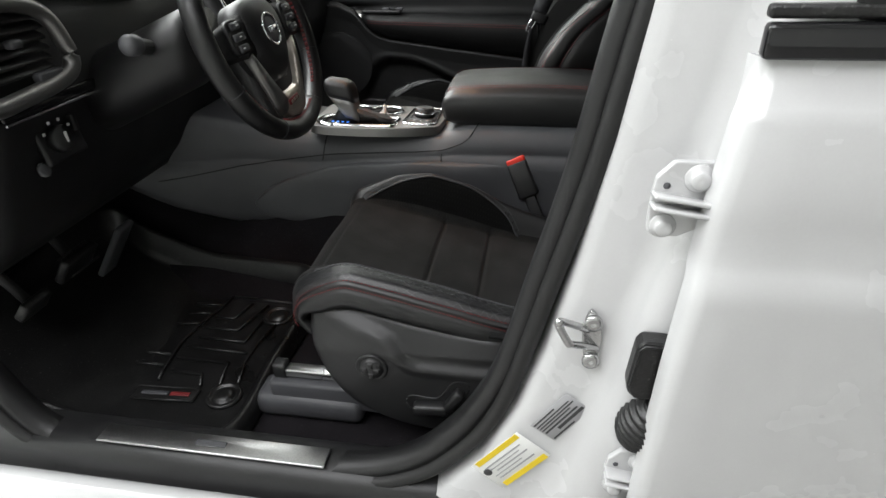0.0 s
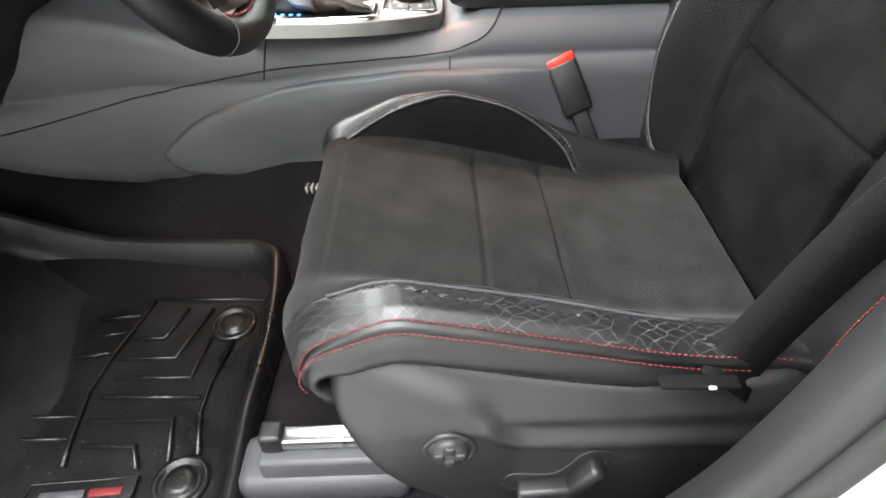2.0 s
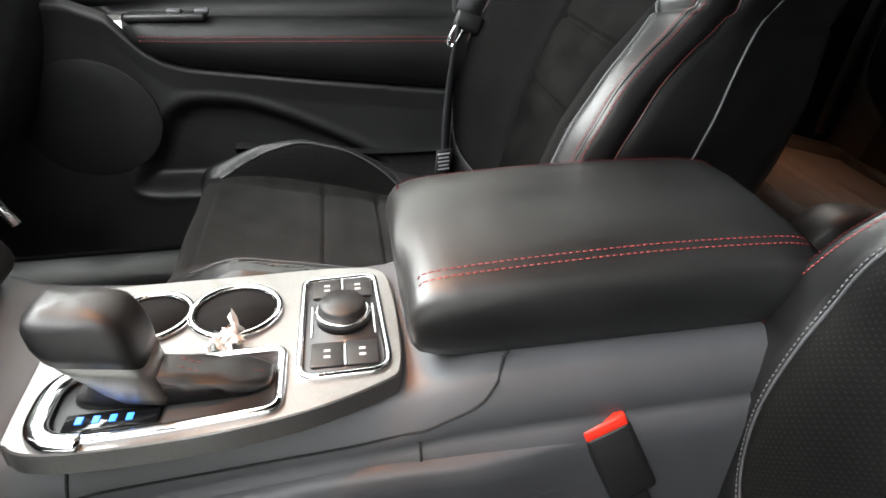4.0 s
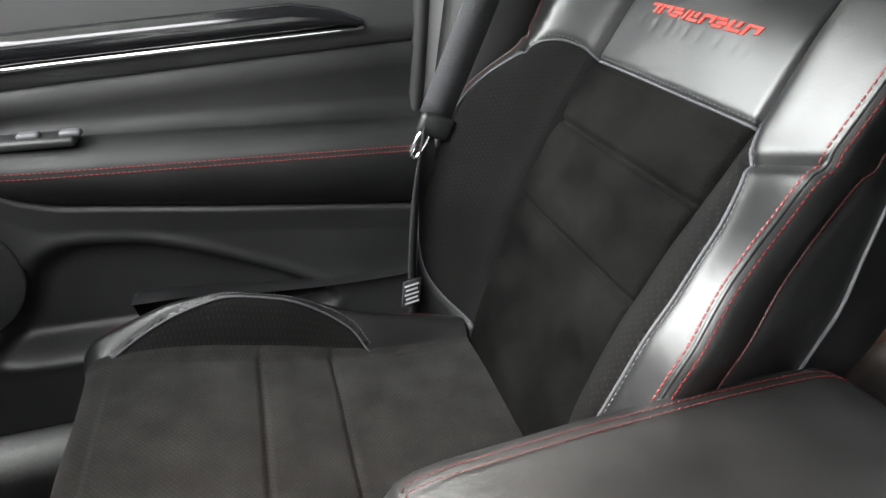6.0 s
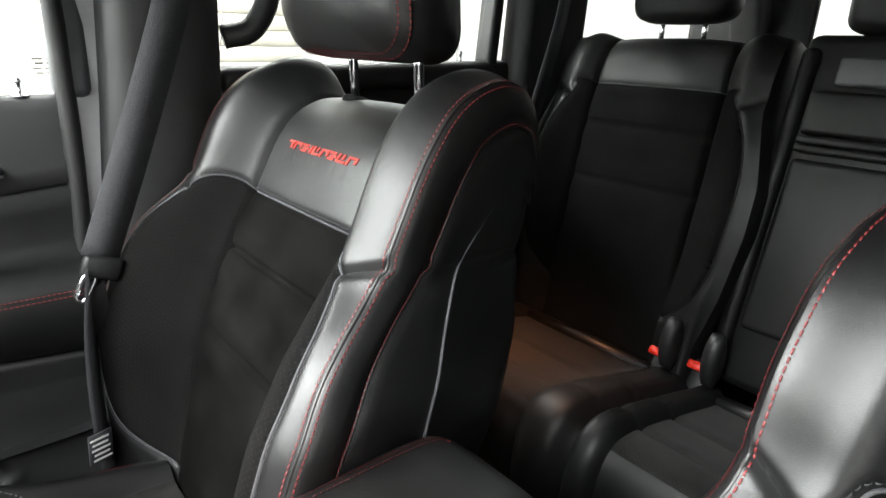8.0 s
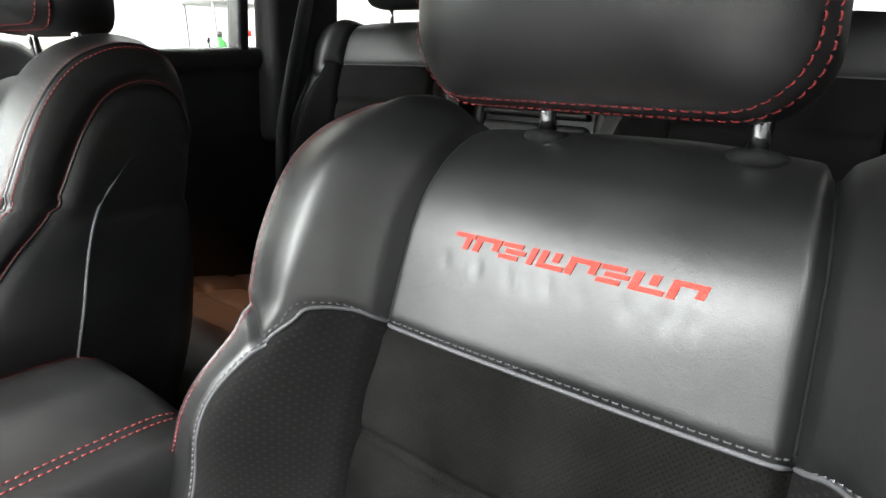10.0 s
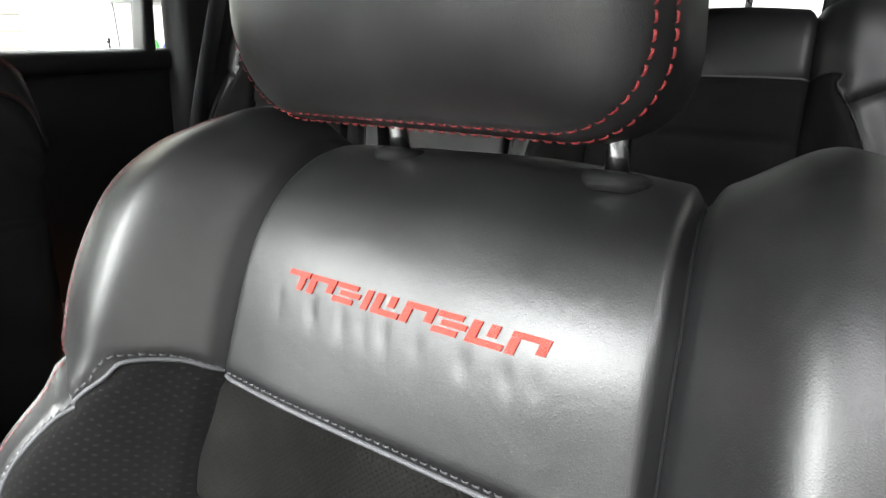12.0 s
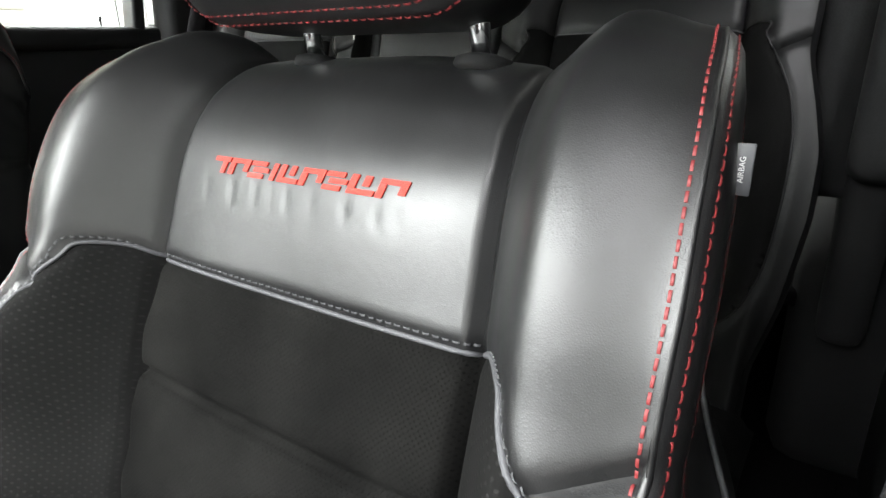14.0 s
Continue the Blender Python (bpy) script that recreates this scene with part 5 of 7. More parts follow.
# wire shelf with bottles by the far wall
rack = thing("wire_shelf", (2.05, 3.0, 0.16), "white wire shelf rack against the garage wall", "shelf")
for dx in (-0.20, 0.20):
    for dy in (-0.14, 0.14):
        part("post", tube([(dx, dy, 0.0), (dx, dy, 1.62)], 0.010, 8), SATIN, rack)
for z in (0.65, 1.06, 1.42):
    part("shelf_board", block(0.42, 0.30, 0.016, (0, 0, z), 0.004), SATIN, rack)
    for k in range(7):
        part("shelf_wire", tube([(-0.20 + 0.066 * k, -0.15, z + 0.012), (-0.20 + 0.066 * k, 0.15, z + 0.012)], 0.003, 6), SATIN, rack)
GREEN = mat("green_bottle", (0.05, 0.32, 0.06), 0.35, var=0.1)
BLUEP = mat("blue_bottle", (0.04, 0.13, 0.45), 0.35, var=0.1)
for x, z, h, r, mt, tone in ((1.93, 1.236, 0.20, 0.036, GREEN, "green"), (2.02, 1.236, 0.17, 0.034, BLUEP, "blue"), (2.13, 1.236, 0.21, 0.030, PAPER, "white"), (2.20, 1.236, 0.15, 0.034, GREEN, "green"),
                             (1.96, 1.596, 0.18, 0.034, PAPER, "white"), (2.10, 1.596, 0.16, 0.036, BLUEP, "blue")):
    bt = thing("bottle", (x, 2.95, z), tone + " plastic bottle standing on the wire shelf", "bottle", "bottles on the shelf")
    part("bottle_body", lathe([(0.0, 0.0), (r * 0.95, 0.0), (r, 0.006), (r, h * 0.62), (r * 0.8, h * 0.72), (r * 0.38, h * 0.80), (r * 0.36, h * 0.86)], 18), mt, bt)
    part("cap", lathe([(r * 0.42, h * 0.85), (r * 0.42, h * 0.98), (r * 0.36, h), (0.0, h)], 14), INK if tone != "white" else REDPLASTIC, bt)


# ---- seats ----
front_seat("black leather and suede driver seat with red stitching", 0.0, 0.0, 1, Backrest(DRIVER_BACK, 1.145, 0.236, 0.5, low=0.64), driver_place(0.338, 1.437), 0.010, -0.05)
front_seat("black leather and suede front passenger seat with red stitching", 0.7745, -0.117, -1, Backrest(PASSENGER_BACK, 1.183, 0.247), (0.332, 1.468), 0.012, 0.04)


# ---- rear seats ----
REAR_BACK = [(0.790, 0.76), (0.822, 0.92), (0.856, 1.08), (0.887, 1.22), (0.910, 1.311), (0.930, 1.365), (0.954, 1.392), (0.984, 1.400), (1.022, 1.396), (1.042, 1.382)]


def rear_back(name, label, cy):
    """Outer rear seat: a flatter backrest of the same cut as the front ones."""
    ob = thing(name, (0.60, cy, 0.60), label, "car seat", "rear seats")
    rest = Backrest(REAR_BACK, 1.311, 0.222, 0.85, 0.42)
    at = np.array([0, cy, 0])
    for key, (V, F, UV) in panels(rest.w, rest.c, rest.cuts, 90, 120, rest.lines, rest.regions, rest.point).items():
        k = key.split(".")[0]
        under(ob, part("back_" + k, uv_mesh(V + at, F, UV), REARSUEDE if k in ("insert", "wing") else DEEP, None))
    ss = np.linspace(0, rest.end, 40)
    for sg in (1, -1):
        P, n = surf_line(rest.point, [(float(rest.w(s)), s) for s in ss], sg)
        V = np.concatenate([P + at, P + at + [0.012, sg * 0.006, -0.004], P + at + [0.03, sg * 0.006, -0.01], P + at + [0.12, sg * 0.0, -0.03]])
        F = [(i * 40 + k, i * 40 + k + 1, (i + 1) * 40 + k + 1, (i + 1) * 40 + k) for i in range(3) for k in range(39)]
        under(ob, part("back_side", mesh_from(V, F), DEEP, None))
        ln, nn = surf_line(rest.point, rest.wing, sg, 0.0008)
        under(ob, part("piping", tube([Vector(q) + Vector(at) for q in ln], 0.0014, 6), DEEP, None))
    ln, nn = surf_line(rest.point, [(u, rest.seam) for u in np.linspace(-0.139, 0.139, 30)], 1, 0.0008)
    under(ob, part("piping", tube([Vector(q) + Vector(at) for q in ln], 0.0014, 6), PIPING, None))
    return ob


def rear_headrest(label, cy, z0, w, h):
    ob = thing("rear_headrest", (0.98, cy, 1.41), label, "headrest", "rear headrests")
    rows, m = [], 28
    V, F = [], []
    prof = [(0.05, -0.045), (0.6, -0.043), (0.85, -0.036), (0.97, -0.02), (1.0, 0.0), (0.98, 0.03), (0.9, 0.045), (0.1, 0.05)]
    for sc, dx in prof:
        for k in range(m):
            a = 2 * math.pi * k / m
            c, s = math.cos(a), math.sin(a)
            V.append((0.985 + dx, cy + w * sc * math.copysign(abs(c) ** 0.45, c), z0 + h + h * sc * math.copysign(abs(s) ** 0.45, s)))
    for i in range(len(prof) - 1):
        for k in range(m):
            F.append((i * m + k, i * m + (k + 1) % m, (i + 1) * m + (k + 1) % m, (i + 1) * m + k))
    F += [tuple(range(m)), tuple(range((len(prof) - 1) * m, len(prof) * m))]
    under(ob, part("pad", mesh_from(V, F), DEEP, None))
    for sg in (1, -1):
        under(ob, part("post", tube([(0.99, cy + sg * 0.045, z0 - 0.05), (0.99, cy + sg * 0.045, z0 + 0.03)], 0.005, 10), CHROME, None))
    return ob


right = rear_back("rear_bench", "black leather and suede rear passenger-side seat", 0.772)
left = rear_back("rear_bench", "black leather and suede rear driver-side seat", 0.0)
mid = thing("rear_bench_centre", (0.60, 0.39, 0.60), "black leather rear centre seat with folded armrest", "car seat", "rear seats")
tilt = (0, 14.0, 0)
under(mid, part("centre_panel", block(0.06, 0.290, 0.62, (0.915, 0.387, 1.11), 0.02, 3, tilt), DEEP))
for y in (0.258, 0.516):
    under(mid, part("side_roll", block(0.05, 0.030, 0.60, (0.893, y, 1.10), 0.014, 3, tilt), DEEP))
under(mid, part("armrest_pad", block(0.03, 0.215, 0.30, (0.868, 0.387, 1.072), 0.010, 3, tilt), DEEP, None, "folded armrest pad"))
under(mid, part("armrest_band", block(0.03, 0.215, 0.011, (0.9045, 0.387, 1.2345), 0.004, 2, tilt), DEEP))
under(mid, part("armrest_band", block(0.03, 0.215, 0.012, (0.908, 0.387, 1.2485), 0.004, 2, tilt), DEEP))
under(mid, part("armrest_top", block(0.03, 0.215, 0.070, (0.918, 0.387, 1.292), 0.008, 3, tilt), DEEP))
under(mid, part("upper_recess", block(0.02, 0.150, 0.044, (0.917, 0.387, 1.358), 0.006, 3, tilt), GREYPLASTIC))
rear_headrest("black leather rear passenger-side headrest", 0.772, 1.430, 0.105, 0.075)
rear_headrest("black leather rear driver-side headrest", 0.0, 1.430, 0.105, 0.075)
rear_headrest("black leather rear centre headrest", 0.385, 1.41, 0.10, 0.05)


def rear_cushion(ob, cy, half):
    prof = spline2([(0.42, 0.66), (0.40, 0.74), (0.405, 0.82), (0.43, 0.868), (0.47, 0.876), (0.56, 0.855), (0.68, 0.822), (0.74, 0.805), (0.80, 0.792)])
    send = float(prof[0][-1])
    def pt(u, s):
        u, s = np.asarray(u, float), np.asarray(s, float)
        x, z, tx, tz = along(s, prof)
        au = np.abs(u) / half
        d = 0.018 * ease(au, 0.5, 0.75) - 0.03 * ease(au, 0.85, 1.0)
        for q in (0.30, 0.40):
            d = d - 0.006 * np.exp(-((s - q) / 0.008) ** 2)
        d = d - 0.005 * np.exp(-((au - 0.6) * half / 0.006) ** 2)
        return np.stack([x - tz * d, u, z + tx * d], -1)
    reg = lambda C: np.where(np.abs(C[:, 0]) > 0.6 * half, np.where(C[:, 0] > 0, "bolster.a", "bolster.b"), np.where(C[:, 1] > 0.22, "insert", "front")).astype(object)  # noqa: E731
    for key, (V, F, UV) in panels(lambda s: half + 0 * s, lambda s: 0.6 * half + 0 * s, (0, 0.22, send), 50, 60, [], reg, pt).items():
        k = key.split(".")[0]
        # the paler suede stands in for warm light on this insert
        under(ob, part("cushion_" + k, uv_mesh(V + np.array([0, cy, 0]), F, UV), DUSTYLIT if k == "insert" else DEEP, None))
    under(ob, part("cushion_base", block(0.36, half * 2 - 0.02, 0.14, (0.61, cy, 0.70), 0.03), DEEP, None))
    under(ob, part("cushion_rear_roll", sweep([(0.775, cy - half * 0.62, 0.797), (0.775, cy, 0.800), (0.775, cy + half * 0.62, 0.797)], ring(0.016, 12)), LEATHER, None, "black leather roll at the back of the cushion"))
    return ob


rear_cushion(right, 0.772, 0.245)
rear_cushion(mid, 0.39, 0.150)
rear_cushion(left, 0.0, 0.245)
for x, y in ((0.785, 0.607), (0.795, 0.535)):
    b = thing("rear_buckle", (x, y, 0.80), "black rear belt buckle with a red button", "seat belt buckle", "rear buckles")
    part("housing", block(0.022, 0.036, 0.07, (0.01, 0, 0.01), 0.006, 2, (0, 30, 0)), PLASTIC, b)
    part("button", block(0.016, 0.03, 0.016, (-0.012, 0, 0.045), 0.003, 1, (0, 30, 0)), REDPLASTIC, b, "red release button")


for ob, y in ((right, 0.585), (mid, 0.505)):
    cover = hull([[(0.775 + dx + 0.024 * sc * math.cos(a), y + o, 0.872 + 0.052 * sc * math.sin(a)) for a in np.linspace(0, 2 * math.pi, 24, endpoint=False)] for sc, o, dx in ((0.7, -0.014, 0.0), (1.0, -0.009, 0.0), (1.0, 0.009, 0.0), (0.7, 0.014, 0.0))], None, "h")
    under(ob, part("hinge_cover", cover, PLASTIC, None, "black plastic hinge cover"))


# ---- belts ----
def band(points, w, across, name, label):
    secs = []
    for q in smooth_line(points, 8):
        a = Vector(across).normalized() * w / 2
        n = Vector((0, -0.0008, 0))
        secs.append([tuple(q - a + n), tuple(q + a + n), tuple(q + a - n), tuple(q - a - n)])
    return hull(secs, None, name)


pbelt = thing("passenger_belt", (0.03, 1.03, 1.2), "grey passenger seat belt hanging on the door pillar", "seat belt")
under(pbelt, part("webbing", band([(0.165, 1.02, 1.66), (0.10, 1.012, 1.45), (0.02, 1.005, 1.25), (-0.045, 1.0, 1.10)], 0.047, (0.93, 0, -0.36), "w", ""), BELT, None, "grey webbing"))
under(pbelt, part("lap_webbing", band([(-0.055, 1.004, 1.09), (-0.075, 0.995, 0.98), (-0.085, 0.985, 0.85), (-0.08, 0.985, 0.74)], 0.047, (0.5, 0.85, 0), "w", ""), BELT, None, "grey webbing"))
under(pbelt, part("tongue_body", block(0.05, 0.016, 0.032, (-0.045, 0.998, 1.085), 0.006, 2, (0, 20, 0)), PLASTIC))
under(pbelt, part("tongue", tube(smooth_line([(-0.055, 0.994, 1.075), (-0.07, 0.992, 1.05), (-0.078, 0.992, 1.045), (-0.082, 0.992, 1.053), (-0.068, 0.993, 1.08)], 5, True), 0.0028, 8, True), CHROME, None, "steel belt tongue"))
under(pbelt, part("care_label", block(0.034, 0.003, 0.046, (-0.092, 0.963, 0.835), 0.0008, 1, (0, 5, 20)), BELT, None, "sewn label"))
for k in range(5):
    under(pbelt, part("label_bar", block(0.026 - 0.004 * (k % 2), 0.001, 0.0028, (-0.092, 0.9605, 0.850 - 0.008 * k), 0, 1, (0, 5, 20)), PRINT, None))

rbelt = thing("rear_belt", (0.87, 1.02, 1.2), "grey rear seat belt hanging down the rear pillar", "seat belt")
under(rbelt, part("webbing", band([(0.955, 1.038, 1.56), (0.925, 1.022, 1.48), (0.885, 1.005, 1.40), (0.832, 1.003, 1.254), (0.808, 1.012, 1.14), (0.798, 1.024, 0.93), (0.800, 1.030, 0.80)], 0.044, (0.93, 0.10, -0.34), "w", ""), BELT, None, "grey webbing"))
under(rbelt, part("belt_guide", block(0.060, 0.016, 0.030, (0.952, 1.038, 1.55), 0.006, 2, (0, 20, 0)), PLASTIC, None, "black belt guide"))

dbelt = thing("driver_belt", (0.08, -0.36, 1.3), "dark driver seat belt hanging on the door pillar", "seat belt")
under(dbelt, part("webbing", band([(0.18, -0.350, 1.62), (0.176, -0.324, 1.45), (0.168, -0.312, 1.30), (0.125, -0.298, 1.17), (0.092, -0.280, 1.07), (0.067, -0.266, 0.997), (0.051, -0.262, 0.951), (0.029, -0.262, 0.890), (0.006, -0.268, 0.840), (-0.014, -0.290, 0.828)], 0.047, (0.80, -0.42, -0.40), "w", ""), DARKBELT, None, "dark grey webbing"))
under(dbelt, part("belt_slot", block(0.070, 0.014, 0.005, (-0.042, -0.297, 0.8455), 0.002, 2, (0, 3, 0)), WELL, None, "dark slot in the seat shield"))
under(dbelt, part("belt_end", block(0.007, 0.004, 0.003, (-0.034, -0.305, 0.848), 0.001, 1), LABELGREY, None, "pale stitched belt end"))

tag = thing("airbag_tag", (0.232, -0.2405, 1.250), "grey fabric tag with white print sewn into the seat seam", "fabric tag")
part("fabric", block(0.0014, 0.012, 0.020, (0, 0, 0), 0.0004, 1), GREYPLASTIC, tag)
for k, wd in enumerate(("SRS", "AIRBAG")):
    bm = text_mesh(wd, 0.008 if k == 0 else 0.010, 0.005)
    for v in bm.verts:
        v.co.z = 0.0003 if v.co.z > 0 else 0.0
    bm.transform(Matrix.Translation((-0.0008, 0.0022 - 0.0045 * k, 0)) @ Matrix(((0, 0, -1, 0), (0, 1, 0, 0), (1, 0, 0, 0), (0, 0, 0, 1))))
    part("lettering", bm, PRINT, tag, "white printed words")

buckle = thing("driver_buckle", (-0.03, 0.225, 0.78), "black driver belt buckle with a red button beside the seat", "seat belt buckle")
ax = Vector((-0.058, 0.035, 0.125)).normalized()
bm = block(0.046, 0.026, 0.085, (0, 0, 0), 0.006, 3)
Rb = Vector((0, 0, 1)).rotation_difference(ax).to_matrix().to_4x4()
bm.transform(Matrix.Translation((-0.052, 0.244, 0.862)) @ Rb)
under(buckle, part("housing", bm, PLASTIC))
bm = block(0.042, 0.021, 0.014, (0, 0, 0.041), 0.003, 2)
bm.transform(Matrix.Translation((-0.053, 0.243, 0.865)) @ Rb)
under(buckle, part("button", bm, REDPLASTIC, None, "red release button"))
bm = block(0.026, 0.008, 0.11, (0, 0, -0.085), 0.003, 2)
bm.transform(Matrix.Translation((-0.052, 0.244, 0.862)) @ Rb)
under(buckle, part("stalk", bm, PLASTIC))


# ---- centre console ----
console = thing("centre_console", (-0.2, 0.37, 0.60), "dark grey centre console with satin silver shifter plate", "centre console")
def con(name, bm, material, label="", sharp=None):
    return under(console, part(name, bm, material, None, label, sharp))


def con_section(x):
    """Half sections of the console, mirrored about the middle of the car."""
    top = float(np.interp(x, [-0.95, -0.66, -0.60, -0.50, -0.25, -0.18, 0.12, 0.16, 0.25], [1.06, 0.965, 0.944, 0.945, 0.946, 0.968, 0.968, 0.93, 0.80]))
    bot = float(np.interp(x, [-0.95, -0.874, -0.737, -0.48, -0.3, 0.25], [0.87, 0.815, 0.75, 0.712, 0.70, 0.69]))
    yl = float(np.interp(x, [-0.95, -0.835, -0.7, -0.5, 0.25], [0.10, 0.135, 0.20, 0.232, 0.24]))
    mid_ = float(np.interp(x, [-0.95, -0.835, -0.523, -0.235, 0.25], [0.93, 0.905, 0.882, 0.912, 0.915]))
    mid_ = min(mid_, top - 0.04)
    left = [(yl + 0.03, bot - 0.02), (yl + 0.004, bot), (yl, bot + 0.02), (yl + 0.004, mid_ - 0.03), (yl + 0.010, mid_ - 0.004), (yl + 0.016, mid_), (yl + 0.014, mid_ + 0.004), (yl + 0.020, top - 0.03), (yl + 0.03, top - 0.008), (yl + 0.045, top)]
    right = [(0.74 - y, z) for y, z in reversed(left)]
    return [(x, y, z) for y, z in left + right]


con("console_body", hull([con_section(x) for x in np.linspace(-0.95, 0.25, 40)], None, "c", sharp=30), GREYPLASTIC, "charcoal plastic console body")
def side_y(x, z):
    """How far out the console's side stands at a place."""
    sec = con_section(x)[:10]
    return float(np.interp(z, [q[2] for q in sec], [q[1] for q in sec]))


# raised oval in the side panel, and the joints between the trim pieces
oval = [(-0.683, 0.782), (-0.678, 0.800), (-0.617, 0.842), (-0.528, 0.868), (-0.444, 0.884), (-0.362, 0.891), (-0.28, 0.897), (-0.115, 0.893), (0.05, 0.88), (0.10, 0.84), (0.10, 0.76), (-0.20, 0.735), (-0.475, 0.733), (-0.58, 0.738), (-0.647, 0.752), (-0.675, 0.766)]
oval = [(p.x, p.z) for p in smooth_line([(x, 0, z) for x, z in oval], 8, True)]
cxo, czo = -0.30, 0.81
V, F = [], []
for sc, o in ((1.0, -0.004), (0.992, 0.003), (0.97, 0.008), (0.93, 0.010), (0.7, 0.011), (0.3, 0.011)):
    for x, z in oval:
        xx, zz_ = cxo + (x - cxo) * (1 - (1 - sc) * 0.45), czo + (z - czo) * sc
        V.append((xx, side_y(xx, zz_) - o * (1 - ease(xx, -0.20, -0.10)) - 0.0005, zz_))
mo = len(oval)
for i in range(5):
    for k in range(mo):
        F.append((i * mo + k, i * mo + (k + 1) % mo, (i + 1) * mo + (k + 1) % mo, (i + 1) * mo + k))
F.append(tuple(range(5 * mo, 6 * mo)))
con("side_relief", mesh_from(V, F), GREYPLASTIC, "raised oval side panel")
con("wire_clip", block(0.034, 0.012, 0.010, (-0.452, 0.168, 0.741), 0.003, 2, (0, 0, -8)), PLASTIC, "dark clip with pale ribs")
for k in range(4):
    con("clip_rib", block(0.003, 0.014, 0.013, (-0.464 + 0.008 * k, 0.167, 0.741), 0.001, 1, (0, 0, -8)), LABELGREY)
seam = [(-0.868, 0.868), (-0.74, 0.878), (-0.634, 0.889), (-0.492, 0.902), (-0.36, 0.910), (-0.25, 0.917), (-0.21, 0.928), (-0.18, 0.943), (-0.155, 0.975)]
con("joint", tube([(q.x, side_y(q.x, q.z) - 0.0002, q.z) for q in smooth_line([(x, 0, z) for x, z in seam], 6)], 0.0013, 6), HEADLINER)
con("joint", tube([(-0.516 + 0.012 * t, side_y(-0.516, 0.888 + 0.06 * t) - 0.0002, 0.888 + 0.062 * t) for t in np.linspace(0, 1, 8)], 0.0012, 6), HEADLINER)
con("joint", tube([(-0.236, side_y(-0.236, 0.912 - 0.02 * t) - 0.0002, 0.912 - 0.02 * t) for t in np.linspace(0, 1, 4)], 0.0012, 6), HEADLINER)
# satin plate
def plate_outline(z):
    return smooth_line([(-0.536, 0.255, z), (-0.530, 0.240, z), (-0.512, 0.231, z), (-0.47, 0.228, z), (-0.39, 0.233, z), (-0.32, 0.247, z), (-0.262, 0.270, z), (-0.246, 0.287, z), (-0.242, 0.35, z), (-0.244, 0.415, z), (-0.255, 0.444, z), (-0.30, 0.452, z), (-0.40, 0.447, z), (-0.51, 0.442, z), (-0.540, 0.436, z), (-0.549, 0.418, z), (-0.545, 0.36, z)], 6, True)


def flat_piece(line, thick, inset=0.003):
    c = sum((Vector(q) for q in line), Vector()) / len(line)
    m = len(line)
    V, F = [], []
    for sc, dz in ((1.0, -thick), (1.0, -0.0015), (1 - inset * 3, 0.0)):
        for q in line:
            V.append((c.x + (q.x - c.x) * sc, c.y + (q.y - c.y) * sc, q.z + dz))
    for i in range(2):
        for k in range(m):
            F.append((i * m + k, i * m + (k + 1) % m, (i + 1) * m + (k + 1) % m, (i + 1) * m + k))
    F.append(tuple(range(2 * m, 3 * m)))
    F.append(tuple(range(m)))
    return mesh_from(V, F)


TOPTILT = Matrix.Translation((-0.30, 0.365, 0.957)) @ Matrix.Rotation(radians(-3.5), 4, "X") @ Matrix.Rotation(radians(1.5), 4, "Y") @ Matrix.Translation((0.30, -0.365, -0.957))
def top_piece(name, bm, material, label="", sharp=None):
    bm.transform(TOPTILT @ Matrix.Translation((0, 0 if name == "shifter_plate" else -0.022, 0)))
    return con(name, bm, material, label, sharp)


Z = 0.962
CUPS = ((-0.392, 0.040), (-0.468, 0.036))


def holed_plate(line, thick, holes):
    """Flat plate with round openings cut through its top."""
    bm = bmesh.new()
    rims = []
    c = sum((Vector(q) for q in line), Vector()) / len(line)
    for sc, dz in ((1.0, -thick), (1.0, -0.0015), (0.991, 0.0)):
        rims.append([bm.verts.new((c.x + (q.x - c.x) * sc, c.y + (q.y - c.y) * sc, q.z + dz)) for q in line])
    m = len(line)
    for p, q in zip(rims, rims[1:]):
        for k in range(m):
            bm.faces.new((p[k], p[(k + 1) % m], q[(k + 1) % m], q[k]))
    loops = [rims[-1]]
    for cx_, cy_, r in holes:
        loops.append([bm.verts.new((cx_ + r * math.cos(a), cy_ + r * math.sin(a), line[0].z)) for a in np.linspace(0, 2 * math.pi, 36, endpoint=False)])
    edges = []
    for lp in loops:
        for k in range(len(lp)):
            e = bm.edges.get((lp[k], lp[(k + 1) % len(lp)])) or bm.edges.new((lp[k], lp[(k + 1) % len(lp)]))
            edges.append(e)
    bmesh.ops.triangle_fill(bm, use_beauty=True, edges=edges)
    bmesh.ops.recalc_face_normals(bm, faces=bm.faces[:])
    return bm


top_piece("shifter_plate", holed_plate(plate_outline(Z), 0.02, [(x, 0.405 - 0.022, r) for x, r in CUPS]), SATIN, "satin silver plate", 30)
# shifter gate
def rounded_loop(points, radii, z, n=6):
    """Closed outline with rounded corners."""
    p = [Vector((x, y, z)) for x, y in points]
    out = []
    for i, c in enumerate(p):
        a, b = p[i - 1], p[(i + 1) % len(p)]
        q, w = c + (a - c).normalized() * radii[i], c + (b - c).normalized() * radii[i]
        for k in range(n + 1):
            t = k / n
            out.append(q * (1 - t) ** 2 + c * 2 * t * (1 - t) + w * t * t)
    return out


gate = rounded_loop([(-0.517, 0.258), (-0.430, 0.262), (-0.344, 0.272), (-0.344, 0.344), (-0.515, 0.333)], (0.026, 0.02, 0.012, 0.012, 0.024), Z + 0.001)
top_piece("gate_well", flat_piece(gate, 0.01), PLASTIC)
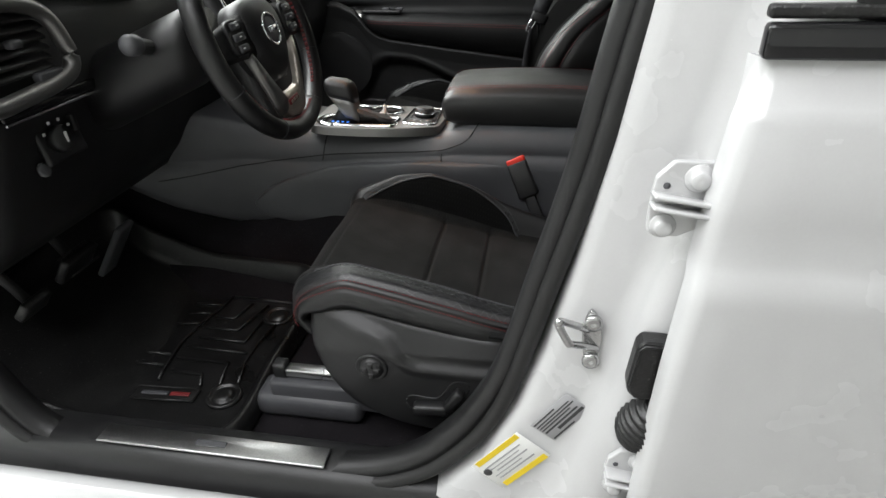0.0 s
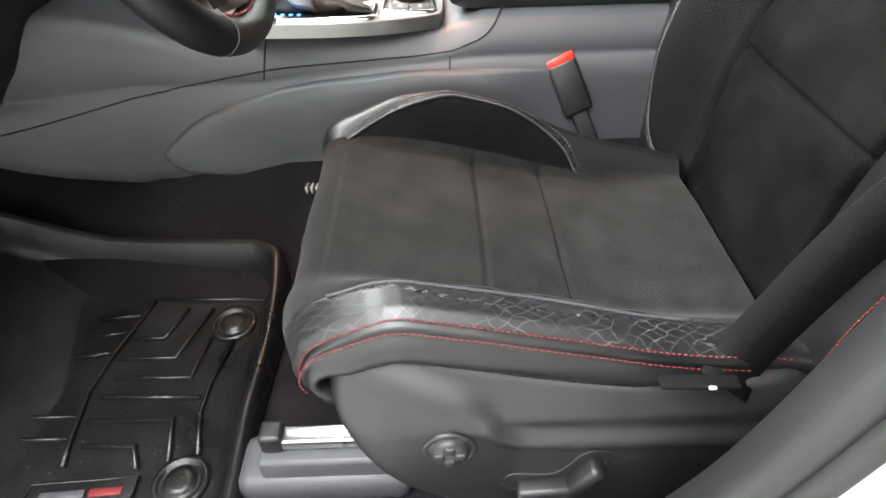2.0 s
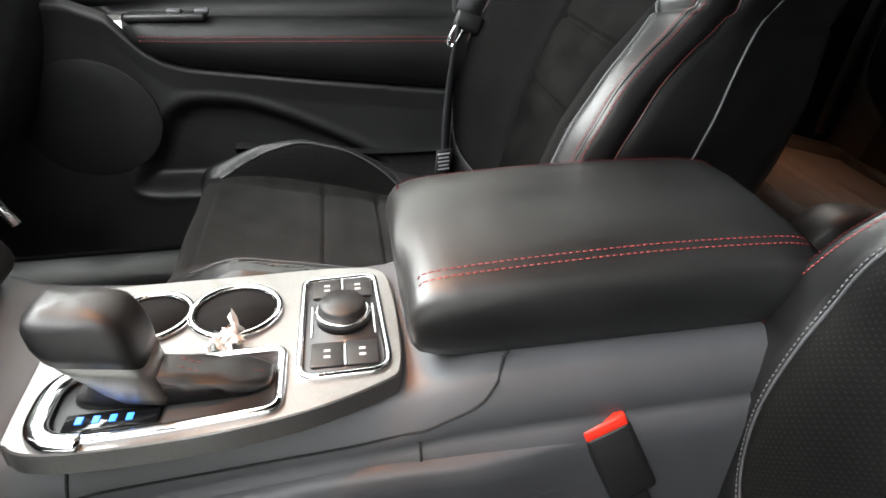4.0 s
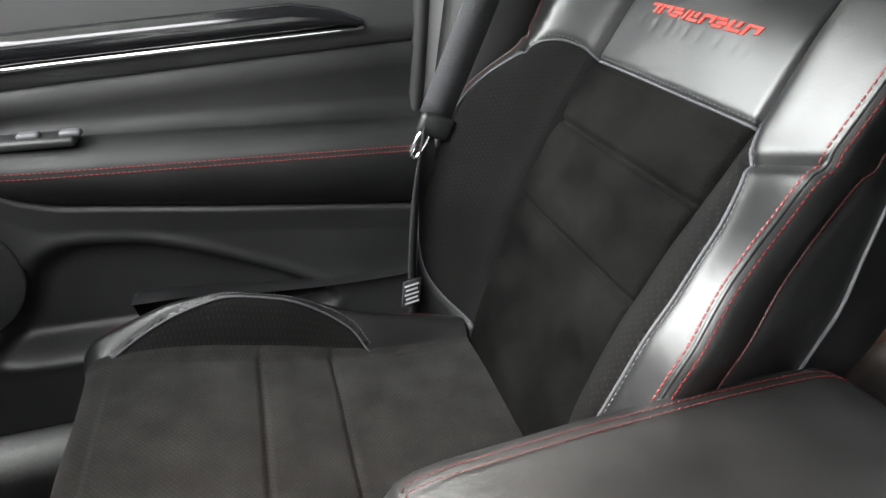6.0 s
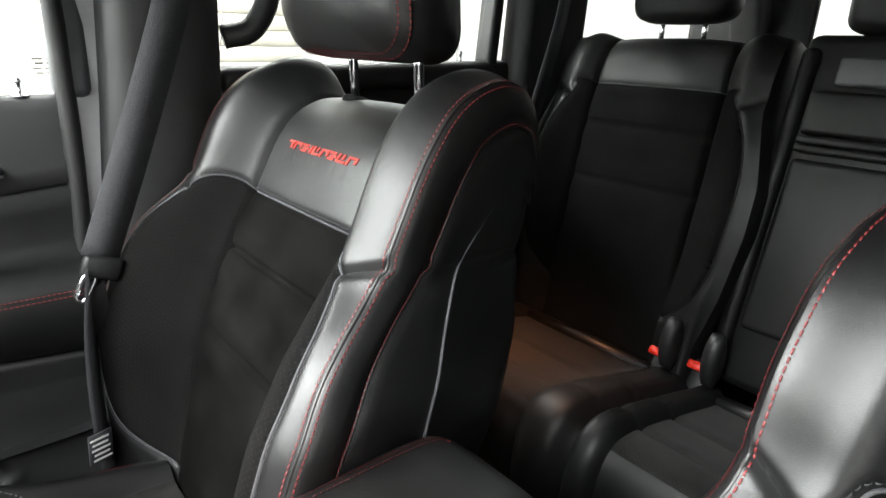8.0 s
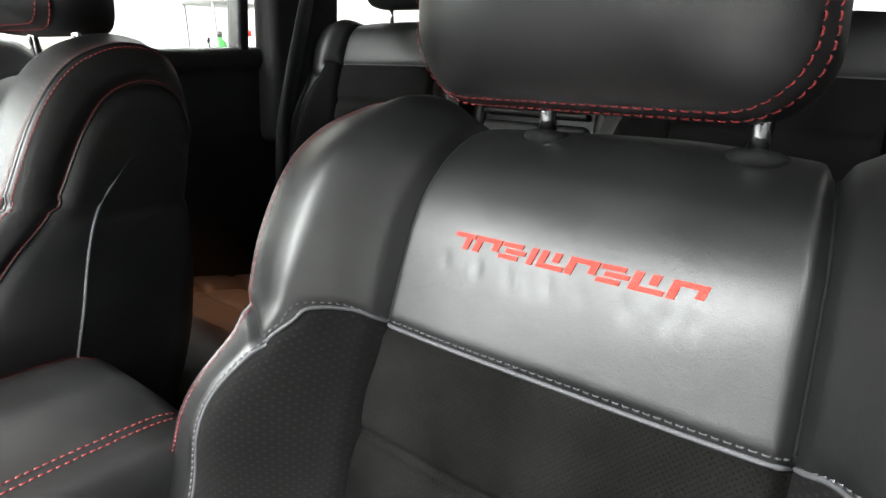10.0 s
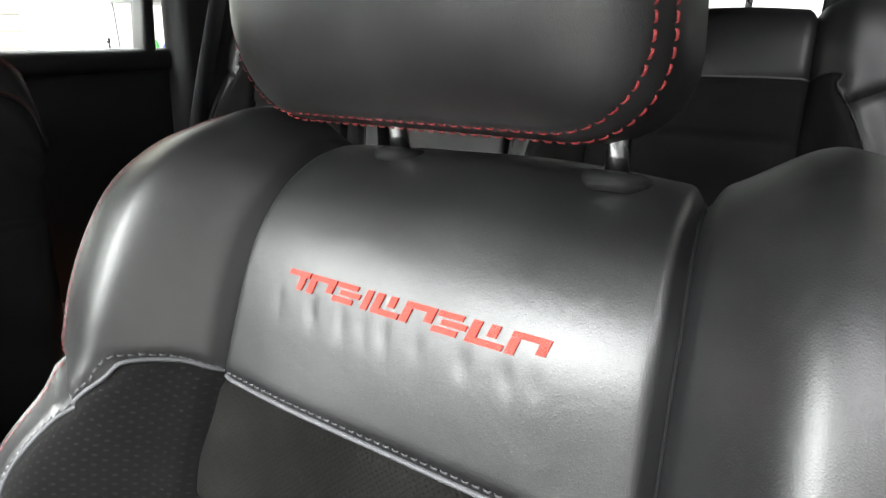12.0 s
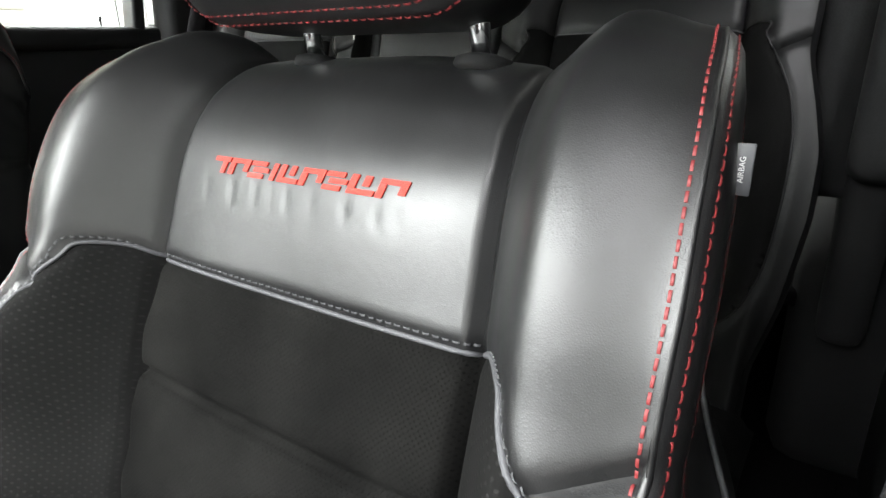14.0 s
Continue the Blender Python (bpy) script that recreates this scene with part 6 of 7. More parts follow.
top_piece("gate_ring", tube(gate, 0.0045, 8, True), CHROME, "chrome shifter surround")
top_piece("gate_bow", sweep(smooth_line([(-0.482, 0.3335, Z + 0.001), (-0.500, 0.331, Z + 0.003), (-0.513, 0.317, Z + 0.004), (-0.5155, 0.295, Z + 0.004), (-0.512, 0.272, Z + 0.004), (-0.500, 0.2605, Z + 0.003), (-0.478, 0.258, Z + 0.001)], 6), ring(0.0085, 10, 0.55)), CHROME, "broad chrome bow")
boot = []
for k, (sx, sy, dx, dz) in enumerate(((0.074, 0.0235, 0.0, 0.0), (0.071, 0.0225, 0.000, 0.006), (0.063, 0.021, -0.002, 0.010), (0.057, 0.020, -0.005, 0.015), (0.046, 0.018, -0.012, 0.019), (0.036, 0.016, -0.018, 0.024), (0.026, 0.015, -0.024, 0.030))):
    boot.append([(-0.423 + dx + sx * math.copysign(abs(math.cos(a)) ** 0.55, math.cos(a)), 0.3105 - 0.0022 * k + sy * math.copysign(abs(math.sin(a)) ** 0.55, math.sin(a)), Z + 0.002 + dz + 0.0022 * math.sin(5 * a + 2.1 * k) * (0 < k < 6)) for a in np.linspace(0, 2 * math.pi, 48, endpoint=False)])
top_piece("shift_boot", hull(boot, None, "b"), LEATHER, "black leather shifter boot")
for dy in (-0.006, 0.004):
    l2 = [Vector((-0.414 + 0.056 * t, 0.303 + dy, Z + 0.0285 - 0.019 * t ** 0.8)) for t in np.linspace(0, 1, 12)]
    top_piece("boot_stitching", stitches(l2, [Vector((0.3, 0, 1))] * 12), RED)
def knob_ring(x, z, sx, sy, lean=0.0):
    return [(x + sx * math.copysign(abs(math.cos(a)) ** 0.45, math.cos(a)), 0.296 + sy * math.copysign(abs(math.sin(a)) ** 0.45, math.sin(a)), Z + z - lean * math.cos(a)) for a in np.linspace(0, 2 * math.pi, 28, endpoint=False)]


top_piece("shift_skirt", hull([knob_ring(-0.443, 0.012, 0.018, 0.0165, 0.008), knob_ring(-0.447, 0.020, 0.0225, 0.019, 0.010), knob_ring(-0.453, 0.034, 0.0270, 0.022, 0.011), knob_ring(-0.459, 0.046, 0.0305, 0.0245, 0.011), knob_ring(-0.463, 0.056, 0.0325, 0.0255, 0.010)], None, "k"), SATIN, "satin silver shifter collar")
top_piece("shift_knob", hull([knob_ring(-0.464, 0.0565, 0.0332, 0.0262, 0.010), knob_ring(-0.466, 0.066, 0.0345, 0.0270, 0.009), knob_ring(-0.468, 0.080, 0.0338, 0.0262, 0.007), knob_ring(-0.469, 0.090, 0.0300, 0.023, 0.005), knob_ring(-0.470, 0.0955, 0.021, 0.016, 0.003), knob_ring(-0.470, 0.0975, 0.008, 0.006, 0.001), knob_ring(-0.470, 0.0978, 0.001, 0.001)], None, "k"), LEATHER, "black leather shifter head")
top_piece("shift_display", block(0.066, 0.017, 0.003, (-0.462, 0.2755, Z + 0.0035), 0.0012, 1, (0, 0, 2)), GLOSS)
BLUE = glow("blue_display", (0.05, 0.24, 1.0), 1.6)
for k in range(4):
    top_piece("gear_mark", block(0.0045, 0.0065, 0.001, (-0.484 + 0.0115 * k, 0.2750, Z + 0.0055)), BLUE)
# cup holders
for cx_, r in CUPS:
    # shallow wells; their near-black colour stands in for the shade of depth
    top_piece("cup_well", lathe([(0.0005, -0.0135), (r - 0.003, -0.0135), (r - 0.001, -0.010), (r + 0.0005, 0.001)], 36, (cx_, 0.405, Z)), WELL, "shallow cup holder well blackened to look deep")
    top_piece("cup_ring", tube([(cx_ + r * math.cos(a), 0.405 + r * math.sin(a), Z + 0.002) for a in np.linspace(0, 2 * math.pi, 40, endpoint=False)], 0.004, 8, True), CHROME, "chrome cup holder ring")
# drive mode selector
sel = rounded_loop([(-0.331, 0.302), (-0.255, 0.306), (-0.260, 0.452), (-0.330, 0.447)], (0.018, 0.018, 0.010, 0.010), Z + 0.001)
top_piece("selector_panel", flat_piece(sel, 0.008), PLASTIC)
top_piece("selector_ring", tube(sel, 0.0035, 8, True), CHROME, "chrome selector surround")
top_piece("selector_dial", lathe([(0.0250, 0.0), (0.0245, 0.008), (0.0225, 0.0085), (0.0215, 0.017), (0.0195, 0.0195), (0.0, 0.0200)], 40, (-0.293, 0.380, Z + 0.002)), PLASTIC, "round drive mode dial")
top_piece("dial_ring", tube([(-0.293 + 0.0232 * math.cos(a), 0.380 + 0.0232 * math.sin(a), Z + 0.0108) for a in np.linspace(0, 2 * math.pi, 40, endpoint=False)], 0.002, 8, True), CHROME)
for yy in (0.328, 0.429):
    for dx in (-0.0145, 0.0155):
        top_piece("selector_key", block(0.027, 0.031, 0.003, (-0.293 + dx, yy, Z + 0.0025), 0.001), PLASTIC)
        for off in (-0.004, 0.004):
            top_piece("key_mark", block(0.0055, 0.003, 0.0005, (-0.293 + dx, yy + off, Z + 0.0041)), LABELGREY)
    top_piece("key_divider", block(0.0016, 0.032, 0.001, (-0.2925, yy, Z + 0.0040)), CHROME)
for dx in (-0.033, 0.033):
    top_piece("key_divider", block(0.0016, 0.046, 0.001, (-0.293 + dx * 0.86, 0.378, Z + 0.0014)), CHROME)

# armrest lid
secs = []
for x, sc, z1 in ((-0.240, 0.35, 1.018), (-0.237, 0.62, 1.030), (-0.230, 0.82, 1.041), (-0.216, 0.94, 1.048), (-0.195, 1.0, 1.052), (-0.10, 1.0, 1.057), (0.0, 1.0, 1.058), (0.08, 1.0, 1.055), (0.115, 0.97, 1.050), (0.130, 0.88, 1.042), (0.138, 0.6, 1.028)):
    hw_ = 0.108 * (0.88 + 0.12 * sc)
    z0 = 1.01 - (1.01 - 0.964) * sc
    half = [(0.0, z1), (hw_ * 0.5, z1 - 0.001), (hw_ * 0.80, z1 - 0.005), (hw_ * 0.92, z1 - 0.011 * sc), (hw_ * 0.97, z1 - 0.018 * sc), (hw_, z1 - 0.026 * sc), (hw_ * 1.005, (z0 + z1) / 2), (hw_ * 0.985, z0 + 0.02 * sc), (hw_ * 0.93, z0 + 0.006 * sc), (hw_ * 0.82, z0)]
    secs.append([(x, 0.388 + a, b) for a, b in half] + [(x, 0.388 - a, b) for a, b in reversed(half)])
arm = thing("console_armrest", (-0.05, 0.386, 0.97), "black leather console armrest lid with red stitching", "armrest")
under(arm, part("lid", hull(secs, None, "a"), LIDLEATHER))
for sg in (1, -1):
    for dz, dyy in ((-0.0045, 0.745), (-0.0066, 0.815)):
        l2 = smooth_line([(-0.238, 0.388 + sg * 0.098 * dyy, 1.005 + dz), (-0.230, 0.388 + sg * 0.1045 * dyy, 1.037 + dz), (-0.205, 0.388 + sg * 0.1085 * dyy, 1.0515 + dz), (-0.05, 0.388 + sg * 0.109 * dyy, 1.0585 + dz), (0.07, 0.388 + sg * 0.109 * dyy, 1.0565 + dz), (0.115, 0.388 + sg * 0.107 * dyy, 1.0505 + dz), (0.133, 0.388 + sg * 0.100 * dyy, 1.035 + dz)], 14)
        under(arm, part("stitching", stitches(l2, [Vector((0, sg * 0.7, 0.7))] * len(l2)), RED, None, "red contrast stitching"))

# paper tissue in the cup holder
tissue = thing("paper_tissue", (-0.394, 0.338, 0.962), "crumpled white paper tissue lying in the cup holder", "tissue")
rng = np.random.RandomState(4)
g = 14
V = []
for i in range(g):
    for j in range(g):
        a, b = i / (g - 1) - 0.5, j / (g - 1) - 0.5
        V.append((0.026 * a + 0.002 * rng.randn(), 0.024 * b + 0.0015 * rng.randn(), 0.008 + 0.026 * math.exp(-((a - 0.25) / 0.11) ** 2) * (0.5 + b) ** 1.5 + 0.006 * math.sin(9 * a + 4 * b) * (0.5 - b) + 0.002 * rng.randn()))
bm = mesh_from(V, [(i * g + j, i * g + j + 1, (i + 1) * g + j + 1, (i + 1) * g + j) for i in range(g - 1) for j in range(g - 1)])
part("sheet", bm, PAPER, tissue)


# ---- steering wheel ----
wheel = thing("steering_wheel", (-0.473, -0.052, 1.223), "black leather steering wheel with red stitching and silver spokes", "steering wheel")
WM = Matrix(((0, 0.303, 0.953, 0), (-1, 0, 0, 0), (0, -0.953, 0.303, 0), (0, 0, 0, 1)))
# columns: wheel x = towards the outer side, wheel y = down along the wheel, wheel z = towards the driver
def wp(name, bm, material, label=""):
    bm.transform(WM)
    return part(name, bm, material, wheel, label)


R_ = 0.1575
rim = [(R_ * math.cos(a) * 1.02, R_ * math.sin(a), 0) for a in np.linspace(0, 2 * math.pi, 96, endpoint=False)]
wp("rim", sweep(rim, ring(0.0155, 16, 1.1), True), LEATHER, "black leather rim")
for a0 in (22, 62, 118, 158):
    c_, s_ = math.cos(radians(a0)), math.sin(radians(a0))
    wp("rim_joint", tube([Vector((R_ * c_ * 1.02, R_ * s_, 0)) + Vector((c_ * 0.0162 * math.cos(b), s_ * 0.0162 * math.cos(b), 0.0174 * math.sin(b))) for b in np.linspace(0, 2 * math.pi, 20, endpoint=False)], 0.0005, 6, True), GREYPLASTIC)
for a0, a1 in ((-60, 48), (66, 114), (132, 240)):
    for dz in (0.0, 0.0035):
        l2 = [Vector(((R_ - 0.0150) * 1.02 * math.cos(radians(a)), (R_ - 0.0150) * math.sin(radians(a)), 0.004 + dz)) for a in np.linspace(a0, a1, 40)]
        wp("rim_stitching", stitches(l2, [Vector((-q.x, -q.y, 0.10)) for q in l2], 0.006, 0.002, 0.0010), RED, "red contrast stitching")


def pad_ring(sx, sy, drop, z):
    """Outline of the airbag cover: broad above, drawn to a soft point below."""
    out = []
    for k in range(40):
        a = 2 * math.pi * k / 40
        c_, s_ = math.cos(a), math.sin(a)
        y = sy * math.copysign(abs(s_) ** 0.75, s_) + (drop if s_ > 0 else 0.0) * s_
        out.append((sx * math.copysign(abs(c_) ** 0.7, c_) * (1 - 0.36 * max(0.0, s_)), y, z))
    return out


wp("airbag_cover", hull([pad_ring(0.060, 0.052, 0.018, -0.03), pad_ring(0.063, 0.055, 0.020, -0.004), pad_ring(0.061, 0.053, 0.019, 0.008), pad_ring(0.054, 0.046, 0.016, 0.016), pad_ring(0.036, 0.030, 0.010, 0.021), pad_ring(0.004, 0.004, 0.0, 0.0225)], None, "a"), PLASTIC, "black airbag cover")
wp("emblem_ring", tube([(0.024 * math.cos(a), 0.024 * math.sin(a), 0.0225) for a in np.linspace(0, 2 * math.pi, 36, endpoint=False)], 0.0022, 8, True), CHROME)
wp("emblem", lathe([(0.0235, 0.0215), (0.018, 0.0235), (0.0, 0.0240)], 28), GREYPLASTIC)
wp("emblem_bar", block(0.028, 0.009, 0.002, (0, 0, 0.0245), 0.0005), CHROME)
for sg in (1, -1):
    wp("side_spoke", hull([[(sg * x, y - w, z), (sg * x, y - w * 0.6, z + 0.004), (sg * x, y + w * 0.6, z + 0.004), (sg * x, y + w, z), (sg * x, y + w * 0.7, z - 0.014), (sg * x, y - w * 0.7, z - 0.014)] for x, y, w, z in ((0.045, -0.004, 0.032, 0.008), (0.085, -0.004, 0.030, 0.008), (0.115, -0.002, 0.026, 0.005), (0.154, 0.002, 0.022, 0.0))], None, "s"), PLASTIC, "black side spoke")
    wp("switch_pad", hull([[(sg * (0.094 + sx * math.copysign(abs(math.cos(a)) ** 0.6, math.cos(a))), -0.006 + sy * math.copysign(abs(math.sin(a)) ** 0.6, math.sin(a)), z) for a in np.linspace(0, 2 * math.pi, 28, endpoint=False)] for sx, sy, z in ((0.024, 0.026, 0.008), (0.024, 0.026, 0.014), (0.022, 0.024, 0.016), (0.019, 0.021, 0.0145), (0.001, 0.001, 0.0145))], None, "p"), PLASTIC, "spoke button pad")
    for k in range(3):
        wp("button", block(0.030 - 0.006 * abs(k - 1), 0.011, 0.005, (sg * 0.094, -0.022 + 0.016 * k, 0.0165), 0.002, 2), GREYPLASTIC)
        wp("button_mark", block(0.007, 0.002, 0.0006, (sg * (0.094 + 0.004 * (k - 1)), -0.022 + 0.016 * k, 0.0192)), PRINT)
    # bow-shaped lower spoke: an arm on each side, a plate at the foot
    # one metal: the inner arm is coloured lit, the outer one shaded
    wp("lower_spoke", hull([[(sg * x - w, y - 0.4 * w, z), (sg * x - w * 0.7, y - 0.3 * w, z + 0.003), (sg * x + w * 0.7, y + 0.3 * w, z + 0.003), (sg * x + w, y + 0.4 * w, z), (sg * x + w, y + 0.4 * w, z - 0.010), (sg * x - w, y - 0.4 * w, z - 0.010)] for x, y, w, z in ((0.076, 0.024, 0.006, 0.010), (0.067, 0.050, 0.008, 0.011), (0.055, 0.076, 0.011, 0.010), (0.042, 0.100, 0.016, 0.008), (0.030, 0.118, 0.018, 0.006))], None, "s"), SPOKE if sg < 0 else SATIN, "satin metal lower spoke coloured as lit" if sg < 0 else "satin metal lower spoke coloured as shaded")
    wp("spoke_web", block(0.050, 0.016, 0.010, (0.0 + sg * 0.012, 0.146, 0.000), 0.004, 2), PLASTIC)
foot = [(-0.050, 0.092), (-0.020, 0.096), (0.020, 0.096), (0.050, 0.092), (0.048, 0.116), (0.030, 0.134), (0.0, 0.139), (-0.030, 0.134), (-0.048, 0.116)]
wp("spoke_plate", hull([[(x * k, 0.114 + (y - 0.114) * k, z) for x, y in foot] for k, z in ((1.0, -0.006), (1.0, 0.006), (0.96, 0.0085), (0.5, 0.0095), (0.05, 0.0098))], None, "f"), SPOKE, "satin metal spoke plate coloured as lit")
wp("spoke_badge", block(0.040, 0.009, 0.002, (0.006, 0.1115, 0.0105), 0.0008, 1, (0, 0, 4)), RED, "small red badge")
for k in range(3):
    wp("badge_bar", block(0.007, 0.0045, 0.0008, (-0.004 + 0.010 * k, 0.1115 + 0.0007 * k, 0.0118), 0, 1, (0, 0, 4)), SPOKE)

# ---- dashboard ----
dash = thing("dashboard", (-0.9, 0.37, 0.9), "black dashboard with gloss strip and silver vent frame", "dashboard")
def da(name, bm, material, label="", sharp=None):
    return under(dash, part(name, bm, material, None, label, sharp))


dprof = [(-1.25, 1.28), (-1.0, 1.32), (-0.86, 1.325), (-0.79, 1.30), (-0.755, 1.26), (-0.745, 1.20), (-0.735, 1.165), (-0.745, 1.15), (-0.76, 1.08), (-0.79, 1.0), (-0.83, 0.93), (-0.90, 0.90), (-1.25, 0.95)]
dp = line2(dprof, 4)
da("dash_body", hull([[(x, y, z) for x, z in dp] for y in (-0.36, -0.30, 0.0, 0.4, 0.8, 1.1)], None, "d"), PLASTIC, "black dashboard body")
da("gloss_strip", block(0.012, 0.30, 0.016, (-0.732, -0.17, 1.160), 0.003), GLOSS, "gloss black strip")
da("chrome_line", block(0.006, 0.30, 0.004, (-0.727, -0.17, 1.149), 0.001), CHROME)
da("vent_frame", tube(smooth_line([(-0.725, -0.345, 1.305), (-0.725, -0.215, 1.285), (-0.72, -0.18, 1.235), (-0.718, -0.19, 1.19), (-0.72, -0.30, 1.175), (-0.72, -0.345, 1.175)], 6), 0.012, 10), SATIN, "satin silver vent frame")
for k in range(6):
    da("vent_slat", block(0.02, 0.13, 0.006, (-0.735, -0.265, 1.275 - 0.014 * k), 0.002, 1, (0, 25, 0)), PLASTIC)
da("vent_wheel", block(0.016, 0.045, 0.012, (-0.722, -0.225, 1.196), 0.003), GREYPLASTIC)
da("vent_tab", block(0.016, 0.02, 0.012, (-0.722, -0.265, 1.245), 0.004), GREYPLASTIC)
da("light_switch_panel", block(0.012, 0.085, 0.075, (-0.755, -0.215, 1.10), 0.006, 2, (0, -12, 0)), PLASTIC)
da("light_switch", lathe([(0.021, 0), (0.020, 0.012), (0.018, 0.016), (0.0, 0.017)], 28, (-0.748, -0.223, 1.098), (0, 78, 0)), PLASTIC, "round headlamp switch")
da("switch_mark", block(0.002, 0.004, 0.016, (-0.731, -0.223, 1.102)), PRINT)
for k in range(4):
    a = radians(30 + 40 * k)
    da("switch_symbol", block(0.002, 0.004, 0.004, (-0.7445, -0.223 + 0.029 * math.cos(a), 1.098 + 0.029 * math.sin(a))), PRINT)
da("dimmer_wheel", block(0.014, 0.010, 0.026, (-0.748, -0.185, 1.112), 0.003), PLASTIC)
da("panel_button", lathe([(0.011, 0), (0.011, 0.004), (0.007, 0.006), (0, 0.006)], 20, (-0.755, -0.262, 1.062), (0, 75, 0)), GREYPLASTIC)
da("column_cover", hull([[(x, -0.065 + 0.07 * r * math.cos(a), zc + 0.062 * r * math.sin(a)) for a in np.linspace(0, 2 * math.pi, 24, endpoint=False)] for x, r, zc in ((-0.56, 0.8, 1.215), (-0.58, 1.0, 1.205), (-0.70, 1.05, 1.155), (-0.80, 1.1, 1.115))], None, "c"), PLASTIC, "black steering column cover")
da("stalk", tube([(-0.62, -0.13, 1.215), (-0.61, -0.17, 1.225), (-0.60, -0.19, 1.23)], 0.012, 12), PLASTIC, "column stalk")
da("stalk_end", lathe([(0.013, 0), (0.015, 0.008), (0.015, 0.022), (0.010, 0.028), (0, 0.029)], 20, (-0.602, -0.18, 1.228), (80, 0, 8)), GREYPLASTIC)
da("cluster_hood", hull([[(x, -0.105 + w * math.cos(a), 1.28 + h * math.sin(a)) for a in np.linspace(0, math.pi, 16)] for x, w, h in ((-0.70, 0.20, 0.10), (-0.72, 0.21, 0.105), (-0.90, 0.21, 0.10))], None, "h", closed=False), PLASTIC)
da("cluster_face", block(0.01, 0.36, 0.12, (-0.80, -0.105, 1.31), 0.01), GLOSS)
da("gauge_ring", tube([(-0.792, -0.105 + 0.05 * math.cos(a), 1.315 + 0.05 * math.sin(a)) for a in np.linspace(0, 2 * math.pi, 30, endpoint=False)], 0.004, 8, True), SATIN)
ORANGE = glow("orange_gauge", (1.0, 0.25, 0.05), 1.5)
da("gauge_needle", block(0.002, 0.004, 0.02, (-0.791, -0.075, 1.29), 0.0005, 1, (20, 0, 0)), ORANGE)
# centre stack
da("stack_face", block(0.05, 0.25, 0.36, (-0.70, 0.372, 1.13), 0.02, 3, (0, -22, 0)), PLASTIC)
da("stack_frame", tube(smooth_line([(-0.60, 0.262, 1.02), (-0.655, 0.252, 1.14), (-0.71, 0.250, 1.27)], 6), 0.005, 8), CHROME, "chrome stack edge")
da("stack_frame", tube(smooth_line([(-0.60, 0.482, 1.02), (-0.655, 0.492, 1.14), (-0.71, 0.494, 1.27)], 6), 0.005, 8), CHROME, "chrome stack edge")
for k in range(3):
    for j in range(3):
        da("stack_button", block(0.008, 0.024, 0.012, (-0.628 - 0.010 * k, 0.29 + 0.03 * j, 1.06 + 0.024 * k), 0.002, 1, (0, -22, 0)), GREYPLASTIC)
for j in (0.285, 0.46):
    da("stack_knob", lathe([(0.016, 0), (0.015, 0.012), (0.013, 0.014), (0, 0.014)], 24, (-0.648, j, 1.145), (0, 68, 0)), SATIN)
da("stack_screen", block(0.006, 0.18, 0.10, (-0.695, 0.372, 1.235), 0.002, 1, (0, -22, 0)), GLOSS)

# pedals
brake = thing("brake_pedal", (-0.93, -0.10, 0.788), "black rubber brake pedal over the footwell", "pedal")
part("pad", block(0.02, 0.09, 0.062, (0, 0, 0), 0.006, 2, (0, 35, 0)), RUBBER, brake)
part("arm", tube([(-0.01, 0.0, 0.01), (-0.06, 0.0, 0.10), (-0.10, 0, 0.2)], 0.010, 8), PLASTIC, brake)
for k in range(4):
    part("pad_rib", block(0.004, 0.08, 0.004, (0.010 - 0.008 * (k - 1.5) * 0.7, 0, 0.010 + 0.012 * (k - 1.5)), 0.001, 1, (0, 35, 0)), RUBBER, brake)
gas = thing("accelerator_pedal", (-0.92, -0.002, 0.764), "black accelerator pedal hinged near the tunnel", "pedal")
part("pad", block(0.016, 0.05, 0.15, (0, 0, 0), 0.006, 2, (0, 35, 0)), GREYPLASTIC, gas)
park = thing("parking_brake_pedal", (-0.90, -0.248, 0.79), "black parking brake pedal with white printed words", "pedal")
part("pad", block(0.02, 0.062, 0.042, (0, 0, 0), 0.006, 2, (0, 40, 0)), RUBBER, park)
part("arm", tube([(-0.01, 0.0, 0.01), (-0.06, 0.0, 0.08), (-0.10, 0, 0.2)], 0.009, 8), PLASTIC, park)
for k, wd in enumerate(("PUSH TO", "RELEASE")):
    bm = text_mesh(wd, 0.040, 0.01)
    for v in bm.verts:
        v.co.z = 0.0005 if v.co.z > 0 else 0.0
    bm.transform(Matrix.Translation((0.0115, 0, 0.004)) @ pose(0, 0, 0, 0, 40, 0) @ Matrix(((0, 0, 1, 0), (1, 0, 0, 0), (0, 1, 0, 0.004 - 0.013 * k), (0, 0, 0, 1))))
    part("lettering", bm, PRINT, park, "white printed words")

# ---- floor mat ----
mat_ = thing("floor_mat", (-0.75, -0.13, 0.59), "black moulded rubber floor mat with raised lip", "floor mat")
def fm(name, bm, material, label=""):
    return under(mat_, part(name, bm, material, None, label))


base = smooth_line([(-0.50, -0.34, 0.603), (-0.50, -0.15, 0.603), (-0.495, 0.06, 0.603), (-0.52, 0.12, 0.603), (-0.62, 0.135, 0.603), (-0.95, 0.16, 0.603), (-1.10, 0.16, 0.603), (-1.10, -0.33, 0.603), (-0.85, -0.355, 0.603), (-0.60, -0.355, 0.603)], 6, True)
m = len(base)
V, F = [], []
c = Vector((-0.78, -0.11, 0.603))
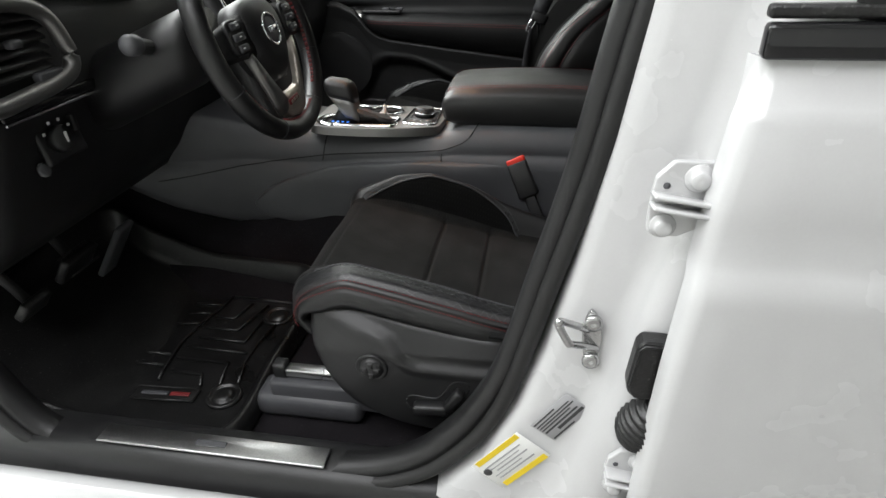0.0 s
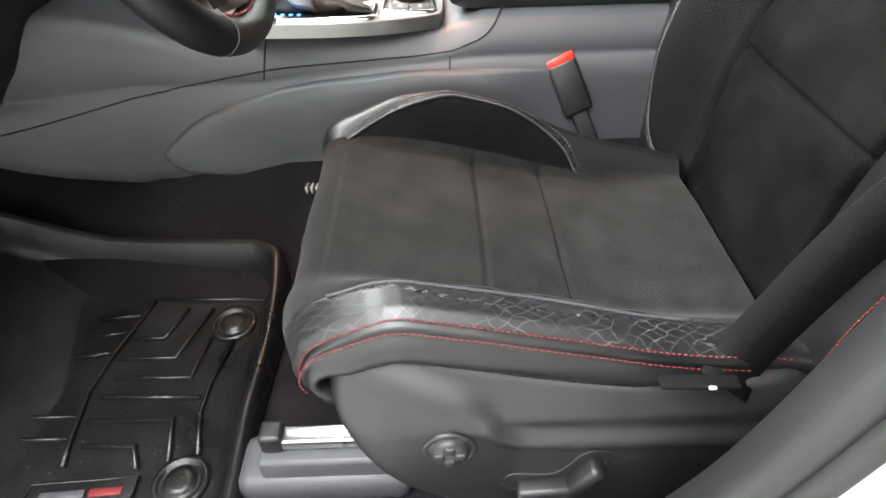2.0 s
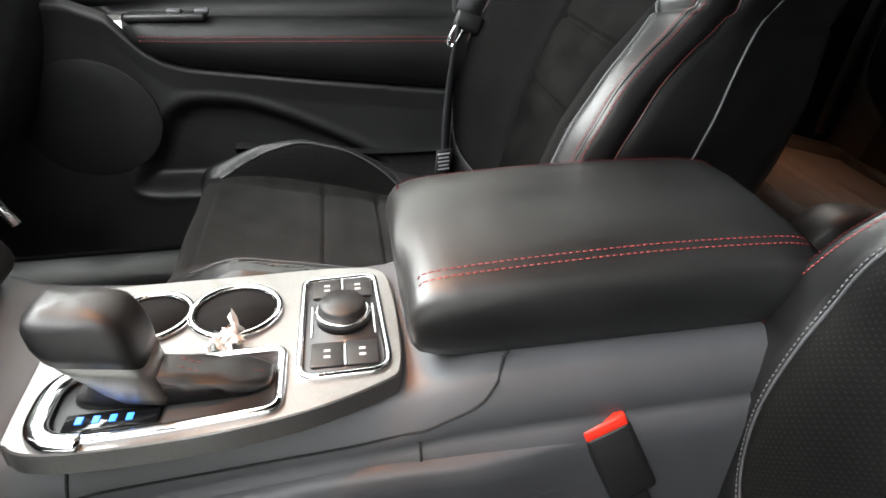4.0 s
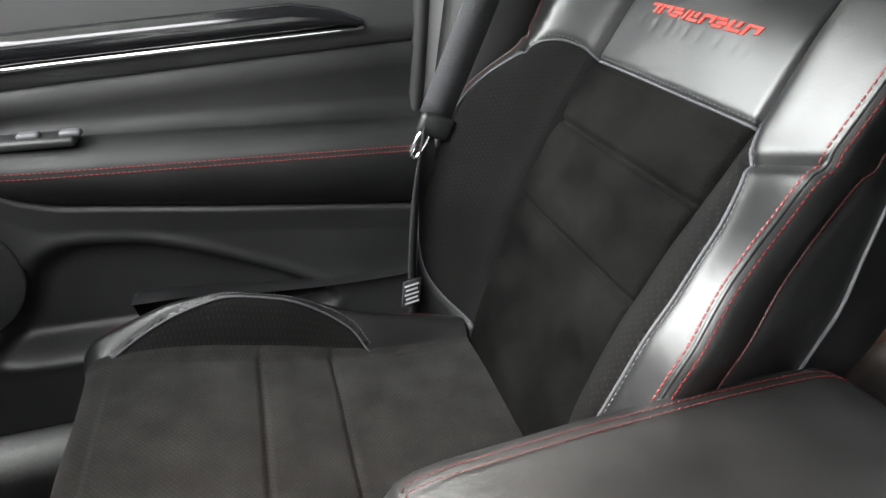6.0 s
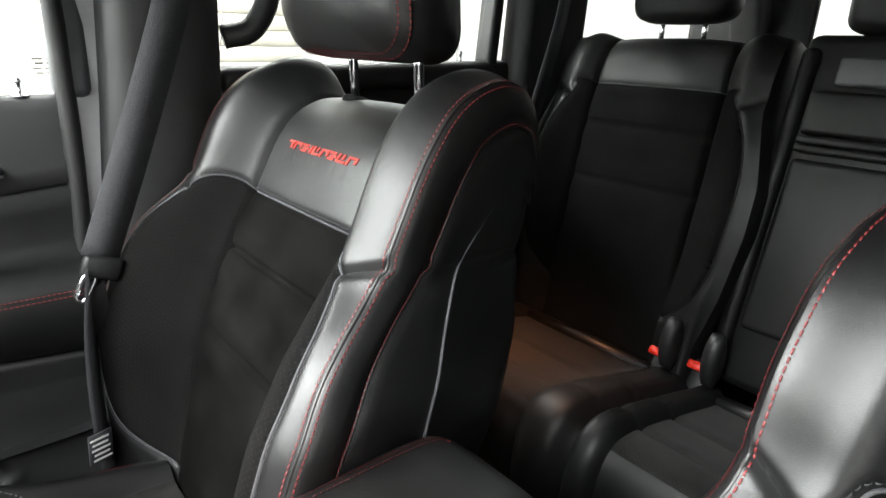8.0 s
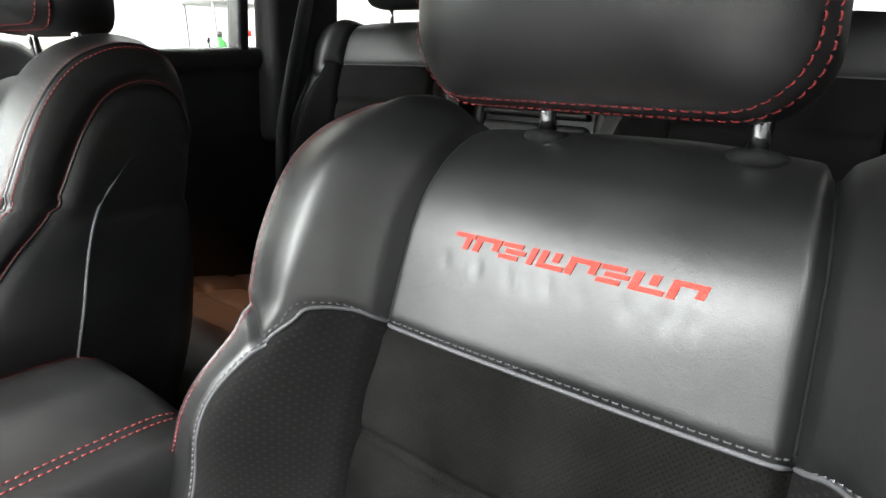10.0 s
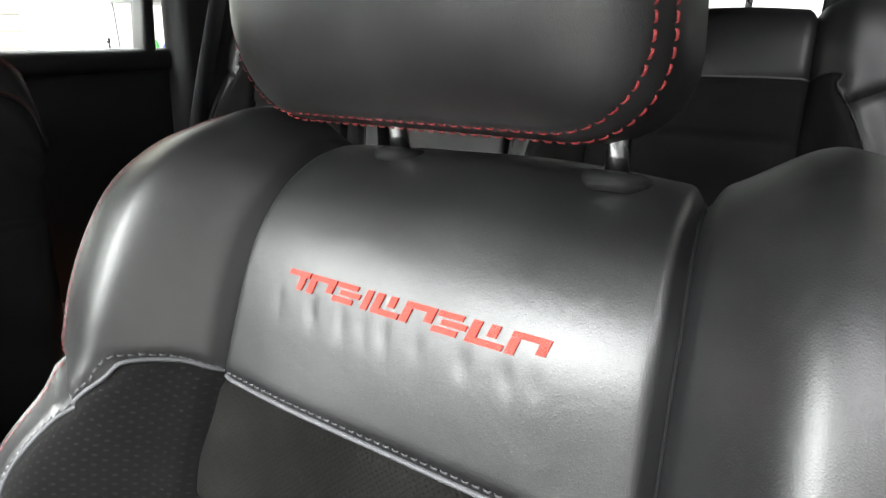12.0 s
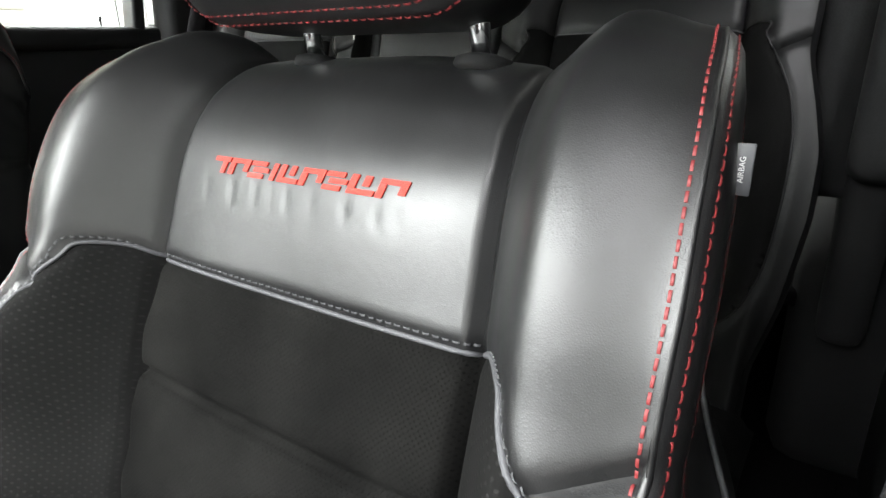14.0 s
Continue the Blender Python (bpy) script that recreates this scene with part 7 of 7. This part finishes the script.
for sc, dz in ((0.0, 0.0), (0.84, 0.0), (0.88, 0.004), (0.90, 0.02), (0.93, 0.045), (0.955, 0.052), (0.975, 0.048), (0.99, 0.02), (1.0, -0.01)):
    for q in base:
        slope = max(0.0, (-0.80 - q.x)) * 0.35
        inn = 0.6 + 0.9 * max(0, min(1, (q.y + 0.05) / 0.15))
        p = c + (q - c) * sc
        V.append((p.x, p.y, p.z + dz * inn + max(0.0, -0.80 - p.x) * 0.35))
for i in range(8):
    for k in range(m):
        F.append((i * m + k, i * m + (k + 1) % m, (i + 1) * m + (k + 1) % m, (i + 1) * m + k))
fm("tray", mesh_from(V, F), RUBBER, "black moulded tray")
zz = 0.606
for pts in ([(-0.711, 0.067), (-0.538, 0.059)],
            [(-0.711, 0.067), (-0.721, 0.019), (-0.737, -0.049), (-0.744, -0.11), (-0.735, -0.185), (-0.728, -0.218)],
            [(-0.654, 0.045), (-0.672, -0.015), (-0.715, -0.013)],
            [(-0.615, 0.043), (-0.644, -0.053), (-0.727, -0.05)],
            [(-0.603, -0.018), (-0.611, -0.089), (-0.718, -0.084)],
            [(-0.568, -0.023), (-0.581, -0.099), (-0.581, -0.15), (-0.566, -0.208)],
            [(-0.724, -0.116), (-0.589, -0.122)],
            [(-0.726, -0.154), (-0.614, -0.155), (-0.6, -0.216)],
            [(-0.717, -0.19), (-0.65, -0.193), (-0.636, -0.224)],
            [(-0.785, 0.029), (-0.723, 0.032)],
            [(-0.783, -0.007), (-0.732, -0.002)],
            [(-0.789, -0.047), (-0.736, -0.039)],
            [(-0.842, -0.145), (-0.742, -0.146)],
            [(-0.824, -0.177), (-0.738, -0.179)]):
    fm("rib", tube([(x, y, zz) for x, y in pts], 0.0035, 6), RUBBER)
for x, y in ((-0.575, 0.010), (-0.577, -0.242)):
    fm("grommet", lathe([(0.034, 0.0), (0.033, 0.006), (0.027, 0.007), (0.026, 0.002), (0.019, 0.002), (0.018, 0.007), (0.010, 0.009), (0, 0.009)], 30, (x, y, zz - 0.003)), RUBBER, "round mat fixing")
fm("badge", block(0.125, 0.034, 0.004, (-0.690, -0.2535, zz + 0.001), 0.003, 2, (0, 0, 3)), RUBBER, "mat maker's badge")
fm("badge_rim", tube([(-0.752, -0.2725, zz + 0.003), (-0.628, -0.2665, zz + 0.003), (-0.628, -0.2345, zz + 0.003), (-0.752, -0.2405, zz + 0.003)], 0.0018, 6, True), RUBBER)
fm("badge_bar", block(0.052, 0.010, 0.002, (-0.710, -0.2555, zz + 0.004), 0.0005, 1, (0, 0, 3)), GREYPLASTIC)
fm("badge_bar", block(0.038, 0.010, 0.002, (-0.660, -0.253, zz + 0.004), 0.0005, 1, (0, 0, 3)), RED)

pmat = thing("passenger_floor_mat", (-0.75, 0.86, 0.59), "black moulded rubber passenger floor mat", "floor mat")
under(pmat, part("tray", block(0.60, 0.44, 0.02, (-0.80, 0.86, 0.60), 0.01), RUBBER))


# ---- small pieces under the parts they sit on ----
def middle(ob):
    n = len(ob.data.vertices)
    return sum((v.co for v in ob.data.vertices), Vector()) / max(n, 1)


def nest(owner, *names):
    """Hang every piece of these names on the nearest part called owner of its own thing."""
    for top in [o for o in bpy.data.objects if o.parent is None]:
        hosts = [o for o in top.children if o.type == "MESH" and o.name.split(".")[0] == owner]
        if not hosts:
            continue
        for piece in [o for o in top.children if o.type == "MESH" and o.name.split(".")[0] in names]:
            c = middle(piece)
            host = min(hosts, key=lambda h: (middle(h) - c).length)
            piece.parent = host
            piece.matrix_parent_inverse = Matrix.Identity(4)


nest("gate_well", "gate_ring")
nest("shift_boot", "boot_stitching")
nest("cup_well", "cup_ring")
nest("selector_panel", "selector_ring")
nest("selector_dial", "dial_ring")
nest("selector_key", "key_mark")
nest("shift_display", "gear_mark")
nest("console_body", "joint")
nest("wire_clip", "clip_rib")
nest("lid", "stitching")
nest("rim", "rim_stitching", "rim_joint")
nest("airbag_cover", "emblem_ring", "emblem", "emblem_bar")
nest("switch_pad", "button", "button_mark")
nest("spoke_plate", "spoke_badge")
nest("vent_frame", "vent_slat", "vent_wheel", "vent_tab")
nest("light_switch", "switch_mark", "switch_symbol")
nest("stalk", "stalk_end")
nest("cluster_face", "gauge_ring", "gauge_needle")
nest("stack_face", "stack_button", "stack_knob", "stack_screen", "stack_frame")
nest("armrest", "armrest_stitching")
nest("gloss_strip", "chrome_strip", "chrome_line")
nest("switch_panel", "window_switch")
nest("window_pane", "etched_bar")
nest("hinge_plate", "hinge_bolt", "hinge_arm", "hinge_hole")
nest("wiring_cover", "cover_lip")
nest("striker_plate", "striker", "striker_bolt")
nest("scuff_plate", "scuff_emblem")
nest("badge", "badge_rim", "badge_bar")
nest("care_label", "label_bar")
nest("pad", "pad_rib", "lettering")
nest("fabric", "lettering")
nest("sheet", "print_bar", "yellow_band", "round_mark")
nest("lumbar_switch", "switch_key")
nest("bottle_body", "cap")
nest("shelf_board", "shelf_wire")
